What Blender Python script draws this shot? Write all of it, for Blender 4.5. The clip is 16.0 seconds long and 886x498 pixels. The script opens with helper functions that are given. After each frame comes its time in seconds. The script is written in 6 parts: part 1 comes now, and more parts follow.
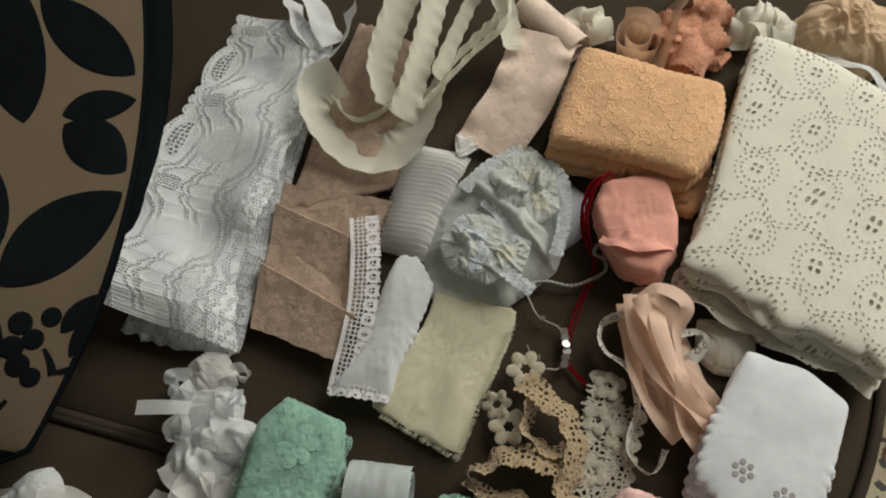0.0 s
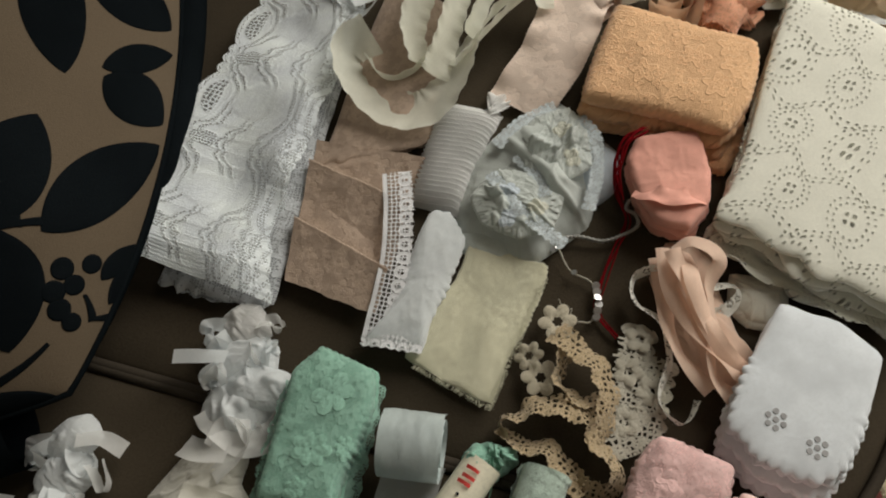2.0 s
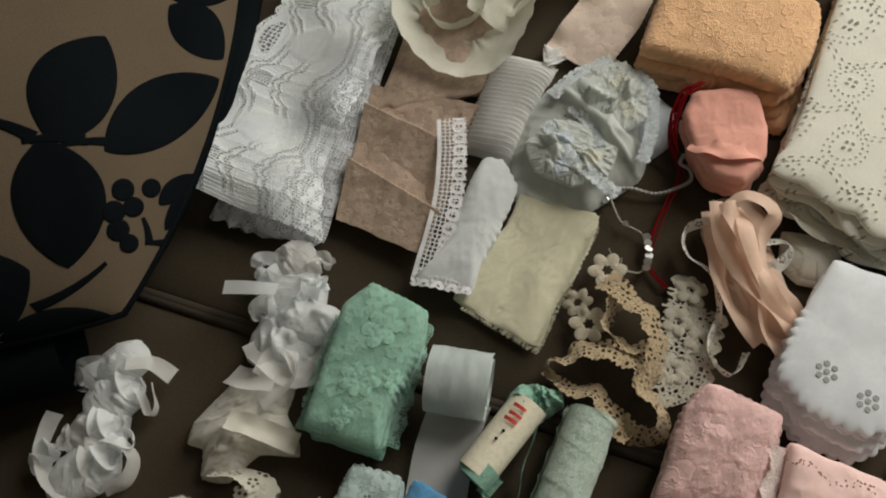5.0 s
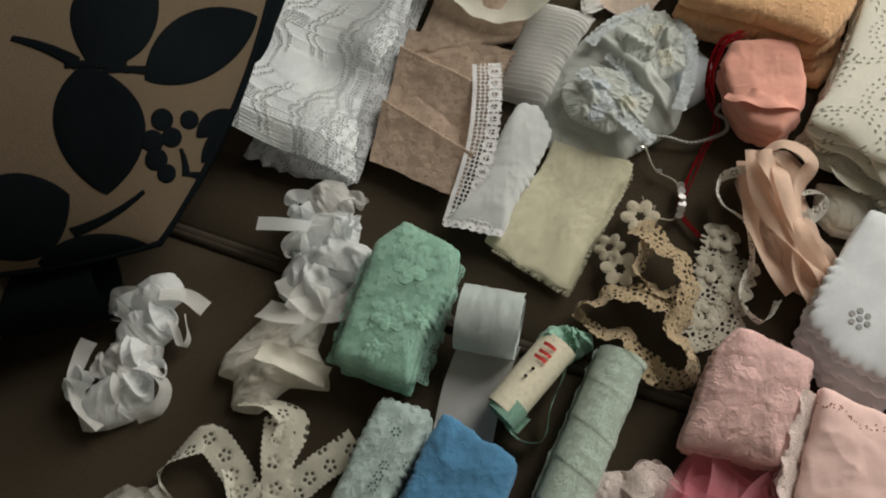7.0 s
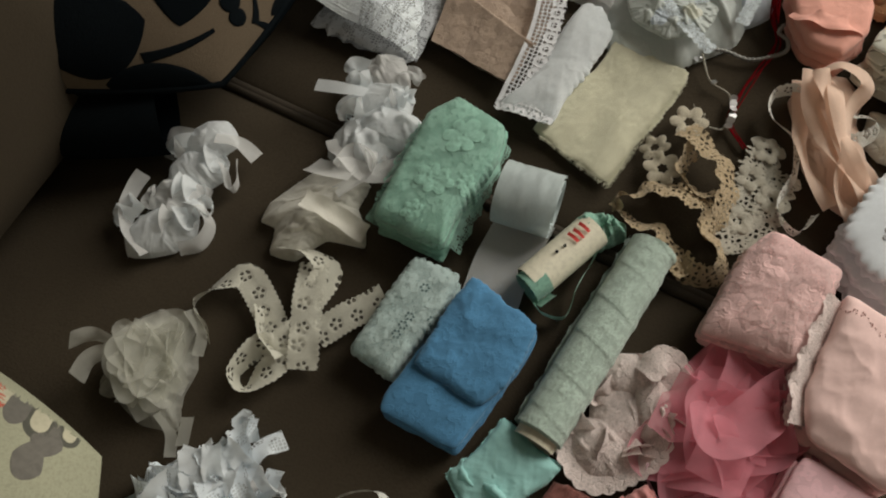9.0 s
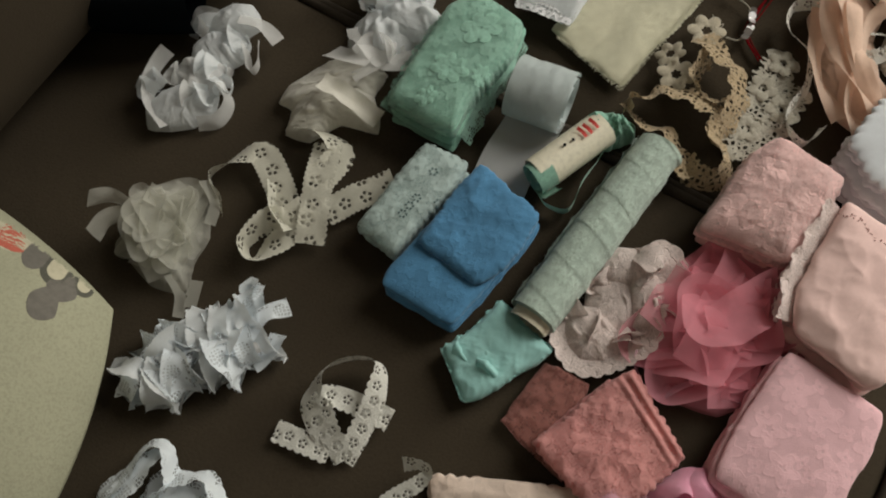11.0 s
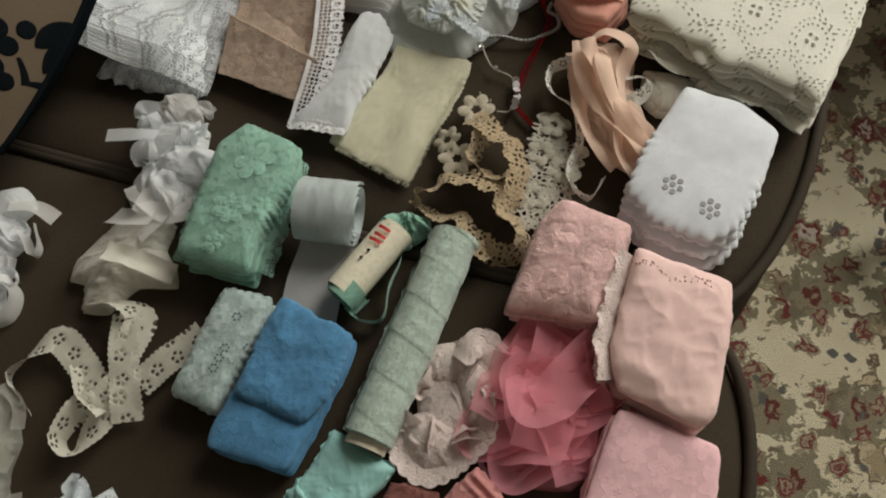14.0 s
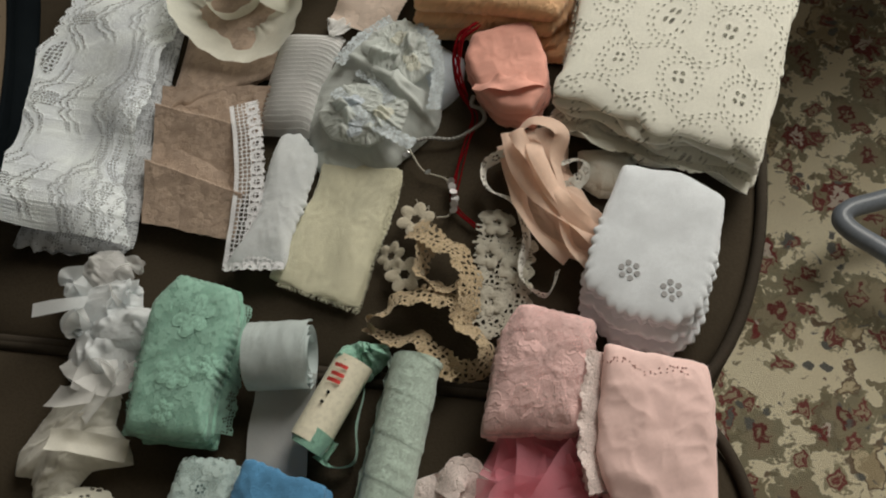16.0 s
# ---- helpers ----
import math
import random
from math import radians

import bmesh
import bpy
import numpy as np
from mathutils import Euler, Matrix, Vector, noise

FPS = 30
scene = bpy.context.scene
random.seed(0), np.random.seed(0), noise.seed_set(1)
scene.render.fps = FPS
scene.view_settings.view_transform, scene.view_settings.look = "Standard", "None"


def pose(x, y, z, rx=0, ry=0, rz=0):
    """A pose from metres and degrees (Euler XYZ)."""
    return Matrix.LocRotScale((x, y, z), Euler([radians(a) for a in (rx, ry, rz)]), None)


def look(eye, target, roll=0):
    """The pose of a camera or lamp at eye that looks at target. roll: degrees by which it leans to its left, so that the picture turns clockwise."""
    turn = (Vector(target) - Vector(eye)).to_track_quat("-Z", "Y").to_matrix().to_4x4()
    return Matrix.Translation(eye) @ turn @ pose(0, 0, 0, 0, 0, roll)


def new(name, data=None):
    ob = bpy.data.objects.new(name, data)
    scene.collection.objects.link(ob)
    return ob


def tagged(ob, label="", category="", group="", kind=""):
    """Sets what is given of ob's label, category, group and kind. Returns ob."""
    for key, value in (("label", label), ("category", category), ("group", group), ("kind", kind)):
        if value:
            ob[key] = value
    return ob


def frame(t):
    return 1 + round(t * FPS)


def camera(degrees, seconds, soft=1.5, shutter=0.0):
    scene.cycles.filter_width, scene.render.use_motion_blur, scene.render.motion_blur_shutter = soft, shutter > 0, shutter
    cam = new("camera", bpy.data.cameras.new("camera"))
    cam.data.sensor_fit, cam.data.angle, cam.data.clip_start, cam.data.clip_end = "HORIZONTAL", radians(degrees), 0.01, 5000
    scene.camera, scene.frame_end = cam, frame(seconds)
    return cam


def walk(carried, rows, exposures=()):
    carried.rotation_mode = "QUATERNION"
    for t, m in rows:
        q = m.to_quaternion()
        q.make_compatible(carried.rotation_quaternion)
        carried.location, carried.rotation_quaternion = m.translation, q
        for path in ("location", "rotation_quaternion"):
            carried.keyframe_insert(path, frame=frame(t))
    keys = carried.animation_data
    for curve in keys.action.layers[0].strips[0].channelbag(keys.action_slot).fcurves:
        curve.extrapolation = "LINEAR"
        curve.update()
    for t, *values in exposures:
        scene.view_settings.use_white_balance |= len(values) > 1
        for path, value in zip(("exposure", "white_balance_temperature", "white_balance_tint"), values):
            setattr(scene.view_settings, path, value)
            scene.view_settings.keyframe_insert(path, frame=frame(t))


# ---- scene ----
EXPOSURES = [(0, -0.21), (4, -0.15), (6.5, -0.14), (9.5, -0.13), (12, -0.12), (13, -0.06), (14, -0.08), (16, -0.18)]
cam = camera(55.2, 16.0, soft=2.0, shutter=0.25)
PATH = [
    (0, (0.0684, 0.0493, 0.8031), (0.0258, 0.4646, -0.1056), -11.24),
    (0.5, (0.0672, 0.0451, 0.8030), (0.0220, 0.4586, -0.1064), -11.99),
    (1, (0.0667, 0.0416, 0.8009), (0.0107, 0.4486, -0.1108), -13.37),
    (1.5, (0.0635, 0.0388, 0.8020), (0.0023, 0.4446, -0.1099), -13.66),
    (2, (0.0598, 0.0334, 0.7995), (-0.0036, 0.4405, -0.1117), -13.59),
    (2.5, (0.0565, 0.0297, 0.8002), (-0.0079, 0.4360, -0.1112), -13.51),
    (3, (0.0529, 0.0260, 0.7992), (-0.0144, 0.4307, -0.1127), -13.59),
    (3.5, (0.0502, 0.0214, 0.7978), (-0.0190, 0.4274, -0.1135), -13.25),
    (4, (0.0467, 0.0177, 0.7961), (-0.0252, 0.4242, -0.1147), -12.76),
    (6.5, (0.0359, -0.0003, 0.7889), (-0.0600, 0.3975, -0.1235), -14.51),
    (7, (0.0336, -0.0072, 0.7871), (-0.0654, 0.3822, -0.1286), -14.17),
    (7.5, (0.0371, -0.0219, 0.7826), (-0.0653, 0.3623, -0.1350), -12.68),
    (8, (0.0350, -0.0329, 0.7794), (-0.0702, 0.3371, -0.1436), -12.08),
    (8.5, (0.0331, -0.0425, 0.7790), (-0.0854, 0.3254, -0.1432), -11.88),
    (9, (0.0344, -0.0555, 0.7776), (-0.1050, 0.3136, -0.1412), -12.52),
    (9.5, (0.0376, -0.0675, 0.7786), (-0.1163, 0.2957, -0.1403), -12.89),
    (11.8, (0.0540, -0.0940, 0.7651), (-0.0911, 0.2187, -0.1736), -12.43),
    (12, (0.0578, -0.0955, 0.7631), (-0.0816, 0.2270, -0.1731), -12.08),
    (12.5, (0.0735, -0.0841, 0.7657), (-0.0415, 0.2518, -0.1691), -12.21),
    (13, (0.0840, -0.0746, 0.7677), (-0.0099, 0.2838, -0.1611), -12.23),
    (13.5, (0.0874, -0.0673, 0.7722), (0.0105, 0.3116, -0.1500), -12.08),
    (14, (0.0866, -0.0584, 0.7741), (0.0266, 0.3385, -0.1418), -11.85),
    (14.5, (0.0854, -0.0459, 0.7746), (0.0418, 0.3639, -0.1365), -12.61),
    (15, (0.0866, -0.0321, 0.7736), (0.0573, 0.3895, -0.1327), -13.38),
    (15.5, (0.0912, -0.0261, 0.7708), (0.0779, 0.3970, -0.1352), -13.74),
    (16, (0.0928, -0.0224, 0.7731), (0.0893, 0.4099, -0.1287), -14.15),
]
walk(cam, [(t, look(eye, target, roll)) for t, eye, target, roll in PATH], EXPOSURES)


# ---- light ----
world = bpy.data.worlds.new("world")
scene.world = world
world.use_nodes = True
wbg = world.node_tree.nodes["Background"]
wbg.inputs[0].default_value = (0.85, 0.9, 1.0, 1)
wbg.inputs[1].default_value = 0.15


def window_light(name, m, sx, sy, watts, col):
    d = bpy.data.lights.new(name, "AREA")
    d.shape, d.size, d.size_y, d.energy, d.color = "RECTANGLE", sx, sy, watts, col
    ob = new(name, d)
    ob.matrix_world = m
    return ob


window_light("window_daylight", look((1.0, 0.95, 1.25), (0.02, 0.1, 0.45)), 0.75, 1.2, 27.0, (1.0, 0.95, 0.85))


# ---- materials ----
SEAT = 0.44


class Nodes:
    """Short hand for wiring a node material."""

    def __init__(self, name):
        self.mat = bpy.data.materials.new(name)
        self.mat.use_nodes = True
        self.t = self.mat.node_tree
        self.t.nodes.clear()
        self.out = self.t.nodes.new("ShaderNodeOutputMaterial")

    def node(self, kind, props=None, **ins):
        n = self.t.nodes.new("ShaderNode" + kind)
        for k, v in (props or {}).items():
            setattr(n, k, v)
        for k, v in ins.items():
            self.set(n, k, v)
        return n

    def set(self, n, key, v):
        sock = n.inputs[int(key[1:])] if key[0] == "i" and key[1:].isdigit() else n.inputs[key.replace("_", " ")]
        if isinstance(v, bpy.types.NodeSocket):
            self.t.links.new(v, sock)
        else:
            sock.default_value = v

    def math(self, op, a, b=0.0, c=0.0, clamp=False):
        n = self.node("Math", {"operation": op, "use_clamp": clamp}, i0=a, i1=b, i2=c)
        return n.outputs[0]

    def step(self, x, lo, hi):
        n = self.node("MapRange", {"interpolation_type": "SMOOTHSTEP"}, i0=x, i1=lo, i2=hi)
        return n.outputs[0]

    def mix(self, f, a, b):
        n = self.node("Mix", {"data_type": "RGBA"})
        self.set(n, "i0", f)
        self.set(n, "i6", a)
        self.set(n, "i7", b)
        return n.outputs[2]

    def uv(self):
        return self.node("TexCoord").outputs["UV"]

    def obj(self):
        return self.node("TexCoord").outputs["Object"]

    def noise(self, vec, scale, detail=3.0, rough=0.55):
        return self.node("TexNoise", None, Vector=vec, Scale=scale, Detail=detail, Roughness=rough).outputs[0]

    def voronoi(self, vec, scale, feature="F1", rand=1.0):
        return self.node("TexVoronoi", {"voronoi_dimensions": "2D", "feature": feature}, Vector=vec, Scale=scale, Randomness=rand)

    def bump(self, height, strength, dist=0.001, normal=None):
        n = self.node("Bump", None, Height=height, Strength=strength, Distance=dist)
        if normal is not None:
            self.set(n, "Normal", normal)
        return n.outputs[0]


def rgb(c, k=1.0):
    return (min(c[0] * k, 1), min(c[1] * k, 1), min(c[2] * k, 1), 1)


def fabric(name, col, lace="", sheer=0.0, thin=0.06, rough=0.85, weave=1.0, motif=0.011, net=0.0013, open_=0.8, vary=0.12, relief=0.6, gloss=0.15):
    """Woven cloth, net, lace or eyelet cotton. UV is in metres: u across, v along."""
    n = Nodes(name)
    uv = n.uv()
    big = n.noise(uv, 45.0, 3)
    small = n.noise(uv, 700.0, 2)
    c = n.mix(n.step(big, 0.3, 0.7), rgb(col, 1 - vary), rgb(col, 1 + vary * 0.5))
    c = n.mix(n.math("MULTIPLY", n.step(small, 0.35, 0.7), 0.3), c, rgb(col, 0.86))
    sep = n.node("SeparateXYZ", None, Vector=uv)
    u, v = sep.outputs[0], sep.outputs[1]
    wu = n.math("SINE", n.math("MULTIPLY", u, 9000.0))
    wv = n.math("SINE", n.math("MULTIPLY", v, 9000.0))
    thread = n.math("MULTIPLY", n.math("MULTIPLY", wu, wv), 0.15 * weave)
    height = n.math("ADD", n.math("ADD", thread, n.math("MULTIPLY", small, 0.25)), n.math("MULTIPLY", big, 0.3))
    alpha = 1.0 - sheer
    if lace in ("floral", "net", "guipure"):
        cell = n.voronoi(uv, 1 / net, "DISTANCE_TO_EDGE", 0.55)
        hole = n.step(cell.outputs["Distance"], 0.16, 0.24)
        if lace == "net":
            solid = n.step(n.noise(uv, 90.0, 1), 0.62, 0.7)
        else:
            solid, edge_line = 0.0, 0.0
            for scale, reach, k, off in ((1 / motif, 0.46, 5.0, (0.0, 0.0, 0.0)), (1.9 / motif, 0.4, 4.0, (0.31, 0.17, 0.0))):
                place = n.node("VectorMath", {"operation": "ADD"}, i0=uv, i1=off).outputs[0]
                cellf = n.voronoi(place, scale, "F1", 0.65)
                rel = n.node("VectorMath", {"operation": "SUBTRACT"}, i0=place, i1=cellf.outputs["Position"])
                so = n.node("SeparateXYZ", None, Vector=rel.outputs[0])
                turn = n.node("SeparateXYZ", None, Vector=cellf.outputs["Color"])
                ang = n.math("ADD", n.math("MULTIPLY", n.math("ARCTAN2", so.outputs[1], so.outputs[0]), k), n.math("MULTIPLY", turn.outputs[0], 6.28))
                rim = n.math("MULTIPLY", n.math("ADD", 0.78, n.math("MULTIPLY", n.math("COSINE", ang), 0.22)), reach)
                q = n.math("DIVIDE", cellf.outputs["Distance"], rim)
                bloom = n.math("MULTIPLY", n.step(q, 1.0, 0.86), n.step(q, 0.16, 0.24))
                line = n.math("MULTIPLY", n.step(q, 0.8, 0.9), n.step(q, 1.0, 0.94))
                line = n.math("MAXIMUM", line, n.math("MULTIPLY", n.step(q, 0.24, 0.3), n.step(q, 0.42, 0.36)))
                solid, edge_line = n.math("MAXIMUM", solid, bloom), n.math("MAXIMUM", edge_line, line)
            height = n.math("ADD", height, n.math("MULTIPLY", edge_line, 0.5))
        hole = n.math("MULTIPLY", hole, n.math("SUBTRACT", 1.0, solid))
        alpha = n.math("MULTIPLY", n.math("SUBTRACT", 1.0, n.math("MULTIPLY", hole, open_)), 1.0 - sheer)
        height = n.math("ADD", height, n.math("MULTIPLY", solid, 0.8))
        c = n.mix(n.math("MULTIPLY", n.math("SUBTRACT", 1.0, solid), 0.45), c, rgb(col, 0.76))
    elif lace in ("eyelet", "eyelet_trim"):
        hole = 0.0
        spots = []
        if lace == "eyelet":
            # staggered ovals of small holes round four large ones, with winding rows between
            mu, mv = n.math("MULTIPLY", u, 1000.0), n.math("MULTIPLY", v, 1000.0)
            mv = n.math("ADD", mv, n.math("MULTIPLY", n.math("SUBTRACT", n.noise(uv, 30.0, 1), 0.5), 16.0))
            mu = n.math("ADD", mu, n.math("MULTIPLY", n.math("SUBTRACT", n.noise(n.node("VectorMath", {"operation": "ADD"}, i0=uv, i1=(0.7, 0.2, 0.0)).outputs[0], 30.0, 1), 0.5), 12.0))
            lift = n.math("MULTIPLY", n.math("FLOOR", n.math("DIVIDE", n.math("ADD", mv, 15.0), 30.0)), 13.5)
            a = n.math("WRAP", n.math("ADD", mu, lift), 13.5, -13.5)
            b = n.math("WRAP", mv, 15.0, -15.0)
            ea, eb = n.math("DIVIDE", a, 6.6), n.math("DIVIDE", b, 8.6)
            d = n.math("SQRT", n.math("ADD", n.math("POWER", ea, 2.0), n.math("POWER", eb, 2.0)))
            ang = n.math("ARCTAN2", eb, ea)
            for r, k, w in ((1.0, 17, 0.72), (0.3, 4, 1.25), (1.38, 21, 0.66)):
                across = n.math("DIVIDE", n.math("MULTIPLY", n.math("ABSOLUTE", n.math("SUBTRACT", d, r)), 7.6), w)
                along = n.math("MULTIPLY", n.math("ABSOLUTE", n.math("SUBTRACT", n.math("FRACT", n.math("MULTIPLY", ang, k / math.tau)), 0.5)), math.tau * r * 7.6 / k / w)
                spots.append((across, along))
            for off, amp in ((0.0, 3.5), (2.6, 4.0)):
                c_ = n.math("WRAP", n.math("ADD", mv, 15.0 + off), 15.0, -15.0)
                across = n.math("DIVIDE", n.math("ABSOLUTE", n.math("SUBTRACT", c_, n.math("MULTIPLY", n.math("SINE", n.math("MULTIPLY", mu, math.tau / 27.0)), amp))), 0.75)
                along = n.math("MULTIPLY", n.math("ABSOLUTE", n.math("SUBTRACT", n.math("FRACT", n.math("DIVIDE", mu, 3.1)), 0.5)), 3.1 / 0.75)
                spots.append((across, along))
        else:
            ev = n.voronoi(uv, 1 / motif, "F1", 0.3)
            off = n.node("VectorMath", {"operation": "SUBTRACT"}, i0=uv, i1=ev.outputs["Position"])
            so = n.node("SeparateXYZ", None, Vector=off.outputs[0])
            ang = n.math("ARCTAN2", so.outputs[1], so.outputs[0])
            r, k, w = 0.22, 5, 0.11
            across = n.math("DIVIDE", n.math("ABSOLUTE", n.math("SUBTRACT", ev.outputs["Distance"], r)), w)
            along = n.math("MULTIPLY", n.math("ABSOLUTE", n.math("SUBTRACT", n.math("FRACT", n.math("MULTIPLY", ang, k / math.tau)), 0.5)), math.tau * r / k / w)
            spots.append((across, along))
        for across, along in spots:
            rr = n.math("SQRT", n.math("ADD", n.math("POWER", across, 2.0), n.math("POWER", along, 2.0)))
            hole = n.math("MAXIMUM", hole, n.step(rr, 0.95, 0.75))
            height = n.math("ADD", height, n.math("MULTIPLY", n.step(rr, 1.7, 1.0), 0.7))
        alpha = n.math("MULTIPLY", n.math("SUBTRACT", 1.0, n.math("MULTIPLY", hole, 0.85)), 1.0 - sheer)
    elif lace == "pleat":
        height = n.math("ADD", height, n.math("MULTIPLY", n.math("SINE", n.math("MULTIPLY", v, 7000.0)), 0.12))
    elif lace == "galloon":
        # flowing bands that follow the scallops, with net between and oval medallions
        arch = n.math("ABSOLUTE", n.math("SINE", n.math("MULTIPLY", v, math.pi / motif)))
        bend = n.math("MULTIPLY", n.math("SUBTRACT", n.noise(uv, 55.0, 1), 0.5), 0.022)
        flow = n.math("ADD", n.math("ADD", u, n.math("MULTIPLY", arch, 0.006)), bend)
        band = n.math("SINE", n.math("MULTIPLY", flow, 1500.0))
        wide = n.math("SINE", n.math("MULTIPLY", flow, 340.0))
        ov = n.voronoi(uv, 1 / motif, "F1", 0.6).outputs["Distance"]
        ring = n.math("MULTIPLY", n.step(ov, 0.2, 0.23), n.step(ov, 0.36, 0.32))
        eye = n.step(ov, 0.22, 0.18)
        thick = n.math("MAXIMUM", n.step(band, -0.1, 0.35), ring)
        thick = n.math("MAXIMUM", thick, n.step(wide, 0.1, 0.5))
        cell = n.voronoi(uv, 1 / net, "DISTANCE_TO_EDGE", 0.5).outputs["Distance"]
        hole = n.math("MULTIPLY", n.step(cell, 0.1, 0.2), n.math("SUBTRACT", 1.0, n.math("MULTIPLY", thick, n.math("SUBTRACT", 1.0, n.math("MULTIPLY", eye, 0.5)))))
        alpha = n.math("MULTIPLY", n.math("SUBTRACT", 1.0, n.math("MULTIPLY", hole, open_)), 1.0 - sheer)
        height = n.math("ADD", height, n.math("MULTIPLY", thick, 0.7))
    elif lace == "edging":
        # a taped edge, three rows of net and a row of solid petals along the scallops
        e = n.math("ADD", n.math("MULTIPLY", u, 1000.0), 6.75)
        cell = n.voronoi(uv, 1 / net, "DISTANCE_TO_EDGE", 0.25).outputs["Distance"]
        a = n.math("WRAP", n.math("MULTIPLY", v, 1000.0), 3.25, -3.25)
        petal = n.math("SQRT", n.math("ADD", n.math("POWER", n.math("DIVIDE", a, 2.9), 2.0), n.math("POWER", n.math("DIVIDE", n.math("SUBTRACT", e, 10.6), 3.2), 2.0)))
        tape = n.math("MAXIMUM", n.step(e, 2.4, 2.0), n.math("MULTIPLY", n.step(petal, 1.12, 1.0), n.step(petal, 0.42, 0.5)))
        hole = n.math("MULTIPLY", n.step(cell, 0.1, 0.18), n.math("SUBTRACT", 1.0, tape))
        alpha = n.math("SUBTRACT", 1.0, n.math("MULTIPLY", hole, open_))
        height = n.math("ADD", height, n.math("MULTIPLY", tape, 0.6))
    elif lace == "wide":
        # u runs in from the scalloped edge; medallions sit every 48 mm along it, fans between them
        e = n.math("MULTIPLY", u, 1000.0)
        sway = n.math("MULTIPLY", n.math("SUBTRACT", n.noise(uv, 60.0, 1), 0.5), 5.0)
        a = n.math("WRAP", n.math("SUBTRACT", n.math("MULTIPLY", v, 1000.0), 18.0), 24.0, -24.0)
        b = n.math("WRAP", n.math("SUBTRACT", n.math("MULTIPLY", v, 1000.0), 42.0), 24.0, -24.0)

        def oval(x, y0, rx, ry, warp=0.0):
            dx = n.math("DIVIDE", n.math("ADD", x, n.math("MULTIPLY", sway, warp)), rx)
            dy = n.math("DIVIDE", n.math("SUBTRACT", n.math("ADD", e, n.math("MULTIPLY", sway, warp)), y0), ry)
            return n.math("SQRT", n.math("ADD", n.math("POWER", dx, 2.0), n.math("POWER", dy, 2.0)))

        med, fan, calm = oval(a, 13.0, 6.0, 8.5, 0.2), oval(b, 8.5, 9.0, 3.6, 0.2), oval(b, 31.0, 11.0, 13.0, 1.0)
        far = oval(a, 40.0, 7.0, 9.0, 0.6)
        cell = n.voronoi(uv, 1 / net, "DISTANCE_TO_EDGE", 0.45).outputs["Distance"]
        pin = n.step(cell, 0.12, 0.22)
        fine = n.step(n.voronoi(uv, 1.7 / net, "DISTANCE_TO_EDGE", 0.5).outputs["Distance"], 0.12, 0.26)
        arch = n.math("MULTIPLY", n.math("COSINE", n.math("MULTIPLY", a, math.tau / 48.0)), 8.0)
        flow = n.math("ADD", n.math("ADD", e, arch), n.math("MULTIPLY", n.math("SUBTRACT", n.noise(uv, 50.0, 1), 0.5), 11.0))
        band = n.math("MAXIMUM", n.math("SINE", n.math("MULTIPLY", flow, 1.5)), n.math("SINE", n.math("MULTIPLY", flow, 0.36)))
        gap = n.math("MULTIPLY", n.step(band, 0.1, -0.4), n.step(e, 4.5, 5.5))
        medal, fans = n.step(med, 0.72, 0.64), n.step(fan, 1.25, 1.1)
        quiet = n.step(calm, 1.05, 0.75)
        rim = n.math("MULTIPLY", n.step(e, 1.0, 1.2), n.step(e, 2.3, 2.1))
        border_ = n.math("MULTIPLY", n.step(e, 50.0, 52.0), n.step(n.math("SINE", n.math("MULTIPLY", n.math("ADD", e, sway), 1.1)), 0.1, -0.2))
        hole = n.math("MAXIMUM", n.math("MULTIPLY", n.math("MAXIMUM", n.math("MAXIMUM", gap, border_), medal), fine), n.math("MULTIPLY", n.math("MAXIMUM", fans, rim), pin))
        hole = n.math("MULTIPLY", hole, n.math("SUBTRACT", 1.0, n.math("MULTIPLY", quiet, 0.9)))
        thick = n.math("MULTIPLY", n.step(band, -0.2, 0.5), n.math("SUBTRACT", 1.0, n.math("MAXIMUM", quiet, n.math("MAXIMUM", fans, medal))))
        thick = n.math("MAXIMUM", thick, n.math("MULTIPLY", n.step(e, 4.6, 4.0), n.step(e, 2.0, 2.4)))
        alpha = n.math("MULTIPLY", n.math("SUBTRACT", 1.0, n.math("MULTIPLY", hole, open_)), n.math("ADD", n.math("MULTIPLY", thick, 0.06), 0.94))
        height = n.math("ADD", height, n.math("MULTIPLY", thick, 0.8))
    normal = n.bump(height, relief, 0.0008)
    dif = n.node("BsdfPrincipled", None, Base_Color=c, Roughness=rough, Normal=normal)
    n.set(dif, "Specular IOR Level", gloss)
    n.set(dif, "Sheen Weight", 0.25)
    trans = n.node("BsdfTranslucent", None, Color=c, Normal=normal)
    m = n.node("MixShader", None, i0=thin, i1=dif.outputs[0], i2=trans.outputs[0])
    if lace not in ("", "pleat") or sheer > 0:
        clear = n.node("BsdfTransparent")
        m = n.node("MixShader", None, i0=alpha, i1=clear.outputs[0], i2=m.outputs[0])
    n.t.links.new(m.outputs[0], n.out.inputs[0])
    return n.mat


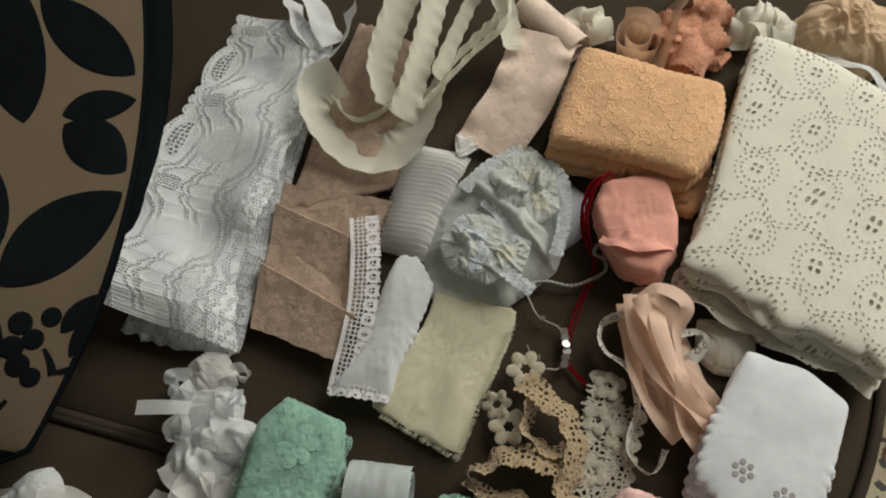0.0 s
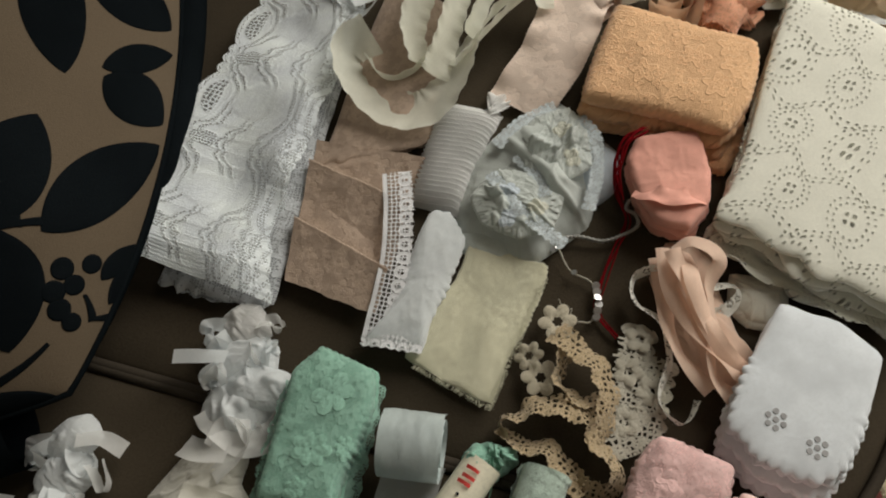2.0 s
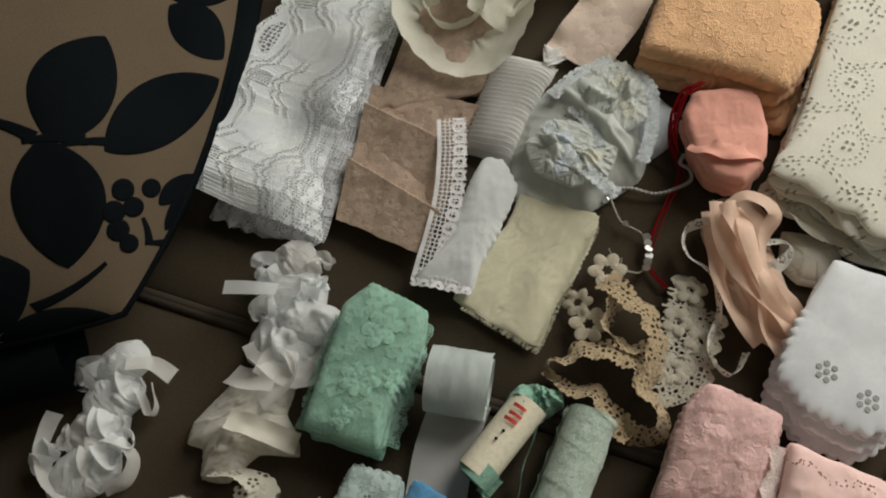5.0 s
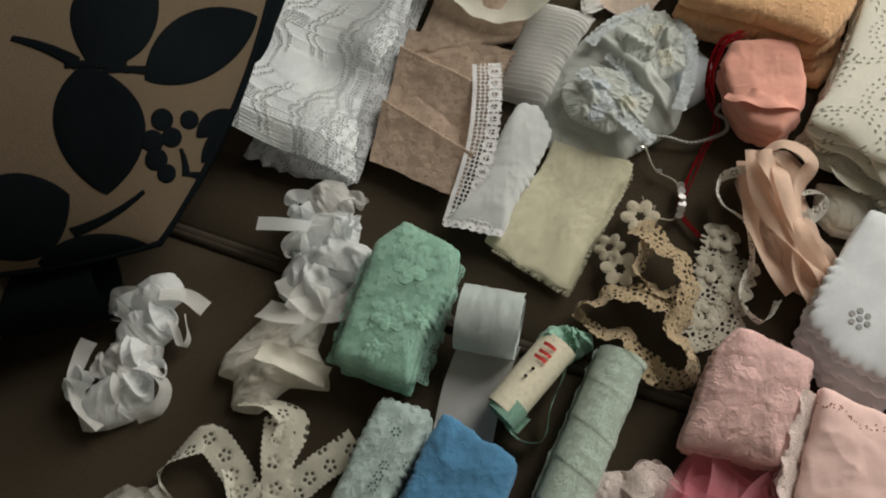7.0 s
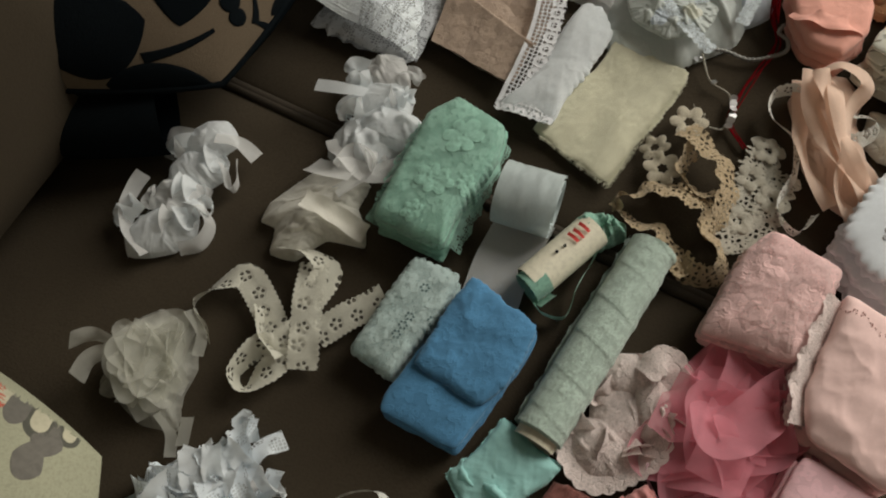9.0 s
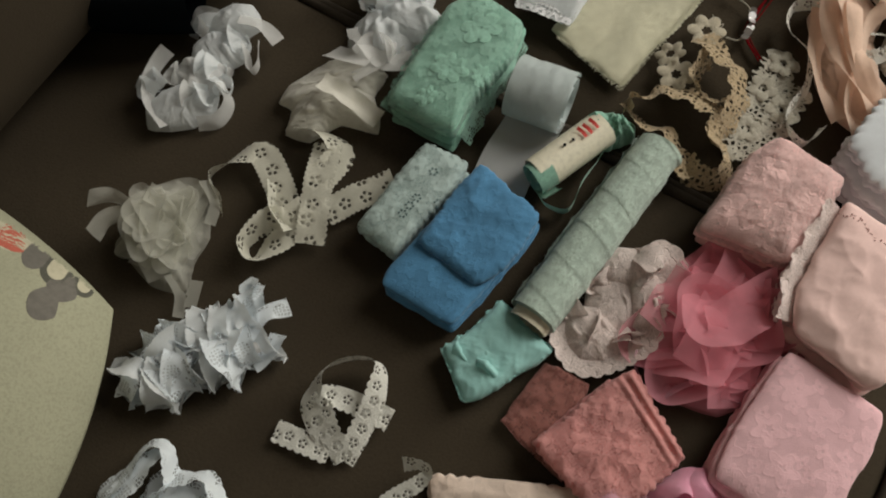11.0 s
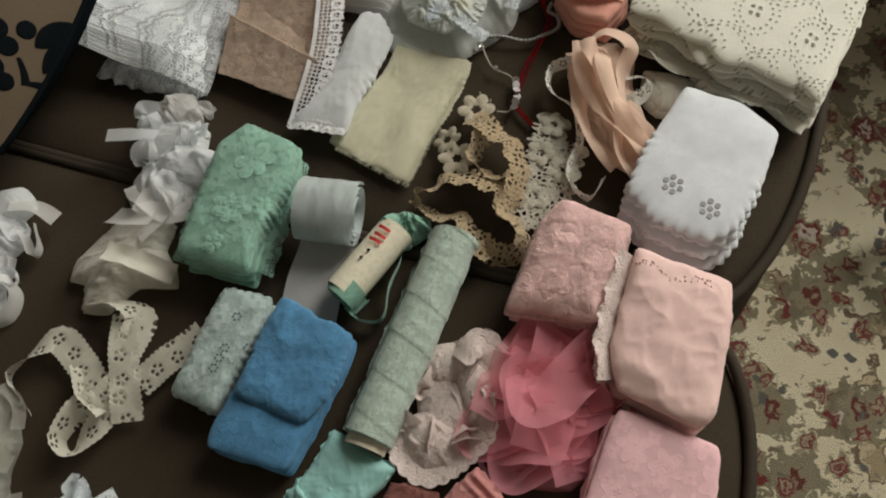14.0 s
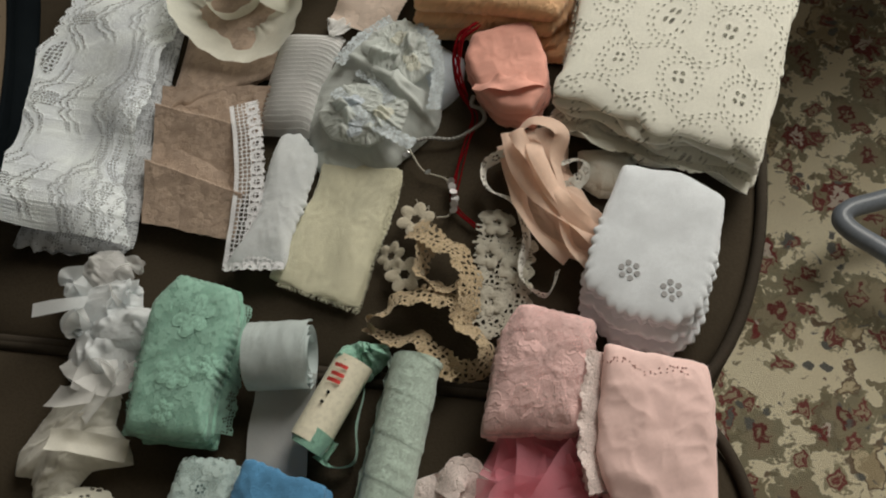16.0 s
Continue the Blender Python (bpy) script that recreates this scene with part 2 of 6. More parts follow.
def solid(name, col, rough=0.7, metal=0.0, grain=400.0, vary=0.15, relief=0.3, spec=0.3, coords="obj", big=12.0):
    n = Nodes(name)
    vec = n.obj() if coords == "obj" else n.uv()
    a, b = n.noise(vec, big, 4), n.noise(vec, grain, 3)
    c = n.mix(n.step(a, 0.3, 0.7), rgb(col, 1 - vary), rgb(col, 1 + vary))
    c = n.mix(n.math("MULTIPLY", n.step(b, 0.4, 0.7), 0.5), c, rgb(col, 0.75))
    p = n.node("BsdfPrincipled", None, Base_Color=c, Roughness=rough, Metallic=metal, Normal=n.bump(n.math("ADD", a, n.math("MULTIPLY", b, 0.5)), relief, 0.001))
    n.set(p, "Specular IOR Level", spec)
    n.t.links.new(p.outputs[0], n.out.inputs[0])
    return n.mat


M_SOFA = solid("brown_microfibre", (0.055, 0.0435, 0.0295), 0.9, 0, 900, 0.12, 0.35, 0.1, big=9)
M_PIPE = solid("brown_piping", (0.047, 0.038, 0.028), 0.8, 0, 900, 0.1, 0.3, 0.15)
M_WALL = solid("painted_plaster", (0.66, 0.63, 0.58), 0.9, 0, 60, 0.04, 0.1)
M_FLOOR = solid("floor_boards", (0.2, 0.13, 0.08), 0.5, 0, 90, 0.2, 0.2)
M_TAUPE = solid("taupe_upholstery", (0.125, 0.096, 0.066), 0.95, 0, 1500, 0.08, 0.4, 0.1)
M_VELVET = solid("black_velvet", (0.006, 0.008, 0.0095), 1.0, 0, 1200, 0.3, 0.3, 0.0)
M_STEEL = solid("grey_painted_steel", (0.22, 0.25, 0.29), 0.35, 0.0, 300, 0.08, 0.05, 0.5)
M_WOOD = solid("dark_table_board", (0.06, 0.04, 0.03), 0.5)


from mathutils.bvhtree import BVHTree

# ---- geometry helpers ----
def vnoise(x, y, seed=0):
    """Smooth value noise in 0..1 on arrays."""
    xi, yi = np.floor(x).astype(np.int64), np.floor(y).astype(np.int64)
    fx, fy = x - xi, y - yi
    fx, fy = fx * fx * (3 - 2 * fx), fy * fy * (3 - 2 * fy)

    def h(a, b):
        n = (a * 374761393 + b * 668265263 + seed * 982451653) & 0x7FFFFFFF
        n = ((n ^ (n >> 13)) * 1274126177) & 0x7FFFFFFF
        return ((n ^ (n >> 16)) & 0xFFFF) / 65535.0

    return (h(xi, yi) * (1 - fx) + h(xi + 1, yi) * fx) * (1 - fy) + (h(xi, yi + 1) * (1 - fx) + h(xi + 1, yi + 1) * fx) * fy


def fbm(x, y, seed=0, octaves=3):
    return sum(vnoise(x * 2**k, y * 2**k, seed + 7 * k) / 2**k for k in range(octaves)) / (2 - 2.0 ** (1 - octaves))


def ridge(x, y, seed=0, octaves=3):
    return sum((1 - abs(2 * vnoise(x * 2**k, y * 2**k, seed + 5 * k) - 1)) / 2**k for k in range(octaves)) / (2 - 2.0 ** (1 - octaves))


def grid_mesh(name, X, Y, Z, S, T, wrap=False):
    """A mesh from 2D arrays of places (metres) and UVs; wrap closes the second axis."""
    a, b = X.shape
    me = bpy.data.meshes.new(name)
    co = np.stack([X, Y, Z], -1).reshape(-1, 3)
    i, j = np.meshgrid(np.arange(a - 1), np.arange(b if wrap else b - 1), indexing="ij")
    i, j = i.ravel(), j.ravel()
    k = (j + 1) % b
    quads = np.stack([i * b + j, (i + 1) * b + j, (i + 1) * b + k, i * b + k], 1)
    me.from_pydata(co.tolist(), [], quads.tolist())
    uv = me.uv_layers.new(name="uv")
    st = np.stack([S, T], -1).reshape(-1, 2)[quads.ravel()]
    uv.data.foreach_set("uv", st.astype(np.float32).ravel())
    me.polygons.foreach_set("use_smooth", np.ones(len(quads), bool))
    me.update()
    return me


def part(name, me, material, parent, label="", solid_mm=0.0):
    me.materials.append(material)
    ob = new(name, me)
    ob.parent = parent
    ob.matrix_parent_inverse = Matrix.Translation(parent.location).inverted() if parent is not None else Matrix.Identity(4)
    if solid_mm:
        mod = ob.modifiers.new("thickness", "SOLIDIFY")
        mod.thickness, mod.offset = solid_mm / 1000, 0
    return tagged(ob, label) if label else ob


def thing(name, x, y, label, category, group="", z=None):
    """The empty at a thing's base, in mm on the seat."""
    ob = new(name)
    ob.location = (x / 1000, y / 1000, SEAT if z is None else z)
    ob.empty_display_size = 0.01
    return tagged(ob, label, category, group)


def spaced(n, p=1.0):
    """-1..1, closer together near the ends."""
    s = np.linspace(-1, 1, n)
    return np.sin(s * np.pi / 2) * p + s * (1 - p)


def bilinear(c, u, v):
    """c: tl, tr, br, bl in mm; u -1..1 left to right, v -1..1 bottom to top."""
    tl, tr, br, bl = [np.array(q, float) for q in c]
    a, b = (u + 1) / 2, (v + 1) / 2
    out = []
    for k in (0, 1):
        out.append(tl[k] * (1 - a) * b + tr[k] * a * b + br[k] * a * (1 - b) + bl[k] * (1 - a) * (1 - b))
    return out


def quad_size(c):
    c = [Vector(q) for q in c]
    return ((c[0] - c[1]).length + (c[3] - c[2]).length) / 2, ((c[0] - c[3]).length + (c[1] - c[2]).length) / 2


def slab_mesh(c, z0, thick, round_=3.0, wrinkle=1.0, fold=12.0, seed=0, scallop=None, n=44, wave=None, end=0.12, jitter=0.0, soft=0.16, dome=1.5):
    """A closed, folded piece of cloth over four corners (mm). scallop: side 'l', 'r', 't', 'b' -> (amplitude, pitch) mm."""
    w, h = quad_size(c)
    rng = np.random.default_rng(seed)
    c = [np.array(q, float) + rng.uniform(-jitter, jitter, 2) for q in c]
    ang = np.linspace(0, 2 * np.pi, 2 * n, endpoint=False)
    cu = np.sign(np.cos(ang)) * abs(np.cos(ang)) ** (2 / round_)
    cz = np.sign(np.sin(ang)) * abs(np.sin(ang)) ** (2 / 2.2)
    V, U = np.meshgrid(spaced(n, 0.7), cu, indexing="ij")
    CZ = np.broadcast_to(cz, V.shape)
    prof = np.clip(1 - ((abs(V) - (1 - end)) / end).clip(0) ** 2.5, 0, 1) ** 0.5
    uu, vv = U.copy(), V.copy()
    wob = 0.02
    uu *= 1 + wob * (fbm(V * 5 + 11, CZ * 0.5 + seed, seed) - 0.5) * 4
    vv *= 1 + wob * (fbm(U * 5 + 3, CZ * 0.5 + seed * 1.7, seed + 4) - 0.5) * 4
    for side, (amp, pitch) in (scallop or {}).items():
        run, size, pos = (h, w, V) if side in "lr" else (w, h, U)
        s = abs(np.sin(np.pi * (pos + 1) / 2 * run / pitch)) * 2 * amp / size
        if side in "lr":
            m = (U > 0.6) if side == "r" else (U < -0.6)
            uu = np.where(m, uu * (1 + s), uu)
        else:
            m = (V > 0.8) if side == "t" else (V < -0.8)
            vv = np.where(m, vv * (1 + s), vv)
    uu, vv = uu * np.sqrt(1 - soft * V**2 / 2), vv * np.sqrt(1 - soft * U**2 / 2)
    X, Y = bilinear(c, uu, vv)
    Z = z0 + thick / 2 * (1 + CZ * prof)
    up = (CZ + 1) / 2
    Z = Z + up * dome * ((1 - U**2) * (1 - V**2) + 0.8 * (fbm(U * 1.3 + seed, V * 1.3, seed + 8) - 0.5))
    Z = Z + up * wrinkle * (ridge(X / fold + seed, Y / fold, seed) - 0.55) * 1.6
    Z = Z + up * wrinkle * 0.12 * (fbm(X / 2.5, Y / 2.5, seed + 3) - 0.5) * 2
    if wave:
        Z = Z + wave(U, V)
    Z = np.maximum(Z, 0.2 + 0.3 * up)
    return grid_mesh("cloth", X / 1000, Y / 1000, SEAT + Z / 1000, (CZ * 0.15 + U) * w / 2000, V * h / 2000, wrap=True)


def sheet_mesh(c, zfn, n=60, m=60, scallop=None, seed=0, wob=0.01):
    """One layer of cloth over four corners (mm), at the height zfn(X, Y, u, v) mm."""
    w, h = quad_size(c)
    V, U = np.meshgrid(np.linspace(-1, 1, n), np.linspace(-1, 1, m), indexing="ij")
    uu = U * (1 + wob * (fbm(V * 4 + 9, U * 0, seed) - 0.5) * 4)
    vv = V * (1 + wob * (fbm(U * 4 + 2, V * 0, seed + 3) - 0.5) * 4)
    for side, (amp, pitch) in (scallop or {}).items():
        run, size, pos = (h, w, V) if side in "lr" else (w, h, U)
        s = (abs(np.sin(np.pi * (pos + 1) / 2 * run / pitch)) - 0.5) * 2 * amp / size
        if side in "lr":
            f = ((U if side == "r" else -U) - 0.5).clip(0) * 2
            uu = uu + np.sign(U) * s * f
        else:
            f = ((V if side == "t" else -V) - 0.5).clip(0) * 2
            vv = vv + np.sign(V) * s * f
    X, Y = bilinear(c, uu, vv)
    Z = zfn(X, Y, U, V)
    return grid_mesh("cloth", X / 1000, Y / 1000, SEAT + Z / 1000, uu * w / 2000, vv * h / 2000)


def spline(pts, n):
    """Catmull-Rom through rows of any width."""
    p = np.array(pts, float)
    p = np.vstack([2 * p[0] - p[1], p, 2 * p[-1] - p[-2]])
    t = np.linspace(0, len(p) - 3 - 1e-6, n)
    i = t.astype(int)
    f = (t - i)[:, None]
    a, b, c, d = p[i], p[i + 1], p[i + 2], p[i + 3]
    return 0.5 * (2 * b + (c - a) * f + (2 * a - 5 * b + 4 * c - d) * f**2 + (3 * b - a - 3 * c + d) * f**3)


def ribbon_mesh(pts, width, n=90, m=9, ruffle=0.0, pitch=22.0, scallop=0.0, scallop_pitch=4.0, both=True, seed=0, curl=0.0):
    """A strip along points (x, y, z over the seat, tilt in degrees), all mm. tilt 0 lies flat, 90 stands on edge."""
    c = spline(pts, n)
    P, tilt = c[:, :3], np.radians(c[:, 3])
    T = np.gradient(P, axis=0)
    L = np.r_[0, np.cumsum(np.linalg.norm(np.diff(P, axis=0), axis=1))]
    T /= np.linalg.norm(T, axis=1, keepdims=True) + 1e-9
    side = np.cross(T, (0, 0, 1.0))
    ln = np.linalg.norm(side, axis=1, keepdims=True)
    side = np.where(ln > 0.05, side / (ln + 1e-9), (1.0, 0, 0))
    for k in range(1, n):
        if side[k] @ side[k - 1] < 0 and ln[k] < 0.5:
            side[k] = -side[k]
    up = np.cross(side, T)
    wv = np.cos(tilt)[:, None] * side + np.sin(tilt)[:, None] * up
    nv = np.cross(T, wv)
    a = np.linspace(-1, 1, m)
    half = np.full((n, m), width / 2)
    if scallop:
        s = abs(np.sin(np.pi * L / scallop_pitch))[:, None] * scallop
        edge = (abs(a) ** 3)[None]
        half = half + s * edge * (1 if both else (a > 0)[None])
    R = ruffle * np.sin(L[:, None] / pitch * 2 * np.pi + 3 * vnoise(L / 20, L * 0, seed)[:, None]) * a[None] ** 2
    R = R + ruffle * 0.8 * (fbm(L[:, None] / 12 + 0 * a[None], a[None] * 2 + seed + 0 * L[:, None], seed) - 0.5) + curl * (1 - a[None] ** 2)
    Q = P[:, None] + wv[:, None] * (a[None] * half)[..., None] + nv[:, None] * R[..., None]
    Q[..., 2] = np.maximum(Q[..., 2], 0.35)
    S = np.broadcast_to(a[None] * width / 2, (n, m))
    return grid_mesh("strip", Q[..., 0] / 1000, Q[..., 1] / 1000, SEAT + Q[..., 2] / 1000, S / 1000, np.broadcast_to(L[:, None], (n, m)) / 1000)


def roll_mesh(p0, p1, r, r0=2.0, turns=4.0, squash=0.9, lump=0.4, rib=0.0, rib_pitch=6.0, seed=0, n=50, taper=0.0, skew=0.0):
    """A wound roll with its axis from p0 to p1 (mm), lying on the seat: one spiral sheet."""
    p0, p1 = np.array(p0, float), np.array(p1, float)
    ax = p1 - p0
    length = np.linalg.norm(ax)
    ax /= length
    sd = np.array([ax[1], -ax[0]])
    m = int(40 * turns)
    V, A = np.meshgrid(np.linspace(0, 1, n), np.linspace(0, 1, m), indexing="ij")
    R = r0 + (r - r0) * A
    th = A * turns * 2 * np.pi
    outer = (A - (1 - 1 / turns)).clip(0) * turns
    R = R * (1 - taper * V) + outer * lump * (ridge(V * length / 7, th * r / 7, seed) - 0.5) * 2
    if rib:
        ph = (V * length + skew * np.cos(th) * r) / rib_pitch
        R = R + rib * ((ph % 1) ** 1.5) * (0.6 + 0.8 * vnoise(np.floor(ph) * 3.3, th * 0, seed))
    end = (vnoise(A * turns * 1.7, A * 0 + seed, seed) - 0.5) * 1.2 * np.sign(V - 0.5)
    off = V * length + end * abs(2 * V - 1) ** 6
    lat, hz = R * np.cos(th), R * np.sin(th) * squash
    X, Y = p0[0] + ax[0] * off + sd[0] * lat, p0[1] + ax[1] * off + sd[1] * lat
    Z = hz + r * squash * (1 - taper * V)
    Z = np.maximum(Z, 0.3)
    return grid_mesh("roll", X / 1000, Y / 1000, SEAT + Z / 1000, th * R / 1000, V * length / 1000)


def heap_mesh(cx, cy, rx, ry, h, angle=0.0, seed=0, fold=11.0, rag=0.16, depth=0.6, n=70, base=0.0, power=0.55):
    """A crumpled heap of cloth: folded skin over an uneven outline (mm)."""
    R, A = np.meshgrid(np.linspace(0, 1, n), np.linspace(0, 2 * np.pi, 2 * n, endpoint=False), indexing="ij")
    out = 1 + rag * (fbm(np.cos(A) * 2.2 + 5, np.sin(A) * 2.2 + seed, seed) - 0.5) * 2 + rag * 0.35 * (vnoise(np.cos(A) * 9 + 5, np.sin(A) * 9 + seed, seed) - 0.5)
    x, y = R * np.cos(A) * rx * out, R * np.sin(A) * ry * out
    sx = x + 4 * (fbm(x / 9, y / 9, seed + 2) - 0.5)
    sy = y + 4 * (fbm(x / 9 + 40, y / 9, seed + 5) - 0.5)
    f = ridge(sx / fold, sy / fold * 0.75, seed, 3)
    Z = base + h * (1 - R**2.4).clip(0) ** power * (1 - depth + depth * 1.5 * f)
    Z = np.where(R > 0.999, np.minimum(Z, base + 0.4), Z)
    x, y = x + 2.5 * (ridge(sx / 8, sy / 8, seed + 9) - 0.5), y + 2.5 * (ridge(sx / 8 + 30, sy / 8, seed + 9) - 0.5)
    ca, sa = math.cos(math.radians(angle)), math.sin(math.radians(angle))
    X, Y = cx + x * ca - y * sa, cy + x * sa + y * ca
    return grid_mesh("heap", X / 1000, Y / 1000, SEAT + Z.clip(0.3) / 1000, x / 1000 * 1.5, y / 1000 * 1.5, wrap=True)


def closed_outline(pts):
    """A closed line through way points (mm) as radius over angle round its centre."""
    p = np.array(pts, float)
    loop = np.vstack([p[-2:], p, p[:2]])
    k = np.linspace(0, len(loop) - 1 - 1e-6, 40 * (len(p) + 3))
    i = k.astype(int)
    straight = loop[i] + (loop[i + 1] - loop[i]) * (k - i)[:, None]
    q = 0.45 * spline(loop, len(k)) + 0.55 * straight
    c = p.mean(0)
    a = np.arctan2(q[:, 1] - c[1], q[:, 0] - c[0])
    r = np.hypot(q[:, 0] - c[0], q[:, 1] - c[1])
    order = np.argsort(a)
    return c, np.r_[a[order] - 2 * np.pi, a[order], a[order] + 2 * np.pi], np.tile(r[order], 3)


def drape_mesh(pts, h, ratio=(1.4, 1.4), angle=0.0, seed=0, fold=12.0, n=64, steps=260, base=0.0, core=0.45, edge_z=1.0, smooth=2, power=0.6, grip=0.15):
    """Loose cloth pushed together inside an outline (mm): a net of springs, longer at rest than the space it has,
    settles over a low mound into folds. ratio: slack along and across the angle."""
    c, A, R = closed_outline(pts)
    V, U = np.meshgrid(np.linspace(-1, 1, n), np.linspace(-1, 1, n), indexing="ij")
    dx, dy = U * np.sqrt(1 - V**2 / 2), V * np.sqrt(1 - U**2 / 2)
    rad, th = np.hypot(dx, dy), np.arctan2(dy, dx)
    rim = np.interp(th, A, R)
    x, y = rad * rim * np.cos(th), rad * rim * np.sin(th)
    ca, sa = math.cos(math.radians(angle)), math.sin(math.radians(angle))
    flat = np.stack([(x * ca + y * sa) * ratio[0], (-x * sa + y * ca) * ratio[1]], -1)
    mound = h * (1 - rad**2.4).clip(0) ** power
    low = base + mound * core
    rng = np.random.default_rng(seed)
    ox, oy = rng.uniform(0, 50, 2)
    wave = fbm(flat[..., 0] / fold + ox, flat[..., 1] / fold + oy, seed, 2) - 0.5
    P = np.stack([x, y, base + mound * (0.75 + 0.9 * wave) + 0.5], -1)
    P[..., :2] += (np.stack([fbm(x / fold + 9, y / fold, seed + 1, 2), fbm(x / fold, y / fold + 9, seed + 2, 2)], -1) - 0.5) * fold * 0.35 * (1 - rad**4)[..., None]
    home = P[..., :2].copy()
    hold = np.where(rad > 0.97, grip, 0.004)[..., None]
    links = [((0, 1), 1.0), ((1, 0), 1.0), ((1, 1), 1.0), ((1, -1), 1.0), ((0, 3), 0.0), ((3, 0), 0.0), ((0, 6), 0.0), ((6, 0), 0.0)]
    rest = []
    for (i, j), _ in links:
        j0, j1 = max(j, 0), max(-j, 0)
        rest.append(np.linalg.norm(flat[i:, j0 : n - j1] - flat[: n - i, j1 : n - j0], axis=-1))
    for step in range(steps):
        D, W = np.zeros_like(P), np.full((n, n, 1), 1e-6)
        for ((i, j), both), L in zip(links, rest):
            j0, j1 = max(j, 0), max(-j, 0)
            hi, lo = (slice(i, None), slice(j0, n - j1)), (slice(0, n - i), slice(j1, n - j0))
            d = P[hi] - P[lo]
            ln = np.linalg.norm(d, axis=-1) + 1e-6
            want = L if both else np.maximum(ln, L * (0.6 if max(i, j) == 3 else 0.33))
            k = 1.0 if both else 0.6
            corr = d * ((want - ln) / ln * 0.5 * k)[..., None]
            D[hi] += corr
            D[lo] -= corr
            W[hi] += 1
            W[lo] += 1
        P += D / W * 1.6
        P[..., 2] -= 0.03
        P[..., :2] += (home - P[..., :2]) * hold
        top = base + mound * 1.35 + 3.5
        P[..., 2] = np.where(P[..., 2] > top, P[..., 2] + (top - P[..., 2]) * 0.3, P[..., 2])
        P[..., 2] = np.maximum(P[..., 2], low)
        P[..., 2] = np.where(rad > 0.97, P[..., 2] + (base + edge_z - P[..., 2]) * 0.03, P[..., 2])
    for _ in range(smooth):
        Q = P.copy()
        Q[1:-1, 1:-1] = P[1:-1, 1:-1] * 0.4 + 0.15 * (P[2:, 1:-1] + P[:-2, 1:-1] + P[1:-1, 2:] + P[1:-1, :-2])
        P = Q
    Z = np.maximum(P[..., 2], 0.3)
    return grid_mesh("drape", (c[0] + P[..., 0]) / 1000, (c[1] + P[..., 1]) / 1000, SEAT + Z / 1000, flat[..., 0] / 1000, flat[..., 1] / 1000)


def fold_mesh(pts, z0, thick, seed=0, wrinkle=0.6, fold=12.0, edge=(0.0, 5.0), wander=0.8, dome=1.0, uv_angle=0.0, n=40, m=180, sharp=12.0, grow=0.0, relief=None, sides=None):
    """One folded layer of cloth inside an outline (mm): flat or domed top, rounded rim. edge: scallop depth and pitch."""
    c, A, R = closed_outline(pts)
    th = np.linspace(-np.pi, np.pi, m, endpoint=False)
    rim = np.interp(th, A, R) + grow
    plain = rim.copy()
    ring = np.r_[0, np.cumsum(np.hypot(np.diff(rim * np.cos(th)), np.diff(rim * np.sin(th))))]
    rim = rim + wander * (fbm(np.cos(th) * 4 + seed, np.sin(th) * 4 + 9, seed, 3) - 0.5) * 2
    if edge[0]:
        on = 1.0 if sides is None else (np.cos(th - math.radians(sides[0])) > math.cos(math.radians(sides[1]))) * 1.0
        rim = rim + edge[0] * on * (abs(np.sin(np.pi * ring / edge[1] + 3 * vnoise(ring / 20, ring * 0, seed))) - 0.5)
    k = np.linspace(0, 1, n)
    s = np.r_[np.sin(k * np.pi / 2) ** 0.9, np.sin(k[::-1][1:] * np.pi / 2) ** 0.9]
    up = np.r_[np.ones(n), -np.ones(n - 1)]
    S, T = np.meshgrid(s, th, indexing="ij")
    UP = np.broadcast_to(up[:, None], S.shape)
    body = (1 - S**sharp).clip(0) ** 0.5
    reach = S * plain + (rim - plain) * S**10
    x, y = reach * np.cos(T), reach * np.sin(T)
    Z = z0 + thick / 2 + UP * body * thick / 2
    lift = dome * (1 - S**2) + wrinkle * (ridge(x / fold + seed, y / fold, seed) - 0.55) * 1.7 + wrinkle * 0.5 * (fbm(x / 30 + seed, y / 30, seed + 2) - 0.5) * 3
    if relief:
        lift = lift + relief(x + c[0], y + c[1])
    Z = Z + np.where(UP > 0, lift * body, 0)
    Z = np.maximum(Z, 0.25)
    ca, sa = math.cos(math.radians(uv_angle)), math.sin(math.radians(uv_angle))
    side = (1 - body) * thick * 0.5
    return grid_mesh("fold", (c[0] + x) / 1000, (c[1] + y) / 1000, SEAT + Z / 1000, (x * ca + y * sa + side) / 1000, (-x * sa + y * ca + side) / 1000, wrap=True)


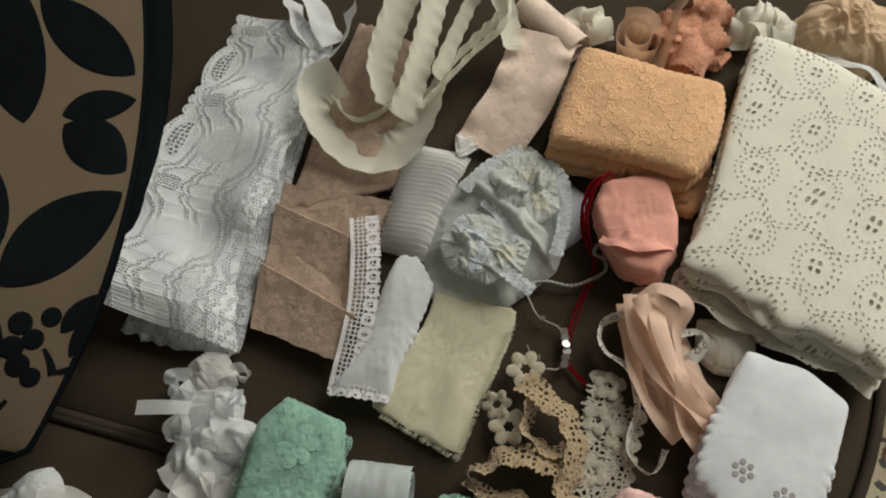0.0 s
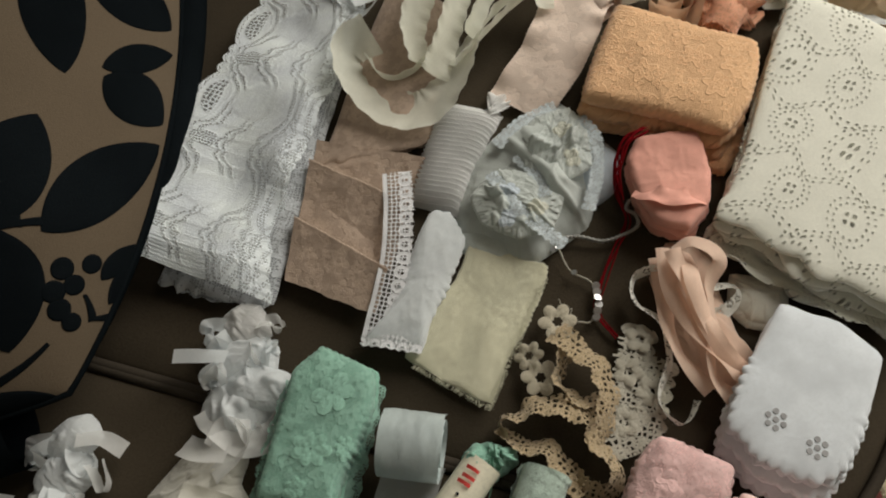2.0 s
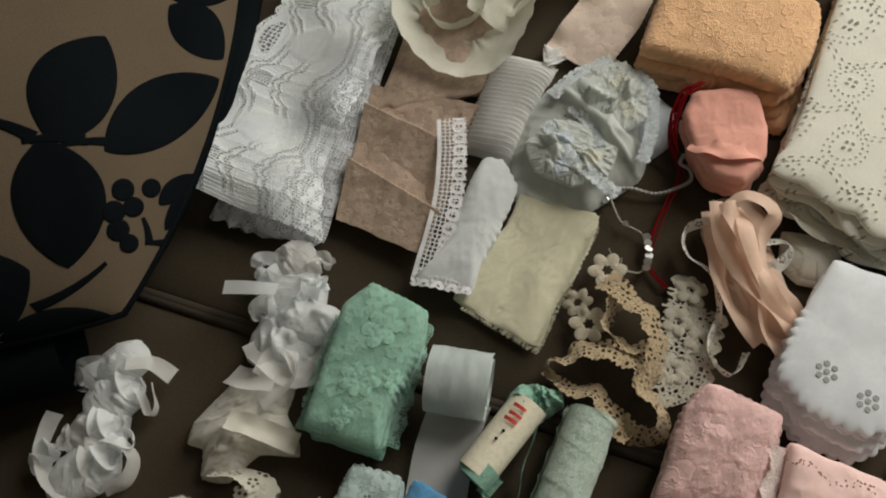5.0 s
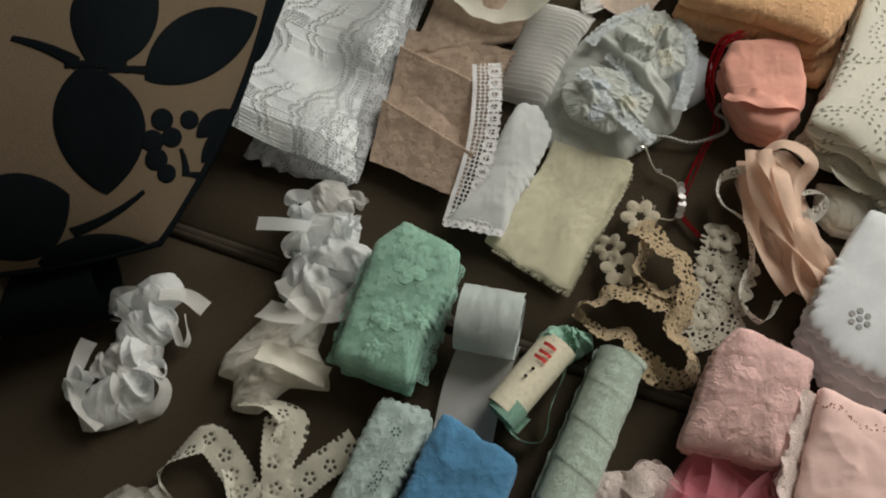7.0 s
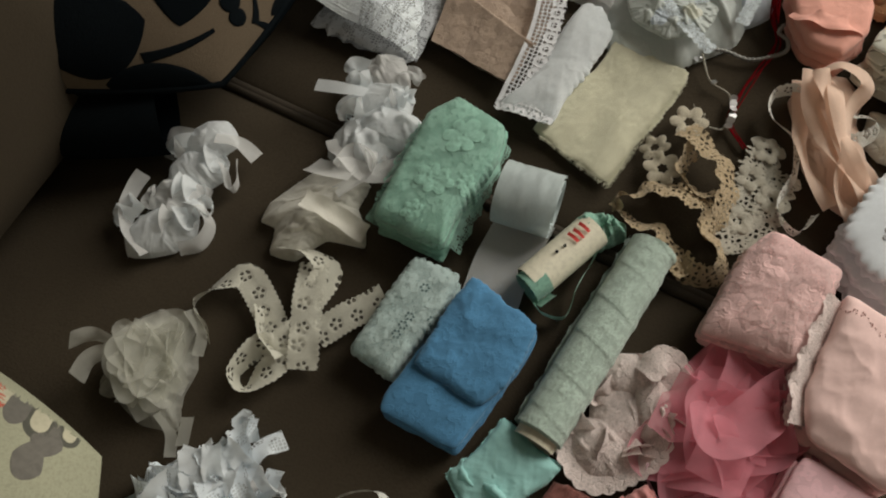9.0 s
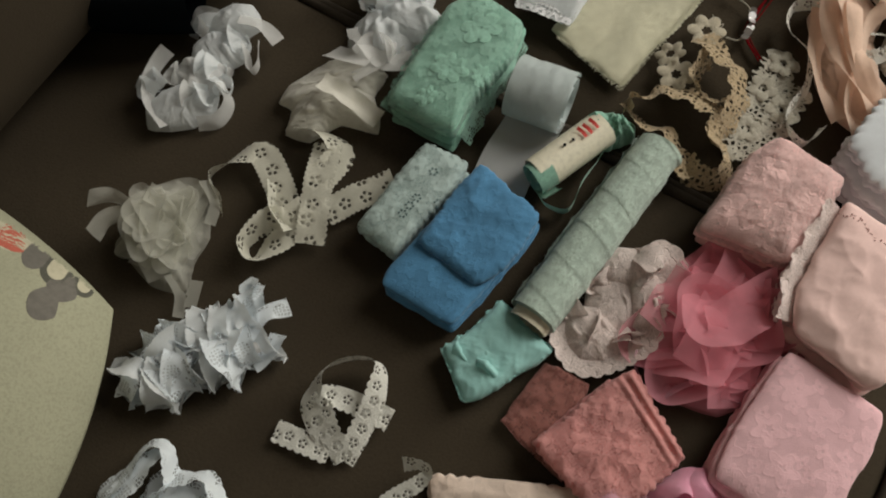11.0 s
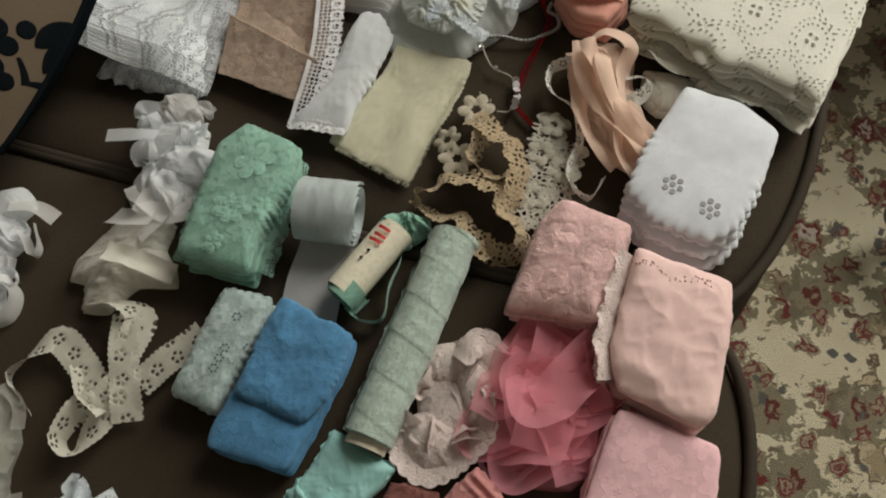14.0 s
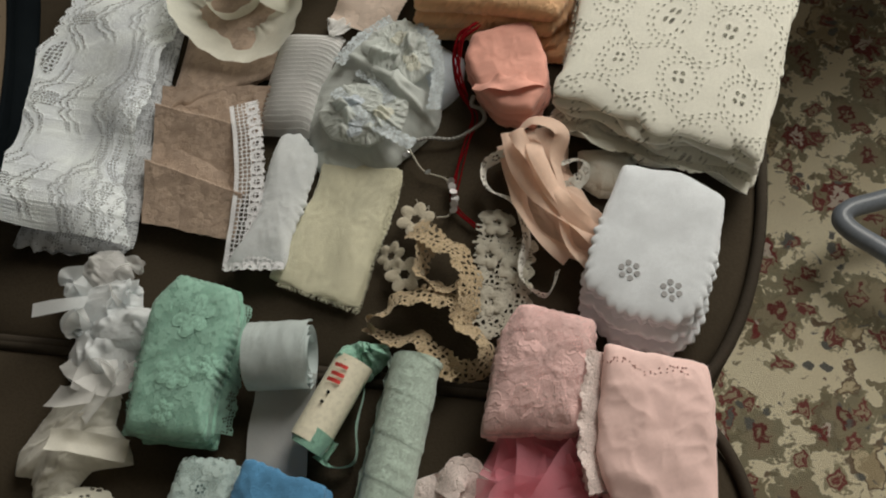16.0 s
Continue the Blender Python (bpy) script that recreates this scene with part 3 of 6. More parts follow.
def band_mesh(left, right, zfn, n=200, m=80, edge=None, ragged=0.0, seed=0):
    """One layer between two long edges (mm, from bottom to top). edge(s): how far the left rim stands out at s along it."""
    a, b = spline(left, n), spline(right, n)
    s = np.r_[0, np.cumsum(np.linalg.norm(np.diff(a, axis=0), axis=1))]
    t = np.gradient(a, axis=0)
    t /= np.linalg.norm(t, axis=1, keepdims=True)
    out = np.stack([-t[:, 1], t[:, 0]], -1)
    if edge:
        a = a + out * edge(s)[:, None]
    b = b + (fbm(s / 3, s * 0, seed, 2) - 0.5)[:, None] * ragged * 2 * -out
    F = np.linspace(0, 1, m)
    X = a[:, None, 0] * (1 - F) + b[:, None, 0] * F
    Y = a[:, None, 1] * (1 - F) + b[:, None, 1] * F
    width = np.linalg.norm(b - a, axis=1)[:, None]
    Z = zfn(X, Y, F[None] + 0 * X, (s / s[-1])[:, None] + 0 * X)
    return grid_mesh("band", X / 1000, Y / 1000, SEAT + np.maximum(Z, 0.4) / 1000, F[None] * width / 1000, (s[:, None] + 0 * X) / 1000)


def loose_loop(rng, cx, cy, rx, ry, h, angle, hops=4, tilt=(40, 110), spread=1.0):
    """Way points of one strip that wanders through an oval heap."""
    pts = []
    a = rng.uniform(0, 6.28)
    ca, sa = math.cos(math.radians(angle)), math.sin(math.radians(angle))
    for k in range(hops):
        a += rng.uniform(1.6, 3.4)
        r = rng.uniform(0.25, 0.95) * spread
        x, y = rx * r * math.cos(a), ry * r * math.sin(a)
        z = h * (0.25 + 0.75 * rng.random()) * (1 - 0.55 * min(r, 1) ** 2)
        pts.append((cx + x * ca - y * sa, cy + x * sa + y * ca, z, rng.uniform(*tilt)))
    return pts


def disc_mesh(c, r, tilt=(0.0, 0.0), thick=0.3, n=14):
    bm = bmesh.new()
    bmesh.ops.create_cone(bm, cap_ends=True, segments=n, radius1=r / 1000, radius2=r * 0.92 / 1000, depth=thick / 1000)
    m = Matrix.Translation((c[0] / 1000, c[1] / 1000, SEAT + c[2] / 1000)) @ Euler((tilt[0], tilt[1], 0)).to_matrix().to_4x4()
    bmesh.ops.transform(bm, matrix=m, verts=bm.verts)
    me = bpy.data.meshes.new("disc")
    bm.to_mesh(me)
    bm.free()
    return me


def flower_mesh(cx, cy, z, r, petals=6, hole=0.2, seed=0, lean=0.0):
    """A crochet flower: petals round an open eye, thick and slightly domed."""
    n, m = 72, 10
    A, R = np.meshgrid(np.linspace(0, 2 * np.pi, n, endpoint=False), np.linspace(0, 1, m), indexing="ij")
    out = r * (0.66 + 0.34 * abs(np.cos(A * petals / 2 + seed)) ** 0.8)
    rad = out * (hole + (1 - hole) * R)
    X, Y = cx + rad * np.cos(A), cy + rad * np.sin(A)
    Z = z + 0.45 * np.sin(R * np.pi) ** 0.6 + 0.3 * np.cos(A * petals + seed) * R + lean * rad * np.cos(A)
    X, Y, Z = X.T, Y.T, Z.T
    return grid_mesh("flower", X / 1000, Y / 1000, SEAT + Z / 1000, (X - cx) / 1000, (Y - cy) / 1000, wrap=True)


def thread_mesh(pts, r, n=80, sides=6, twist=0.0):
    P = spline(pts, n)[:, :3]
    T = np.gradient(P, axis=0)
    T /= np.linalg.norm(T, axis=1, keepdims=True) + 1e-9
    side = np.cross(T, (0, 0, 1.0))
    side /= np.linalg.norm(side, axis=1, keepdims=True) + 1e-9
    up = np.cross(side, T)
    a = np.linspace(0, 2 * np.pi, sides, endpoint=False)
    rr = r * (1 + twist * np.sin(np.arange(n) * 1.9))[:, None, None]
    Q = P[:, None] + rr * (np.cos(a)[None, :, None] * side[:, None] + np.sin(a)[None, :, None] * up[:, None])
    Q[..., 2] = np.maximum(Q[..., 2], 0.1)
    return grid_mesh("thread", Q[..., 0] / 1000, Q[..., 1] / 1000, SEAT + Q[..., 2] / 1000, Q[..., 0] / 1000, Q[..., 1] / 1000, wrap=True)


# ---- room ----
def box_mesh(name, x0, x1, y0, y1, z0, z1, bevel=0.0):
    bm = bmesh.new()
    bmesh.ops.create_cube(bm, size=1.0)
    bmesh.ops.transform(bm, matrix=Matrix.Translation(((x0 + x1) / 2, (y0 + y1) / 2, (z0 + z1) / 2)) @ Matrix.Diagonal((x1 - x0, y1 - y0, z1 - z0, 1)), verts=bm.verts)
    if bevel:
        bmesh.ops.bevel(bm, geom=list(bm.edges), offset=bevel, segments=3, profile=0.5, affect="EDGES")
    me = bpy.data.meshes.new(name)
    bm.to_mesh(me)
    bm.free()
    return me


def structure(name, me, mat, label=""):
    me.materials.append(mat)
    return tagged(new(name, me), label, kind="structure")


structure("floor", box_mesh("floor", -2.1, 1.4, -2.1, 2.6, -0.12, -0.008), M_FLOOR)
structure("ceiling", box_mesh("ceiling", -2.2, 1.5, -2.2, 2.7, 2.4, 2.5), M_WALL)
structure("wall_west", box_mesh("wall", -2.2, -2.1, -2.1, 2.6, -0.12, 2.4), M_WALL)
structure("wall_north", box_mesh("wall", -2.2, 1.5, 2.6, 2.7, -0.12, 2.4), M_WALL)
structure("wall_south", box_mesh("wall", -2.2, 1.5, -2.2, -2.1, -0.12, 2.4), M_WALL)
# east wall with the window opening
for a in ((-2.1, 0.7, -0.12, 2.4), (1.35, 2.6, -0.12, 2.4), (0.7, 1.35, -0.12, 0.85), (0.7, 1.35, 2.3, 2.4)):
    structure("wall_east", box_mesh("wall", 1.4, 1.5, a[0], a[1], a[2], a[3]), M_WALL)


# ---- rug ----
def rug_material():
    n = Nodes("floral_wool_rug")
    co = n.obj()
    wob = n.node("TexNoise", None, Vector=co, Scale=70.0, Detail=5.0)
    shift = n.node("VectorMath", {"operation": "SCALE"}, i0=n.node("VectorMath", {"operation": "SUBTRACT"}, i0=wob.outputs["Color"], i1=(0.5, 0.5, 0.5)).outputs[0], Scale=0.03)
    vec = n.node("VectorMath", {"operation": "ADD"}, i0=co, i1=shift.outputs[0]).outputs[0]
    pile = n.noise(co, 900.0, 3)
    fade = n.noise(co, 14.0, 3)
    base = n.mix(n.step(fade, 0.35, 0.7), (0.86, 0.79, 0.58, 1), (0.79, 0.71, 0.51, 1))
    # broad olive and brown leaf fields with a dark outline
    field = n.noise(vec, 13.0, 2)
    base = n.mix(n.step(field, 0.6, 0.61), base, (0.42, 0.34, 0.21, 1))
    vein = n.noise(vec, 60.0, 2)
    base = n.mix(n.math("MULTIPLY", n.step(field, 0.61, 0.62), n.step(vein, 0.48, 0.54)), base, (0.62, 0.53, 0.35, 1))
    base = n.mix(n.math("MULTIPLY", n.step(vein, 0.64, 0.68), 0.7), base, (0.27, 0.21, 0.13, 1))
    line = n.math("MULTIPLY", n.step(field, 0.59, 0.597), n.step(field, 0.615, 0.608))
    base = n.mix(n.math("MULTIPLY", line, 0.85), base, (0.09, 0.045, 0.025, 1))
    # rosettes: petals round a pale eye, with a ragged ring of leaves
    for scale, r, cols, off, rnd, k in ((11.0, 0.19, ((0.17, 0.026, 0.024, 1), (0.62, 0.54, 0.46, 1), (0.2, 0.17, 0.1, 1)), (0.02, 0.01, 0.0), 0.6, 8.0), (13.0, 0.22, ((0.3, 0.26, 0.17, 1), (0.14, 0.03, 0.025, 1), (0.21, 0.19, 0.12, 1)), (3.3, 1.7, 0.0), 0.85, 6.0), (23.0, 0.17, ((0.2, 0.05, 0.045, 1), (0.4, 0.33, 0.22, 1), (0.3, 0.27, 0.17, 1)), (1.3, 5.7, 0.0), 1.0, 5.0)):
        v2 = n.node("VectorMath", {"operation": "ADD"}, i0=vec, i1=off).outputs[0]
        vo = n.voronoi(v2, scale, "F1", rnd)
        d = vo.outputs["Distance"]
        rel = n.node("VectorMath", {"operation": "SUBTRACT"}, i0=n.node("VectorMath", {"operation": "SCALE"}, i0=v2, Scale=scale).outputs[0], i1=n.node("VectorMath", {"operation": "SCALE"}, i0=vo.outputs["Position"], Scale=scale).outputs[0])
        so = n.node("SeparateXYZ", None, Vector=rel.outputs[0])
        petal = n.math("SINE", n.math("MULTIPLY", n.math("ARCTAN2", so.outputs[1], so.outputs[0]), k))
        rag = n.math("SUBTRACT", n.noise(v2, scale * 9.0, 3), 0.5)
        dd = n.math("ADD", n.math("MULTIPLY", d, n.math("ADD", 1.0, n.math("MULTIPLY", petal, 0.16))), n.math("MULTIPLY", rag, 0.16))
        base = n.mix(n.math("MULTIPLY", n.step(n.math("ADD", dd, n.math("MULTIPLY", rag, 0.45)), r * 1.45, r * 1.35), 0.9), base, cols[2])
        base = n.mix(n.step(dd, r * 0.95, r * 0.85), base, cols[0])
        base = n.mix(n.step(dd, r * 0.5, r * 0.42), base, cols[1])
        base = n.mix(n.step(dd, r * 0.2, r * 0.14), base, cols[0])
    spots = n.voronoi(vec, 42.0, "F1", 1.0)
    sp = n.step(spots.outputs["Distance"], 0.2, 0.15)
    pick = n.step(n.noise(co, 21.0, 1), 0.55, 0.6)
    base = n.mix(n.math("MULTIPLY", sp, pick), base, (0.13, 0.13, 0.12, 1))
    base = n.mix(n.math("MULTIPLY", n.step(pile, 0.4, 0.75), 0.5), base, n.mix(0.5, base, (0.12, 0.09, 0.05, 1)))
    p = n.node("BsdfPrincipled", None, Base_Color=base, Roughness=0.95, Normal=n.bump(n.math("ADD", pile, n.math("MULTIPLY", field, 0.5)), 0.8, 0.003))
    n.set(p, "Specular IOR Level", 0.05)
    n.set(p, "Sheen Weight", 0.3)
    n.t.links.new(p.outputs[0], n.out.inputs[0])
    return n.mat


rug = new("rug", box_mesh("rug", 0.02, 1.3, -1.6, 1.9, -0.0075, 0.0, 0.003))
rug.data.materials.append(rug_material())
tagged(rug, "cream wool rug with red rosettes and olive leaves", "rug")

# ---- sofa ----
S_ANG = 70.0  # the sofa runs along this heading
SV = (math.cos(math.radians(S_ANG)), math.sin(math.radians(S_ANG)))
FV = (SV[1], -SV[0])


def sofa_xy(f, s):
    """Sofa plan (f towards the front, s along it, mm) to world mm."""
    return f * FV[0] + s * SV[0], f * FV[1] + s * SV[1]


def rounded_outline(f0, f1, s0, s1, r, n=14):
    pts = []
    for cf, cs, a0 in ((f1 - r, s1 - r, 0), (f0 + r, s1 - r, 90), (f0 + r, s0 + r, 180), (f1 - r, s0 + r, 270)):
        for k in range(n + 1):
            a = math.radians(a0 + 90 * k / n)
            pts.append((cf + r * math.cos(a), cs + r * math.sin(a)))
    long = 2.2  # the corners run out further along the front than in depth
    mid = (s0 + s1) / 2
    pts = [(f, (s1 - (s1 - s) * (long if s1 - s < r + 0.01 else 1) if s > mid else s0 + (s - s0) * (long if s - s0 < r + 0.01 else 1))) for f, s in pts]
    return pts


def cushion(parent, f0, f1, s0, s1, top, thick, crown, r=42.0):
    """A box cushion with crowned top, soft edges and welt piping."""
    o = np.array(rounded_outline(f0, f1, s0, s1, r))
    mid = np.array([(f0 + f1) / 2, (s0 + s1) / 2])
    rows = []
    for k, z in ((0.0, crown), (0.25, crown * 0.97), (0.5, crown * 0.85), (0.7, crown * 0.66), (0.85, crown * 0.4), (0.94, crown * 0.18), (0.985, 0.0), (1.0, -3.0)):
        rows.append((mid + (o - mid) * k, top + z))
    for k in range(1, 8):
        q = k / 8
        bulge = 1 + 0.02 * math.sin(q * math.pi)
        rows.append((mid + (o - mid) * bulge, top - 3 - q * (thick - 6)))
    rows.append((mid + (o - mid) * 1.0, top - thick + 3))
    rows.append((mid + (o - mid) * 0.97, top - thick))
    rows.append((mid + (o - mid) * 0.0, top - thick))
    P = np.array([q for q, _ in rows])
    Z = np.array([z for _, z in rows])[:, None] + 0 * P[..., 0]
    Z = Z + np.where(Z > top, (fbm(P[..., 0] / 60, P[..., 1] / 60, 3) - 0.5) * 3, 0)
    X, Y = P[..., 0] * FV[0] + P[..., 1] * SV[0], P[..., 0] * FV[1] + P[..., 1] * SV[1]
    part("seat_cushion", grid_mesh("cushion", X / 1000, Y / 1000, Z / 1000, X / 1000, Y / 1000, wrap=True), M_SOFA, parent)
    for zz in (top - 1.0, top - thick + 2):
        ring = mid + (o - mid) * 1.006
        pipe_ring(parent, [(*sofa_xy(*q), zz) for q in ring], 2.6)


def pipe_ring(parent, pts, r, mat=None, name="piping", closed=True, sides=10):
    P = np.array(pts, float)
    T = np.roll(P, -1, 0) - np.roll(P, 1, 0)
    if not closed:
        T = np.gradient(P, axis=0)
    T /= np.linalg.norm(T, axis=1, keepdims=True) + 1e-9
    side = np.cross(T, (0, 0, 1.0))
    side /= np.linalg.norm(side, axis=1, keepdims=True) + 1e-9
    up = np.cross(side, T)
    a = np.linspace(0, 2 * np.pi, sides, endpoint=False)
    Q = P[:, None] + r * (np.cos(a)[None, :, None] * side[:, None] + np.sin(a)[None, :, None] * up[:, None])
    if closed:
        Q = np.concatenate([Q, Q[:1]])
    return part(name, grid_mesh(name, Q[..., 0] / 1000, Q[..., 1] / 1000, Q[..., 2] / 1000, Q[..., 0] / 1000, Q[..., 1] / 1000, wrap=True), mat or M_PIPE, parent)


sofa = tagged(new("sofa"), "dark brown microfibre sofa with two piped seat cushions", "sofa")
TOP = SEAT * 1000 - 5
cushion(sofa, -330, 173, 101.5, 720, TOP, 125, 5.0, 48)
cushion(sofa, -330, 172, -520, 100, TOP, 125, 5.0, 34)


def sofa_block(name, f0, f1, s0, s1, z0, z1, bevel=0.03):
    me = box_mesh(name, f0 / 1000, f1 / 1000, s0 / 1000, s1 / 1000, z0, z1, bevel)
    me.transform(Matrix(((FV[0], SV[0], 0, 0), (FV[1], SV[1], 0, 0), (0, 0, 1, 0), (0, 0, 0, 1))))
    for p in me.polygons:
        p.use_smooth = True
    return part(name, me, M_SOFA, sofa)


sofa_block("base", -480, 150, -540, 740, 0.06, 0.305, 0.02)
sofa_block("backrest", -500, -300, -540, 740, 0.06, 0.85, 0.05)
sofa_block("back_cushion", -310, -205, -515, 96, 0.437, 0.83, 0.045)
sofa_block("back_cushion", -310, -272, 104, 715, 0.437, 0.83, 0.018)
for f, s in ((-450, -500), (120, -500), (-450, 700), (120, 700)):
    x, y = sofa_xy(f, s)
    part("leg", box_mesh("leg", x / 1000 - 0.025, x / 1000 + 0.025, y / 1000 - 0.025, y / 1000 + 0.025, 0.0, 0.062, 0.004), M_WOOD, sofa)


# ---- leaf pillow ----
class Pillow:
    """A stuffed pillow: plan centre and half sizes in mm, turned by angle; the seam runs round at a slanting height."""

    def __init__(self, cx, cy, a, b, angle, z0, slope, puff, under):
        self.v = (cx, cy, a, b, math.radians(angle), z0, slope, puff, under)

    def place(self, u, v, side=1.0, lift=0.0):
        cx, cy, a, b, an, z0, slope, puff, under = self.v
        x, y = a * u * np.sqrt(1 - 0.6 * v**2 / 2), b * v * np.sqrt(1 - 0.6 * u**2 / 2)
        X = cx + x * np.cos(an) - y * np.sin(an)
        Y = cy + x * np.sin(an) + y * np.cos(an)
        body = ((1 - abs(u) ** 2.6).clip(0) * (1 - abs(v) ** 2.6).clip(0)) ** 0.55
        seam = z0 + slope[0] * x + slope[1] * y
        Z = seam + side * (puff if side > 0 else under) * body + lift
        return X, Y, Z

    def half(self, side, n=60):
        V, U = np.meshgrid(spaced(n, 0.8), spaced(n, 0.8), indexing="ij")
        X, Y, Z = self.place(U, V, side)
        if side > 0:
            Z = Z + (fbm(U * 3 + 4, V * 3, 5) - 0.5) * 6 * (1 - abs(U)) * (1 - abs(V))
        Z = np.maximum(Z, 0.4)
        return grid_mesh("pillow", X / 1000, Y / 1000, SEAT + Z / 1000, U * self.v[2] / 1000, V * self.v[3] / 1000)

    def patch(self, cover, ca, cb, length, width, angle, shape, lift=0.6, n=40, m=21):
        """A flat shape laid on the cover: its centre and size (mm) in the plane that faces NORMAL, pressed on along it."""
        S, T = np.meshgrid(np.linspace(-1, 1, n), np.linspace(-1, 1, m), indexing="ij")
        if shape == "leaf":
            prof = (1 - abs(S) ** 2.1).clip(0) ** 0.85 * (1 - 0.1 * S)
            bend = 0.06 * width * (1 - S**2)
        elif shape in ("berry", "spot"):
            prof, bend = np.sqrt((1 - S**2).clip(0)), 0
        else:
            prof, bend = 0.7 + 0.3 * S, 0.1 * length * (1 - S**2) * 0.5
        x, y = S * length / 2, T * prof * width / 2 + bend
        an = math.radians(angle)
        base = Vector((self.v[0], self.v[1], SEAT * 1000))
        verts, ok = [], np.zeros((n, m), bool)
        for i in range(n):
            for j in range(m):
                a, b = ca + x[i, j] * math.cos(an) - y[i, j] * math.sin(an), cb + x[i, j] * math.sin(an) + y[i, j] * math.cos(an)
                o = (base + E_ONE * a + E_TWO * b) / 1000
                hit, normal, _, _ = cover.ray_cast(o + NORMAL * 0.5, -NORMAL)
                ok[i, j] = hit is not None
                k = 1 - 0.7 * max(abs(S[i, j]), abs(T[i, j])) ** 8
                verts.append(hit + NORMAL * lift * k / 1000 if hit else o)
        faces = [(i * m + j, i * m + j + 1, (i + 1) * m + j + 1, (i + 1) * m + j) for i in range(n - 1) for j in range(m - 1) if ok[i : i + 2, j : j + 2].all()]
        me = bpy.data.meshes.new(shape)
        me.from_pydata(verts, [], faces)
        for p in me.polygons:
            p.use_smooth = True
        bm = bmesh.new()
        bm.from_mesh(me)
        bmesh.ops.remove_doubles(bm, verts=bm.verts, dist=0.00002)
        bmesh.ops.delete(bm, geom=[v for v in bm.verts if not v.link_faces], context="VERTS")
        bm.to_mesh(me)
        bm.free()
        return me


NORMAL = Vector((0.385, -0.525, 0.76)).normalized()
E_ONE = Vector((0, 0, 1)).cross(NORMAL).normalized()
E_TWO = NORMAL.cross(E_ONE)
leafy = thing("throw_pillow", -230, 300, "taupe throw pillow with large black velvet leaves, leaning on the sofa", "pillow")
PIL = Pillow(-265, 292, 182, 188, -2.0, 80.0, (-0.23, 0.05), 75.0, 70.0)
front = part("front_cover", PIL.half(1.0, 120), M_TAUPE, leafy)
COVER = BVHTree.FromPolygons([v.co for v in front.data.vertices], [p.vertices for p in front.data.polygons])
part("back_cover", PIL.half(-1.0), M_VELVET, leafy, "plain black velvet back")


def leaf_on(u, v, length, width, angle, shape):
    part({"leaf": "leaf", "stem": "stem", "berry": "berry"}[shape], PIL.patch(COVER, u, v, length, width, angle, shape), M_VELVET, leafy)


leaf_on(118, -10, 67.2, 25.4, 59, "leaf")
leaf_on(145, -22, 49.8, 25.2, 103, "leaf")
leaf_on(129, -50, 31.9, 13.2, -21, "leaf")
leaf_on(116, -63, 31.5, 22.7, -77, "leaf")
leaf_on(84, -84, 57.4, 26.3, -1, "leaf")
leaf_on(62, -58, 47.2, 30.9, 30, "leaf")
leaf_on(29, -90, 51.3, 32.9, -116, "leaf")
leaf_on(-16, -100, 46.8, 35.3, 167, "leaf")
leaf_on(-1, -131, 44.0, 17.0, -25, "leaf")
leaf_on(31, -56, 24.3, 5.5, -54, "stem")
leaf_on(51, -77, 18.2, 3.8, -29, "stem")
leaf_on(14, -119, 31.8, 4.6, 177, "stem")
leaf_on(49, -119, 11.7, 3.5, -114, "stem")
leaf_on(49, -126, 6.6, 3.6, -46, "stem")
leaf_on(64, -120, 20.2, 8.5, -157, "leaf")
leaf_on(43, -70, 22.5, 5.2, -32, "stem")
leaf_on(69, -113, 19.6, 9.2, 3, "leaf")
leaf_on(52, -100, 8.7, 9.2, -33, "berry")
leaf_on(44, -105, 8.9, 9.1, -34, "berry")
leaf_on(51, -108, 8.1, 8.3, -40, "berry")
leaf_on(41, -112, 8.8, 9.2, -37, "berry")
leaf_on(41, -119, 7.4, 7.9, -33, "berry")
leaf_on(61, -106, 7.6, 8.0, -34, "berry")
pipe_ring(leafy, [tuple(float(w) for w in np.stack(PIL.place(np.array(q[0]), np.array(q[1]), 1.0))+np.array([0, 0, 440.0])) for q in [(-1 + 0.05 * k, -1.0) for k in range(41)] + [(1.0, -1 + 0.05 * k) for k in range(1, 41)]], 1.6, M_VELVET, "seam", closed=False, sides=6)

for name, rows in (("side_panel", [(1.0, -0.35 + 0.045 * k) for k in range(31)]), ("lower_panel", [(-1 + 0.06 * k, -1.0) for k in range(31)])):
    side = []
    for u, v in rows:
        x, y, z = (float(w) for w in PIL.place(np.array(u), np.array(v), 1.0))
        side.append((x - 17 + 17 * max((v + 0.35) / 1.35, 0) ** 0.5 if v > -1 else x, y + 6 * (v == -1), 440 + max(z * 0.45, 10)))
    pipe_ring(leafy, side, 10.0 if name == "side_panel" else 21.0, M_VELVET, name, closed=False, sides=18)

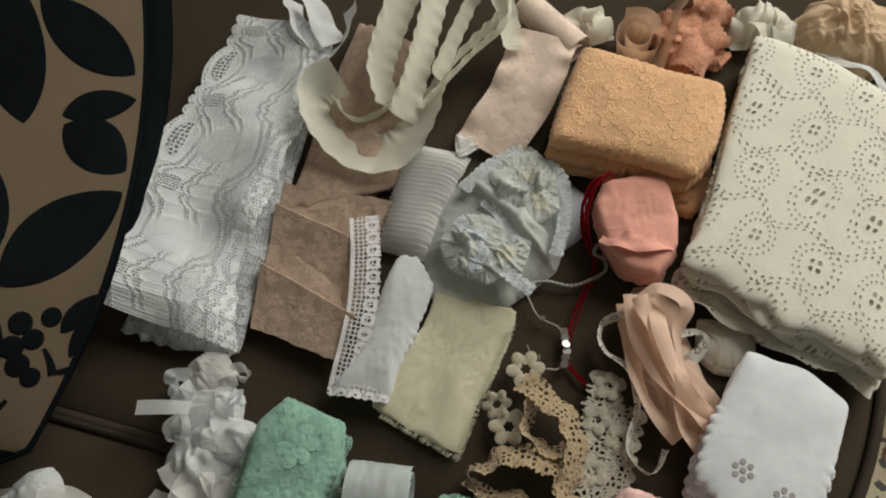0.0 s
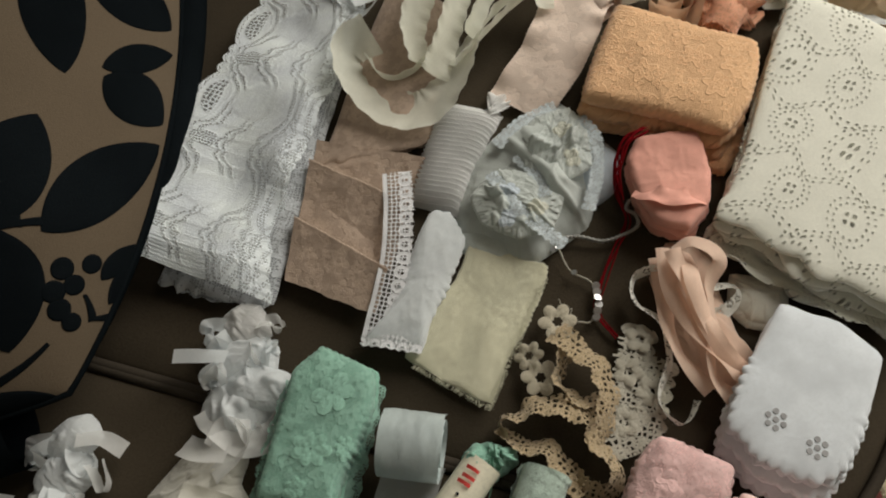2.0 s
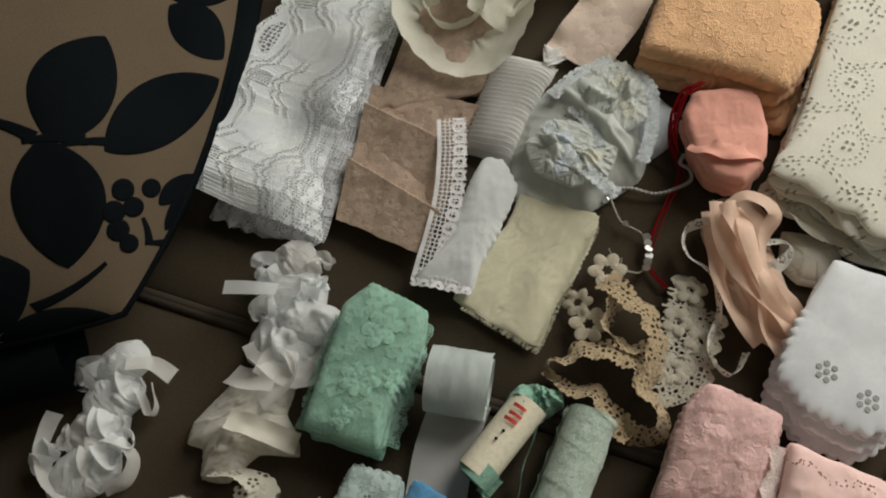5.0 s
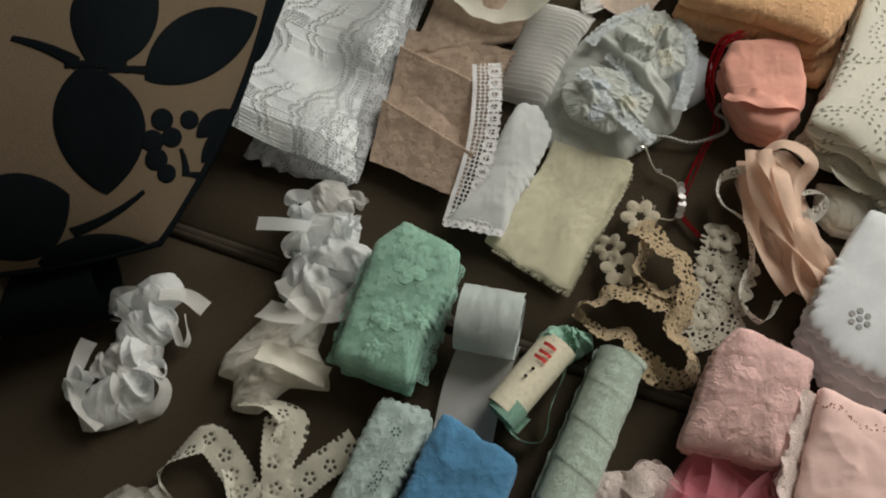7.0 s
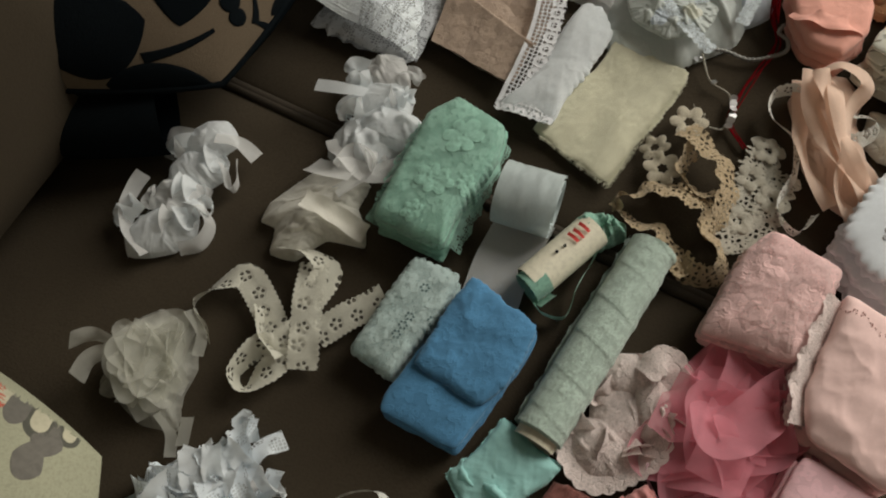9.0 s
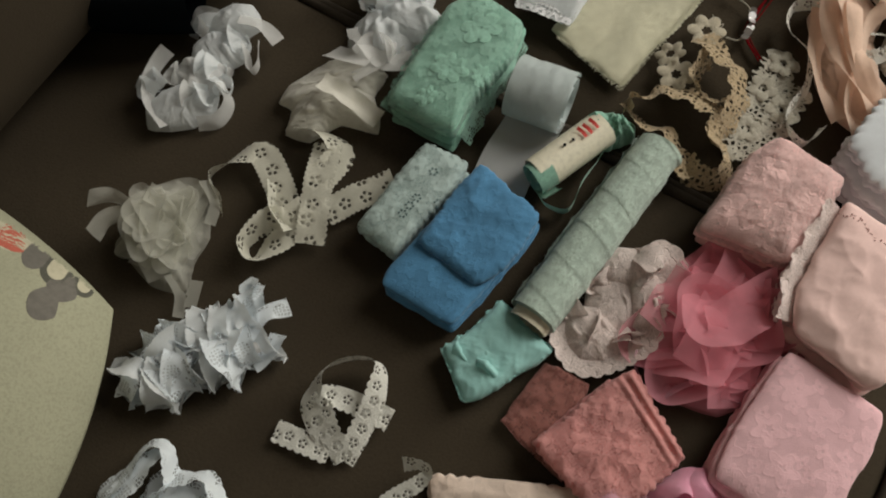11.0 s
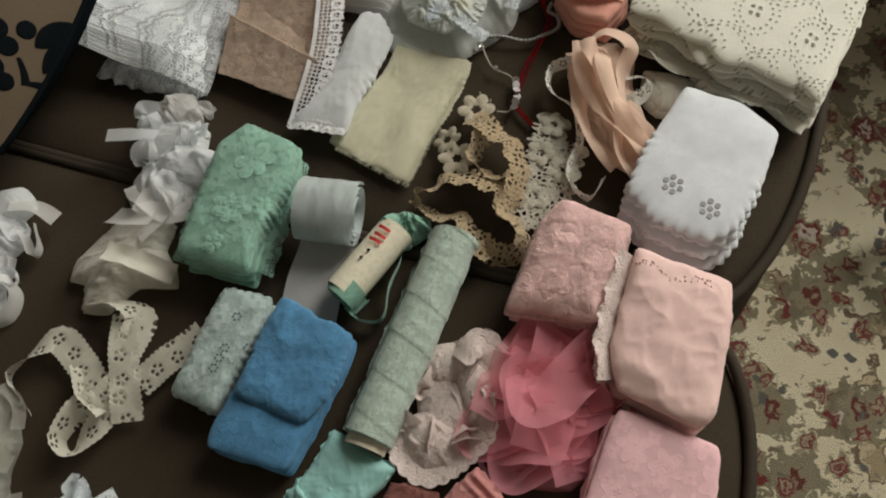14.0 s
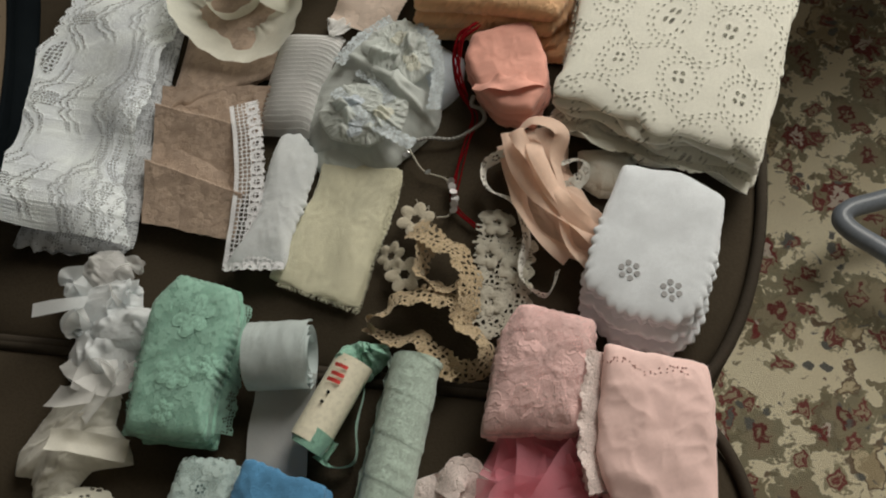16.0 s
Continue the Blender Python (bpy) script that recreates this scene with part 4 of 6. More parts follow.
flowery = thing("throw_pillow", -230, -60, "pale cream pillow with grey and coral flower print", "pillow")
FPIL = Pillow(-258, -96, 130, 112, -13.0, 35.0, (-0.15, 0.0), 50.0, 30.0)
M_CREAM_COTTON = solid("cream_cotton", (0.37, 0.37, 0.265), 0.9, 0, 900, 0.1, 0.4, 0.1)
cover2 = part("front_cover", FPIL.half(1.0, 90), M_CREAM_COTTON, flowery)
COVER_TWO = BVHTree.FromPolygons([v.co for v in cover2.data.vertices], [p.vertices for p in cover2.data.polygons])
PRINT = {"grey": solid("grey_print", (0.16, 0.15, 0.13), 0.9), "ring": solid("dark_print", (0.1, 0.1, 0.08), 0.9), "coral": solid("coral_print", (0.5, 0.13, 0.09), 0.9), "pale": solid("pale_print", (0.52, 0.49, 0.36), 0.9)}


def print_on(a, b, length, width, angle, kind):
    part("printed_petal", FPIL.patch(COVER_TWO, a, b, length, width, angle, "spot" if kind == "ring" else "leaf", 0.4), PRINT[kind], flowery)
    if kind == "ring":
        part("printed_petal", FPIL.patch(COVER_TWO, a, b, length * 0.6, width * 0.6, angle, "spot", 0.7), PRINT["pale"], flowery)


print_on(131, 14, 14.0, 10.3, -73, "grey")
print_on(124, 12, 12.6, 9.0, -69, "grey")
print_on(125, 27, 11.0, 6.5, -58, "grey")
print_on(130, 19, 13.0, 7.1, -60, "ring")
print_on(136, 9, 9.4, 4.7, -63, "ring")
print_on(118, 37, 17.7, 4.0, -55, "coral")
print_on(119, 37, 17.0, 6.1, -55, "pale")
print_on(116, 41, 1.3, 0.9, -26, "pale")

part("back_cover", FPIL.half(-1.0), M_CREAM_COTTON, flowery)

# ---- tubular frame beside the sofa, with an unseen top added over the rug ----
table = tagged(new("side_table"), "grey tubular steel frame with an unseen tabletop added to shade the rug", "table")
tp = [(553, 266, 60), (486, 263, 60), (457, 262, 60), (445, 255, 60), (448, 241, 60), (466, 216, 60), (506, 161, 60)]
pipe_ring(table, [tuple(q) for q in spline(tp, 60)], 9.0, M_STEEL, "frame_tube", closed=False, sides=14)
# board out of view, added and placed so its shadow darkens the far rug
part("tabletop", box_mesh("top", 0.47, 1.25, 0.485, 1.25, 0.36, 0.385, 0.006), M_WOOD, table)
# legs out of view that carry the added board
for x, y in ((510, 520), (510, 1210), (1210, 520), (1210, 1210)):
    pipe_ring(table, [(x, y, 15), (x, y, 200), (x + 0.1, y, 361)], 10.0, M_STEEL, "leg", closed=False)


# ---- lace and ribbons ----
WHITE = (0.84, 0.91, 0.97)
F_WHITE_LACE = fabric("white_floral_lace", WHITE, "galloon", motif=0.017, net=0.0014, open_=0.7, thin=0.15, relief=0.5)
F_WIDE_LACE = fabric("wide_scalloped_lace", (0.88, 0.94, 1.0), "wide", net=0.0024, open_=0.75, thin=0.15, relief=0.6)
F_EDGING = fabric("white_lace_edging", (0.88, 0.89, 0.92), "edging", net=0.0021, open_=0.97)
F_WHITE_NET = fabric("white_net", (0.62, 0.65, 0.68), "floral", motif=0.012, net=0.0012, open_=0.6)
F_WHITE = fabric("white_cotton_ribbon", (0.92, 0.96, 0.98), thin=0.42, sheer=0.04, relief=0.2, vary=0.05)
F_WHITE_SHEER = fabric("white_sheer_ribbon", (0.95, 0.96, 0.94), sheer=0.3, thin=0.4, relief=0.2)
F_CREAM = fabric("cream_ribbon", (0.93, 0.915, 0.83), thin=0.4, sheer=0.04, relief=0.2, vary=0.06)
F_IVORY = fabric("ivory_organza", (0.9, 0.905, 0.8), sheer=0.12, thin=0.35, relief=0.2)
F_TAUPE = fabric("taupe_tulle_lace", (0.5, 0.38, 0.295), "floral", motif=0.014, net=0.0009, open_=0.15, relief=0.3, gloss=0.3, rough=0.6)
F_BLUSH_STRIP = fabric("blush_beige_lace", (0.86, 0.71, 0.61), "floral", motif=0.02, net=0.001, open_=0.05, relief=0.15)
F_PEACH = fabric("apricot_lace", (1.0, 0.61, 0.34), "floral", motif=0.016, net=0.0019, open_=0.0, relief=0.6, vary=0.05)
F_ORANGE = fabric("coral_orange_lace", (0.85, 0.43, 0.27), "floral", motif=0.007, net=0.0012, open_=0.5)
F_EYELET = fabric("ivory_eyelet_cotton", (0.89, 0.89, 0.79), "eyelet", relief=0.22, vary=0.05)
F_EYELET_W = fabric("white_cotton", (0.84, 0.89, 0.94), relief=0.35)
F_YELLOW = fabric("pale_yellow_gauze", (0.76, 0.74, 0.56), sheer=0.03, relief=0.6, thin=0.1)
F_PLEAT = fabric("white_pleated_ribbon", (0.96, 0.97, 0.96), thin=0.45, relief=0.25)
F_CHIFFON = fabric("pale_blue_chiffon", (0.79, 0.845, 0.815), sheer=0.12, thin=0.3, relief=0.25)
F_ICE = fabric("ice_blue_chiffon", (0.74, 0.82, 0.9), sheer=0.08, thin=0.25, relief=0.25)
F_PINK_SM = fabric("salmon_pink_cotton", (0.92, 0.46, 0.37), relief=0.4)
F_PRIB = fabric("peach_pink_ribbon", (0.98, 0.73, 0.59), thin=0.3, sheer=0.05, relief=0.2)
F_MINT = fabric("mint_green_lace", (0.31, 0.58, 0.46), "floral", motif=0.018, net=0.0011, open_=0.08, relief=0.4, thin=0.1)
F_MINTP = fabric("pale_mint_lace", (0.54, 0.67, 0.59), "floral", motif=0.007, net=0.0009, open_=0.12, relief=0.5)
F_SPOOL = fabric("pale_blue_grey_ribbon", (0.6, 0.68, 0.68), thin=0.25, relief=0.3, gloss=0.35, rough=0.5)
F_SPOOL_SHEER = fabric("sheer_white_tape", (0.95, 0.97, 0.97), "net", net=0.0008, open_=0.35, sheer=0.25, thin=0.1)
F_PAPER = solid("cream_paper", (0.84, 0.8, 0.64), 0.6, 0, 500, 0.05, 0.1, 0.3)
F_PINKL = fabric("rose_pink_lace", (0.9, 0.6, 0.58), "floral", motif=0.015, net=0.001, open_=0.08, relief=0.4)
F_HOT = fabric("hot_pink_chiffon", (0.93, 0.39, 0.47), sheer=0.5, thin=0.3, relief=0.2)
F_PINKB = fabric("powder_pink_cotton", (0.98, 0.7, 0.66), relief=0.3, vary=0.07)
F_PINKC = fabric("pink_embroidered_lace", (0.95, 0.6, 0.65), "floral", motif=0.016, net=0.0009, open_=0.04, relief=0.16)
F_CORAL = fabric("coral_red_lace", (0.8, 0.34, 0.33), "floral", motif=0.013, net=0.0009, open_=0.12, relief=0.4)
F_TEAL = fabric("aqua_chiffon", (0.46, 0.82, 0.79), thin=0.2, sheer=0.12, relief=0.3)
F_BLUSH = fabric("blush_lace", (0.95, 0.82, 0.78), "floral", motif=0.012, net=0.0014, open_=0.15, thin=0.2)
F_BLUE = fabric("bright_blue_lace", (0.095, 0.28, 0.5), "floral", motif=0.014, net=0.0009, open_=0.05, relief=0.25, vary=0.2)
F_PALE = fabric("pale_aqua_lace", (0.52, 0.67, 0.65), "floral", motif=0.009, net=0.001, open_=0.3, relief=0.5)
F_STAR = fabric("cream_eyelet_lace", (0.7, 0.69, 0.59), "eyelet_trim", motif=0.009, sheer=0.15, relief=0.4)
F_TULLE = fabric("cream_tulle", (0.84, 0.84, 0.76), sheer=0.6, thin=0.45, relief=0.2)
F_TAN = fabric("tan_crochet_lace", (0.58, 0.45, 0.28), "floral", motif=0.0075, net=0.0027, open_=0.97, relief=0.8, thin=0.1)
F_LOOP = fabric("white_eyelet_trim", (0.8, 0.8, 0.74), "eyelet_trim", motif=0.006)
F_DAISY = fabric("cream_guipure", (0.66, 0.6, 0.47), relief=0.9)
F_DAISY_W = fabric("ivory_guipure", (0.58, 0.55, 0.46), relief=0.9)
F_RED = solid("red_thread", (0.2, 0.006, 0.01), 1.0, spec=0.05)
F_LILAC = fabric("lilac_pink_organza", (0.8, 0.45, 0.55), sheer=0.45, relief=0.2)
F_MAGENTA = fabric("bright_pink_ribbon", (0.92, 0.42, 0.58), thin=0.2, gloss=0.4, rough=0.5)


def pack(name, c, h, mat, label, layers=5, category="lace", **kw):
    """A folded bundle: layers of cloth lying on one another."""
    cx, cy = sum(q[0] for q in c) / 4, sum(q[1] for q in c) / 4
    grow = kw.pop("grow", 1.07)
    shift = kw.pop("shift", (0, 0.8))
    c = [(cx + (q[0] - cx) * grow + shift[0], cy + (q[1] - cy) * grow + shift[1]) for q in c]
    t = thing(name, cx, cy, label, category)
    seed = kw.pop("seed", 1)
    jit = kw.pop("jitter", 1.4)
    top = kw.pop("top_mat", mat)
    net = kw.pop("net", None)
    edge = kw.pop("edge", 1.0)
    for k in range(layers):
        last = k == layers - 1
        kk = dict(kw)
        if not last:
            kk["wrinkle"] = kw.get("wrinkle", 1.0) * 0.4
            kk["n"] = 30
            kk["dome"] = 0.8
        part("fold", slab_mesh(c, h * k / layers, h / layers * 1.2, seed=seed + k, jitter=jit, **kk), top if last else mat, t)
    if net:
        kk = dict(kw, wrinkle=kw.get("wrinkle", 1.0) * 1.4, dome=kw.get("dome", 1.5) + 0.8)
        kk["scallop"] = {q: (a * 1.2 * edge, b) for q, (a, b) in kw.get("scallop", {"b": (0.7, 4), "l": (0.6, 4), "r": (0.7, 5), "t": (0.5, 4)}).items()}
        c2 = [(cx + (q[0] - cx) * 1.045, cy + (q[1] - cy) * 1.045) for q in c]
        part("lace_overlay", slab_mesh(c2, h * 0.25, h * 0.8 + 0.6, seed=seed + 60, jitter=jit * 0.7, **kk), net, t)
    return t


def stack(name, pts, h, mat, label, layers=5, category="lace", seed=1, top_mat=None, jitter=1.2, lean=(0.0, 0.0), grow=0.0, lower_wander=1.4, **kw):
    """A folded bundle inside an outline: separate layers, each with its own wandering rim. lean shifts the lower ones."""
    p = np.array(pts, float)
    t = thing(name, p[:, 0].mean(), p[:, 1].mean(), label, category)
    rng = np.random.default_rng(seed)
    for k in range(layers):
        last = k == layers - 1
        f = 1 - (k + 1) / layers
        q = p + np.array(lean) * f + rng.uniform(-jitter, jitter, 2) * (not last)
        kk = dict(kw)
        if not last:
            kk.update(wrinkle=kw.get("wrinkle", 0.6) * 0.4, n=14, dome=0.3, relief=None, wander=lower_wander, sharp=9.0)
        part("fold", fold_mesh(q, h * k / layers, h / layers * 1.25, seed=seed + k, grow=grow, **kk), (top_mat or mat) if last else mat, t)
    return t


def crumple(name, pts, h, mat, label, category="fabric", seed=1, layers=2, mats=None, **kw):
    """Bunched cloth: slack layers pushed together inside an outline."""
    p = np.array(pts, float)
    c = p.mean(0)
    t = thing(name, c[0], c[1], label, category)
    for k in range(layers):
        q = c + (p - c) * (1 - 0.16 * k)
        part("drape", drape_mesh(q, h * (0.8 + 0.2 * (k + 1) / layers), seed=seed + 7 * k, base=1.2 * k, **kw), (mats or [mat])[k % len(mats or [mat])], t)
    return t


def strips_of(t, mat, width, paths, **kw):
    """Strips under one thing, each along its own way points."""
    for k, p in enumerate(paths):
        part("strip", ribbon_mesh(p, width, n=44 * len(p), seed=kw.get("seed", 0) * 13 + k, **{q: v for q, v in kw.items() if q != "seed"}), mat, t)
    return t


def heap(name, cx, cy, rx, ry, h, mat, label, angle=0, seed=1, skins=2, fold=16, depth=0.5, rag=0.18, category="fabric", mats=None):
    """Soft cloth bunched up, in overlapping skins."""
    t = thing(name, cx, cy, label, category)
    rng = np.random.default_rng(seed)
    for k in range(skins):
        q = 1 - 0.13 * k
        dx, dy = (0, 0) if k == 0 else rng.uniform(-0.14, 0.14, 2) * (rx, ry)
        part("drape", heap_mesh(cx + dx, cy + dy, rx * q, ry * q, h * (1 - 0.04 * (skins - 1 - k)), angle, seed + 17 * k, fold=fold, rag=rag, depth=depth, base=0.5 * k), (mats or [mat])[k % len(mats or [mat])], t)
    return t


def bow(name, p0, p1, half, h, mat, label, width=12.0, puffs=11, seed=1, core=None, category="ribbon", scallop=0.0, sheer_mat=None, curl=-0.5, lean=50, ruffle=1.5):
    """Ribbon gathered into many small arched loops to both sides of a line."""
    t = thing(name, (p0[0] + p1[0]) / 2, (p0[1] + p1[1]) / 2, label, category)
    rng = np.random.default_rng(seed)
    a, b = np.array(p0, float), np.array(p1, float)
    d = b - a
    length = np.linalg.norm(d)
    head = math.atan2(d[1], d[0])
    part("gathered_core", heap_mesh((p0[0] + p1[0]) / 2, (p0[1] + p1[1]) / 2, length * 0.52, half * 0.78, h * 0.62, math.degrees(head), seed, fold=11, rag=0.12, depth=0.4), core or mat, t)
    for k in range(puffs):
        f = (k + rng.uniform(0.1, 0.9)) / puffs
        c = a + d * f
        way = head + (1 if k % 2 else -1) * (math.pi / 2 + rng.uniform(-1.3, 1.3))
        r = half * rng.uniform(0.7, 1.1)
        top = h * rng.uniform(0.7, 1.02)
        e, s = np.array([math.cos(way), math.sin(way)]), np.array([-math.sin(way), math.cos(way)])
        tilt = rng.uniform(-lean, lean)
        sw = rng.uniform(-0.4, 0.4) * r
        rows = ((-0.35, 0.0, 0.55, 0), (0.05, 0.3, 0.98, tilt * 0.5), (0.5, 0.7, 1.0, tilt), (0.9, 0.95, 0.68, tilt * 1.4), (0.92, 1.0, 0.3, tilt), (0.5, 0.6, 0.12, 0))
        pts = [(*(c + e * r * q + s * sw * w), max(top * z, 0.8), tl) for q, w, z, tl in rows]
        part("loop", ribbon_mesh(pts, width * rng.uniform(0.65, 1.3), n=60, m=9, ruffle=ruffle, pitch=15, curl=curl, seed=seed * 31 + k, scallop=scallop, scallop_pitch=2.6), (sheer_mat if sheer_mat and k % 3 == 0 else mat), t)
    return t


def surface_of(t, kind="fold"):
    """The top sheet of a bundle, to lay small work on."""
    ob = [o for o in t.children if o.name.startswith(kind)][-1]
    return BVHTree.FromPolygons([v.co for v in ob.data.vertices], [p.vertices for p in ob.data.polygons])


def over(tree, x, y):
    """Height of a sheet over the seat (mm) at x, y."""
    spot = tree.ray_cast(Vector((x / 1000, y / 1000, 1.0)), Vector((0, 0, -1)))[0]
    return (spot.z - SEAT) * 1000 if spot else None


def sewn_flower(t, tree, x, y, r, mat, petals=6, seed=0, lift=0.3):
    """A flower of raised petals worked on a sheet, following its folds."""
    n, m = 60, 12
    A, R = np.meshgrid(np.linspace(0, 2 * np.pi, n, endpoint=False), np.linspace(0.06, 1, m), indexing="ij")
    lobe = abs(np.cos(A * petals / 2 + seed)) ** 0.6
    rad = r * R * (0.62 + 0.38 * lobe) * (1 + 0.12 * np.sin(A * 2 + seed * 3))
    X, Y = x + rad * np.cos(A), y + rad * np.sin(A)
    Z = np.zeros_like(X)
    for i in range(n):
        for j in range(m):
            z = over(tree, X[i, j], Y[i, j])
            Z[i, j] = 0.5 if z is None else z
    Z = Z + 0.15 + lift * np.sin(R * np.pi) ** 0.5 * (0.35 + 0.65 * lobe) + 0.5 * lift * np.cos(R * 9) ** 2
    X, Y, Z = X.T, Y.T, Z.T
    part("embroidered_flower", grid_mesh("flower", X / 1000, Y / 1000, SEAT + Z / 1000, (X - x) / 1000, (Y - y) / 1000, wrap=True), mat, t)


def hole_discs_on(t, tree, spots, mat):
    """Small dark discs (x, y, radius in mm) on a sheet: painted shade of holes."""
    for x, y, r in spots:
        z = over(tree, x, y)
        if z is not None:
            part("eyelet_hole", disc_mesh((x, y, z + 0.1), r, thick=0.3, n=10), mat, t)


def fringe(t, p0, p1, z0, z1, mat, count=150, length=2.4, seed=1):
    """Short loose threads along a torn edge (mm), pointing away to its right."""
    rng = np.random.default_rng(seed)
    a, b = np.array(p0, float), np.array(p1, float)
    d = (b - a) / np.linalg.norm(b - a)
    out = np.array([d[1], -d[0]])
    verts, faces = [], []
    for k in range(count):
        f = rng.random()
        q = a + (b - a) * f + out * rng.uniform(-1.2, 0.2)
        z = z0 + (z1 - z0) * f + rng.uniform(-0.6, 0.6)
        way = out * length * rng.uniform(0.4, 1.2) + d * rng.uniform(-1.2, 1.2)
        w = d * 0.11
        mid = q + way * 0.55
        tip = q + way
        base = len(verts)
        for p, h, s in ((q, 0, 1), (mid, rng.uniform(-0.2, 0.5), 0.8), (tip, rng.uniform(-0.8, 0.6), 0.5)):
            verts += [((p + w * s)[0] / 1000, (p + w * s)[1] / 1000, SEAT + max(z + h, 0.2) / 1000), ((p - w * s)[0] / 1000, (p - w * s)[1] / 1000, SEAT + max(z + h, 0.2) / 1000)]
        faces += [(base, base + 1, base + 3, base + 2), (base + 2, base + 3, base + 5, base + 4)]
    me = bpy.data.meshes.new("fringe")
    me.from_pydata(verts, [], faces)
    me.uv_layers.new(name="uv")
    return tagged(part("fringe", me, mat, t), kind="stuff")


# ---- lace, ribbons and fabric on the sofa ----
def overlay(name, col):
    """Open net for the outermost turn of a wound lace."""
    return fabric(name, col, "floral", motif=0.013, net=0.0013, open_=0.8, sheer=0.3, thin=0.1, relief=0.4)


F_EMB = fabric("embroidered_chiffon_edge", (0.72, 0.8, 0.84), "floral", motif=0.006, net=0.0011, open_=0.8, relief=0.6)
N_MINT, N_PINK = overlay("mint_net", (0.42, 0.7, 0.58)), overlay("rose_net", (0.92, 0.66, 0.64))
N_BLUE, N_PALE = overlay("blue_net", (0.12, 0.33, 0.58)), overlay("aqua_net", (0.62, 0.76, 0.74))

# wide white lace beside the leaf pillow
t = thing("lace_trim", -45, 260, "wide white floral lace with scalloped edge, lying in soft folds", "lace")
part("under_layer", slab_mesh([(-37, 340), (0, 327), (-44, 171), (-102, 188)], 0, 6, seed=3, scallop={"b": (2, 7)}, wrinkle=2, n=40), F_WHITE_NET, t)


def galloon_edge(s):
    """Three small scallops at each medallion, a broad one between, and fine picots all along."""
    a = (s - 18 + 24) % 48 - 24
    small = 2.4 * abs(np.cos(np.pi * a / 6.6)) ** 0.7
    broad = 0.6 + 4.8 * np.sin(np.pi / 2 * ((abs(a) - 10) / 14).clip(0, 1)) ** 0.7
    return np.where(abs(a) < 10, small, broad) + 0.35 * np.sin(s * 2 * np.pi / 1.5) - 1.0


def lace_height(X, Y, f, v):
    soft = 4.5 * (fbm(X / 34 + 3, Y / 34, 6, 2) - 0.5) * 2 + 3.2 * np.sin((X * 0.75 + Y * 0.5) / 8.5 + 3.5 * vnoise(X / 30, Y / 30, 2)) * (f - 0.2).clip(0)
    return 13 + soft + 26 * (0.6 - f).clip(0) * (0.75 - v).clip(0) - 5 * (f - 0.85).clip(0) * 6 - 4 * (0.06 - v).clip(0) * 20


part("upper_layer", band_mesh([(-116, 203), (-110, 217), (-101, 240), (-89, 263), (-78, 286), (-67, 310), (-56, 335), (-45, 358)], [(-44, 172), (-45, 192), (-40, 215), (-30, 243), (-20, 270), (-10, 298), (0, 322), (8, 340)], lace_height, 420, 130, galloon_edge, 1.2, 4), F_WIDE_LACE, t)

t = thing("satin_ribbon", -6, 348, "white satin ribbon gathered into a bow", "ribbon")
strips_of(t, F_WHITE, 13, [[(-17, 364, 12, 50), (-12, 341, 14, 60), (-0, 329, 10, 30), (11, 334, 14, 60), (14, 355, 12, 50)], [(-6, 362, 16, 40), (0, 341, 18, 20), (5, 329, 16, 10)]], ruffle=1.0, seed=2)

# taupe lace: one flat length and one pressed in folds
pack("lace_trim", [(17, 348), (48, 327), (31, 250), (-21, 243)], 6, F_TAUPE, "taupe tulle lace length lying flat", layers=2, wrinkle=2.0, fold=25, seed=5)
t = thing("lace_fabric", -8, 205, "taupe lace panel pressed in sharp folds", "lace")
part("panel", sheet_mesh([(-23, 256), (30, 239), (3, 162), (-39, 184)], lambda X, Y, u, v: 5 + 6.5 * (((v + 0.14 * u) * 1.2 + 0.4) % 1) ** 1.6 + 1.6 * (ridge(X / 18, Y / 18, 4) - 0.5), 150, 60, seed=3), F_TAUPE, t)
part("under_fold", slab_mesh([(-29, 229), (18, 217), (1, 164), (-37, 185)], 0, 5, seed=6, wrinkle=0.8, n=30), F_TAUPE, t)

t = thing("lace_trim", 8, 190, "narrow white lace edging with small scallops", "lace")
part("strip", ribbon_mesh([(3, 150, 7, 0), (13, 184, 11, 0), (16, 209, 12, 0), (16, 231, 11, 0)], 13.5, n=240, m=14, ruffle=0.2, scallop=0.9, scallop_pitch=6.5, both=False), F_EDGING, t)

t = thing("satin_ribbon", 24, 175, "white satin ribbon with lace end, folded over", "ribbon")
part("folded_ribbon", fold_mesh([(31, 211), (40, 209), (46, 195), (41, 182), (36, 171), (28, 157), (23, 143), (10, 147), (-3, 151), (7, 161), (17, 181), (24, 199)], 4.0, 4.5, seed=12, wrinkle=0.9, fold=15, dome=2.5, edge=(0.9, 4.5), wander=0.8, sharp=7.0), F_WHITE, t)

part("lace_hem", ribbon_mesh([(-3, 153, 7.5, 0), (9, 150, 8.5, 0), (24, 146, 8, 0)], 8, n=120, m=12, ruffle=0.4, scallop=0.8, scallop_pitch=4), F_EDGING, t)

t = thing("gauze_piece", 48, 160, "pale yellow crinkled gauze with frayed edge", "fabric")
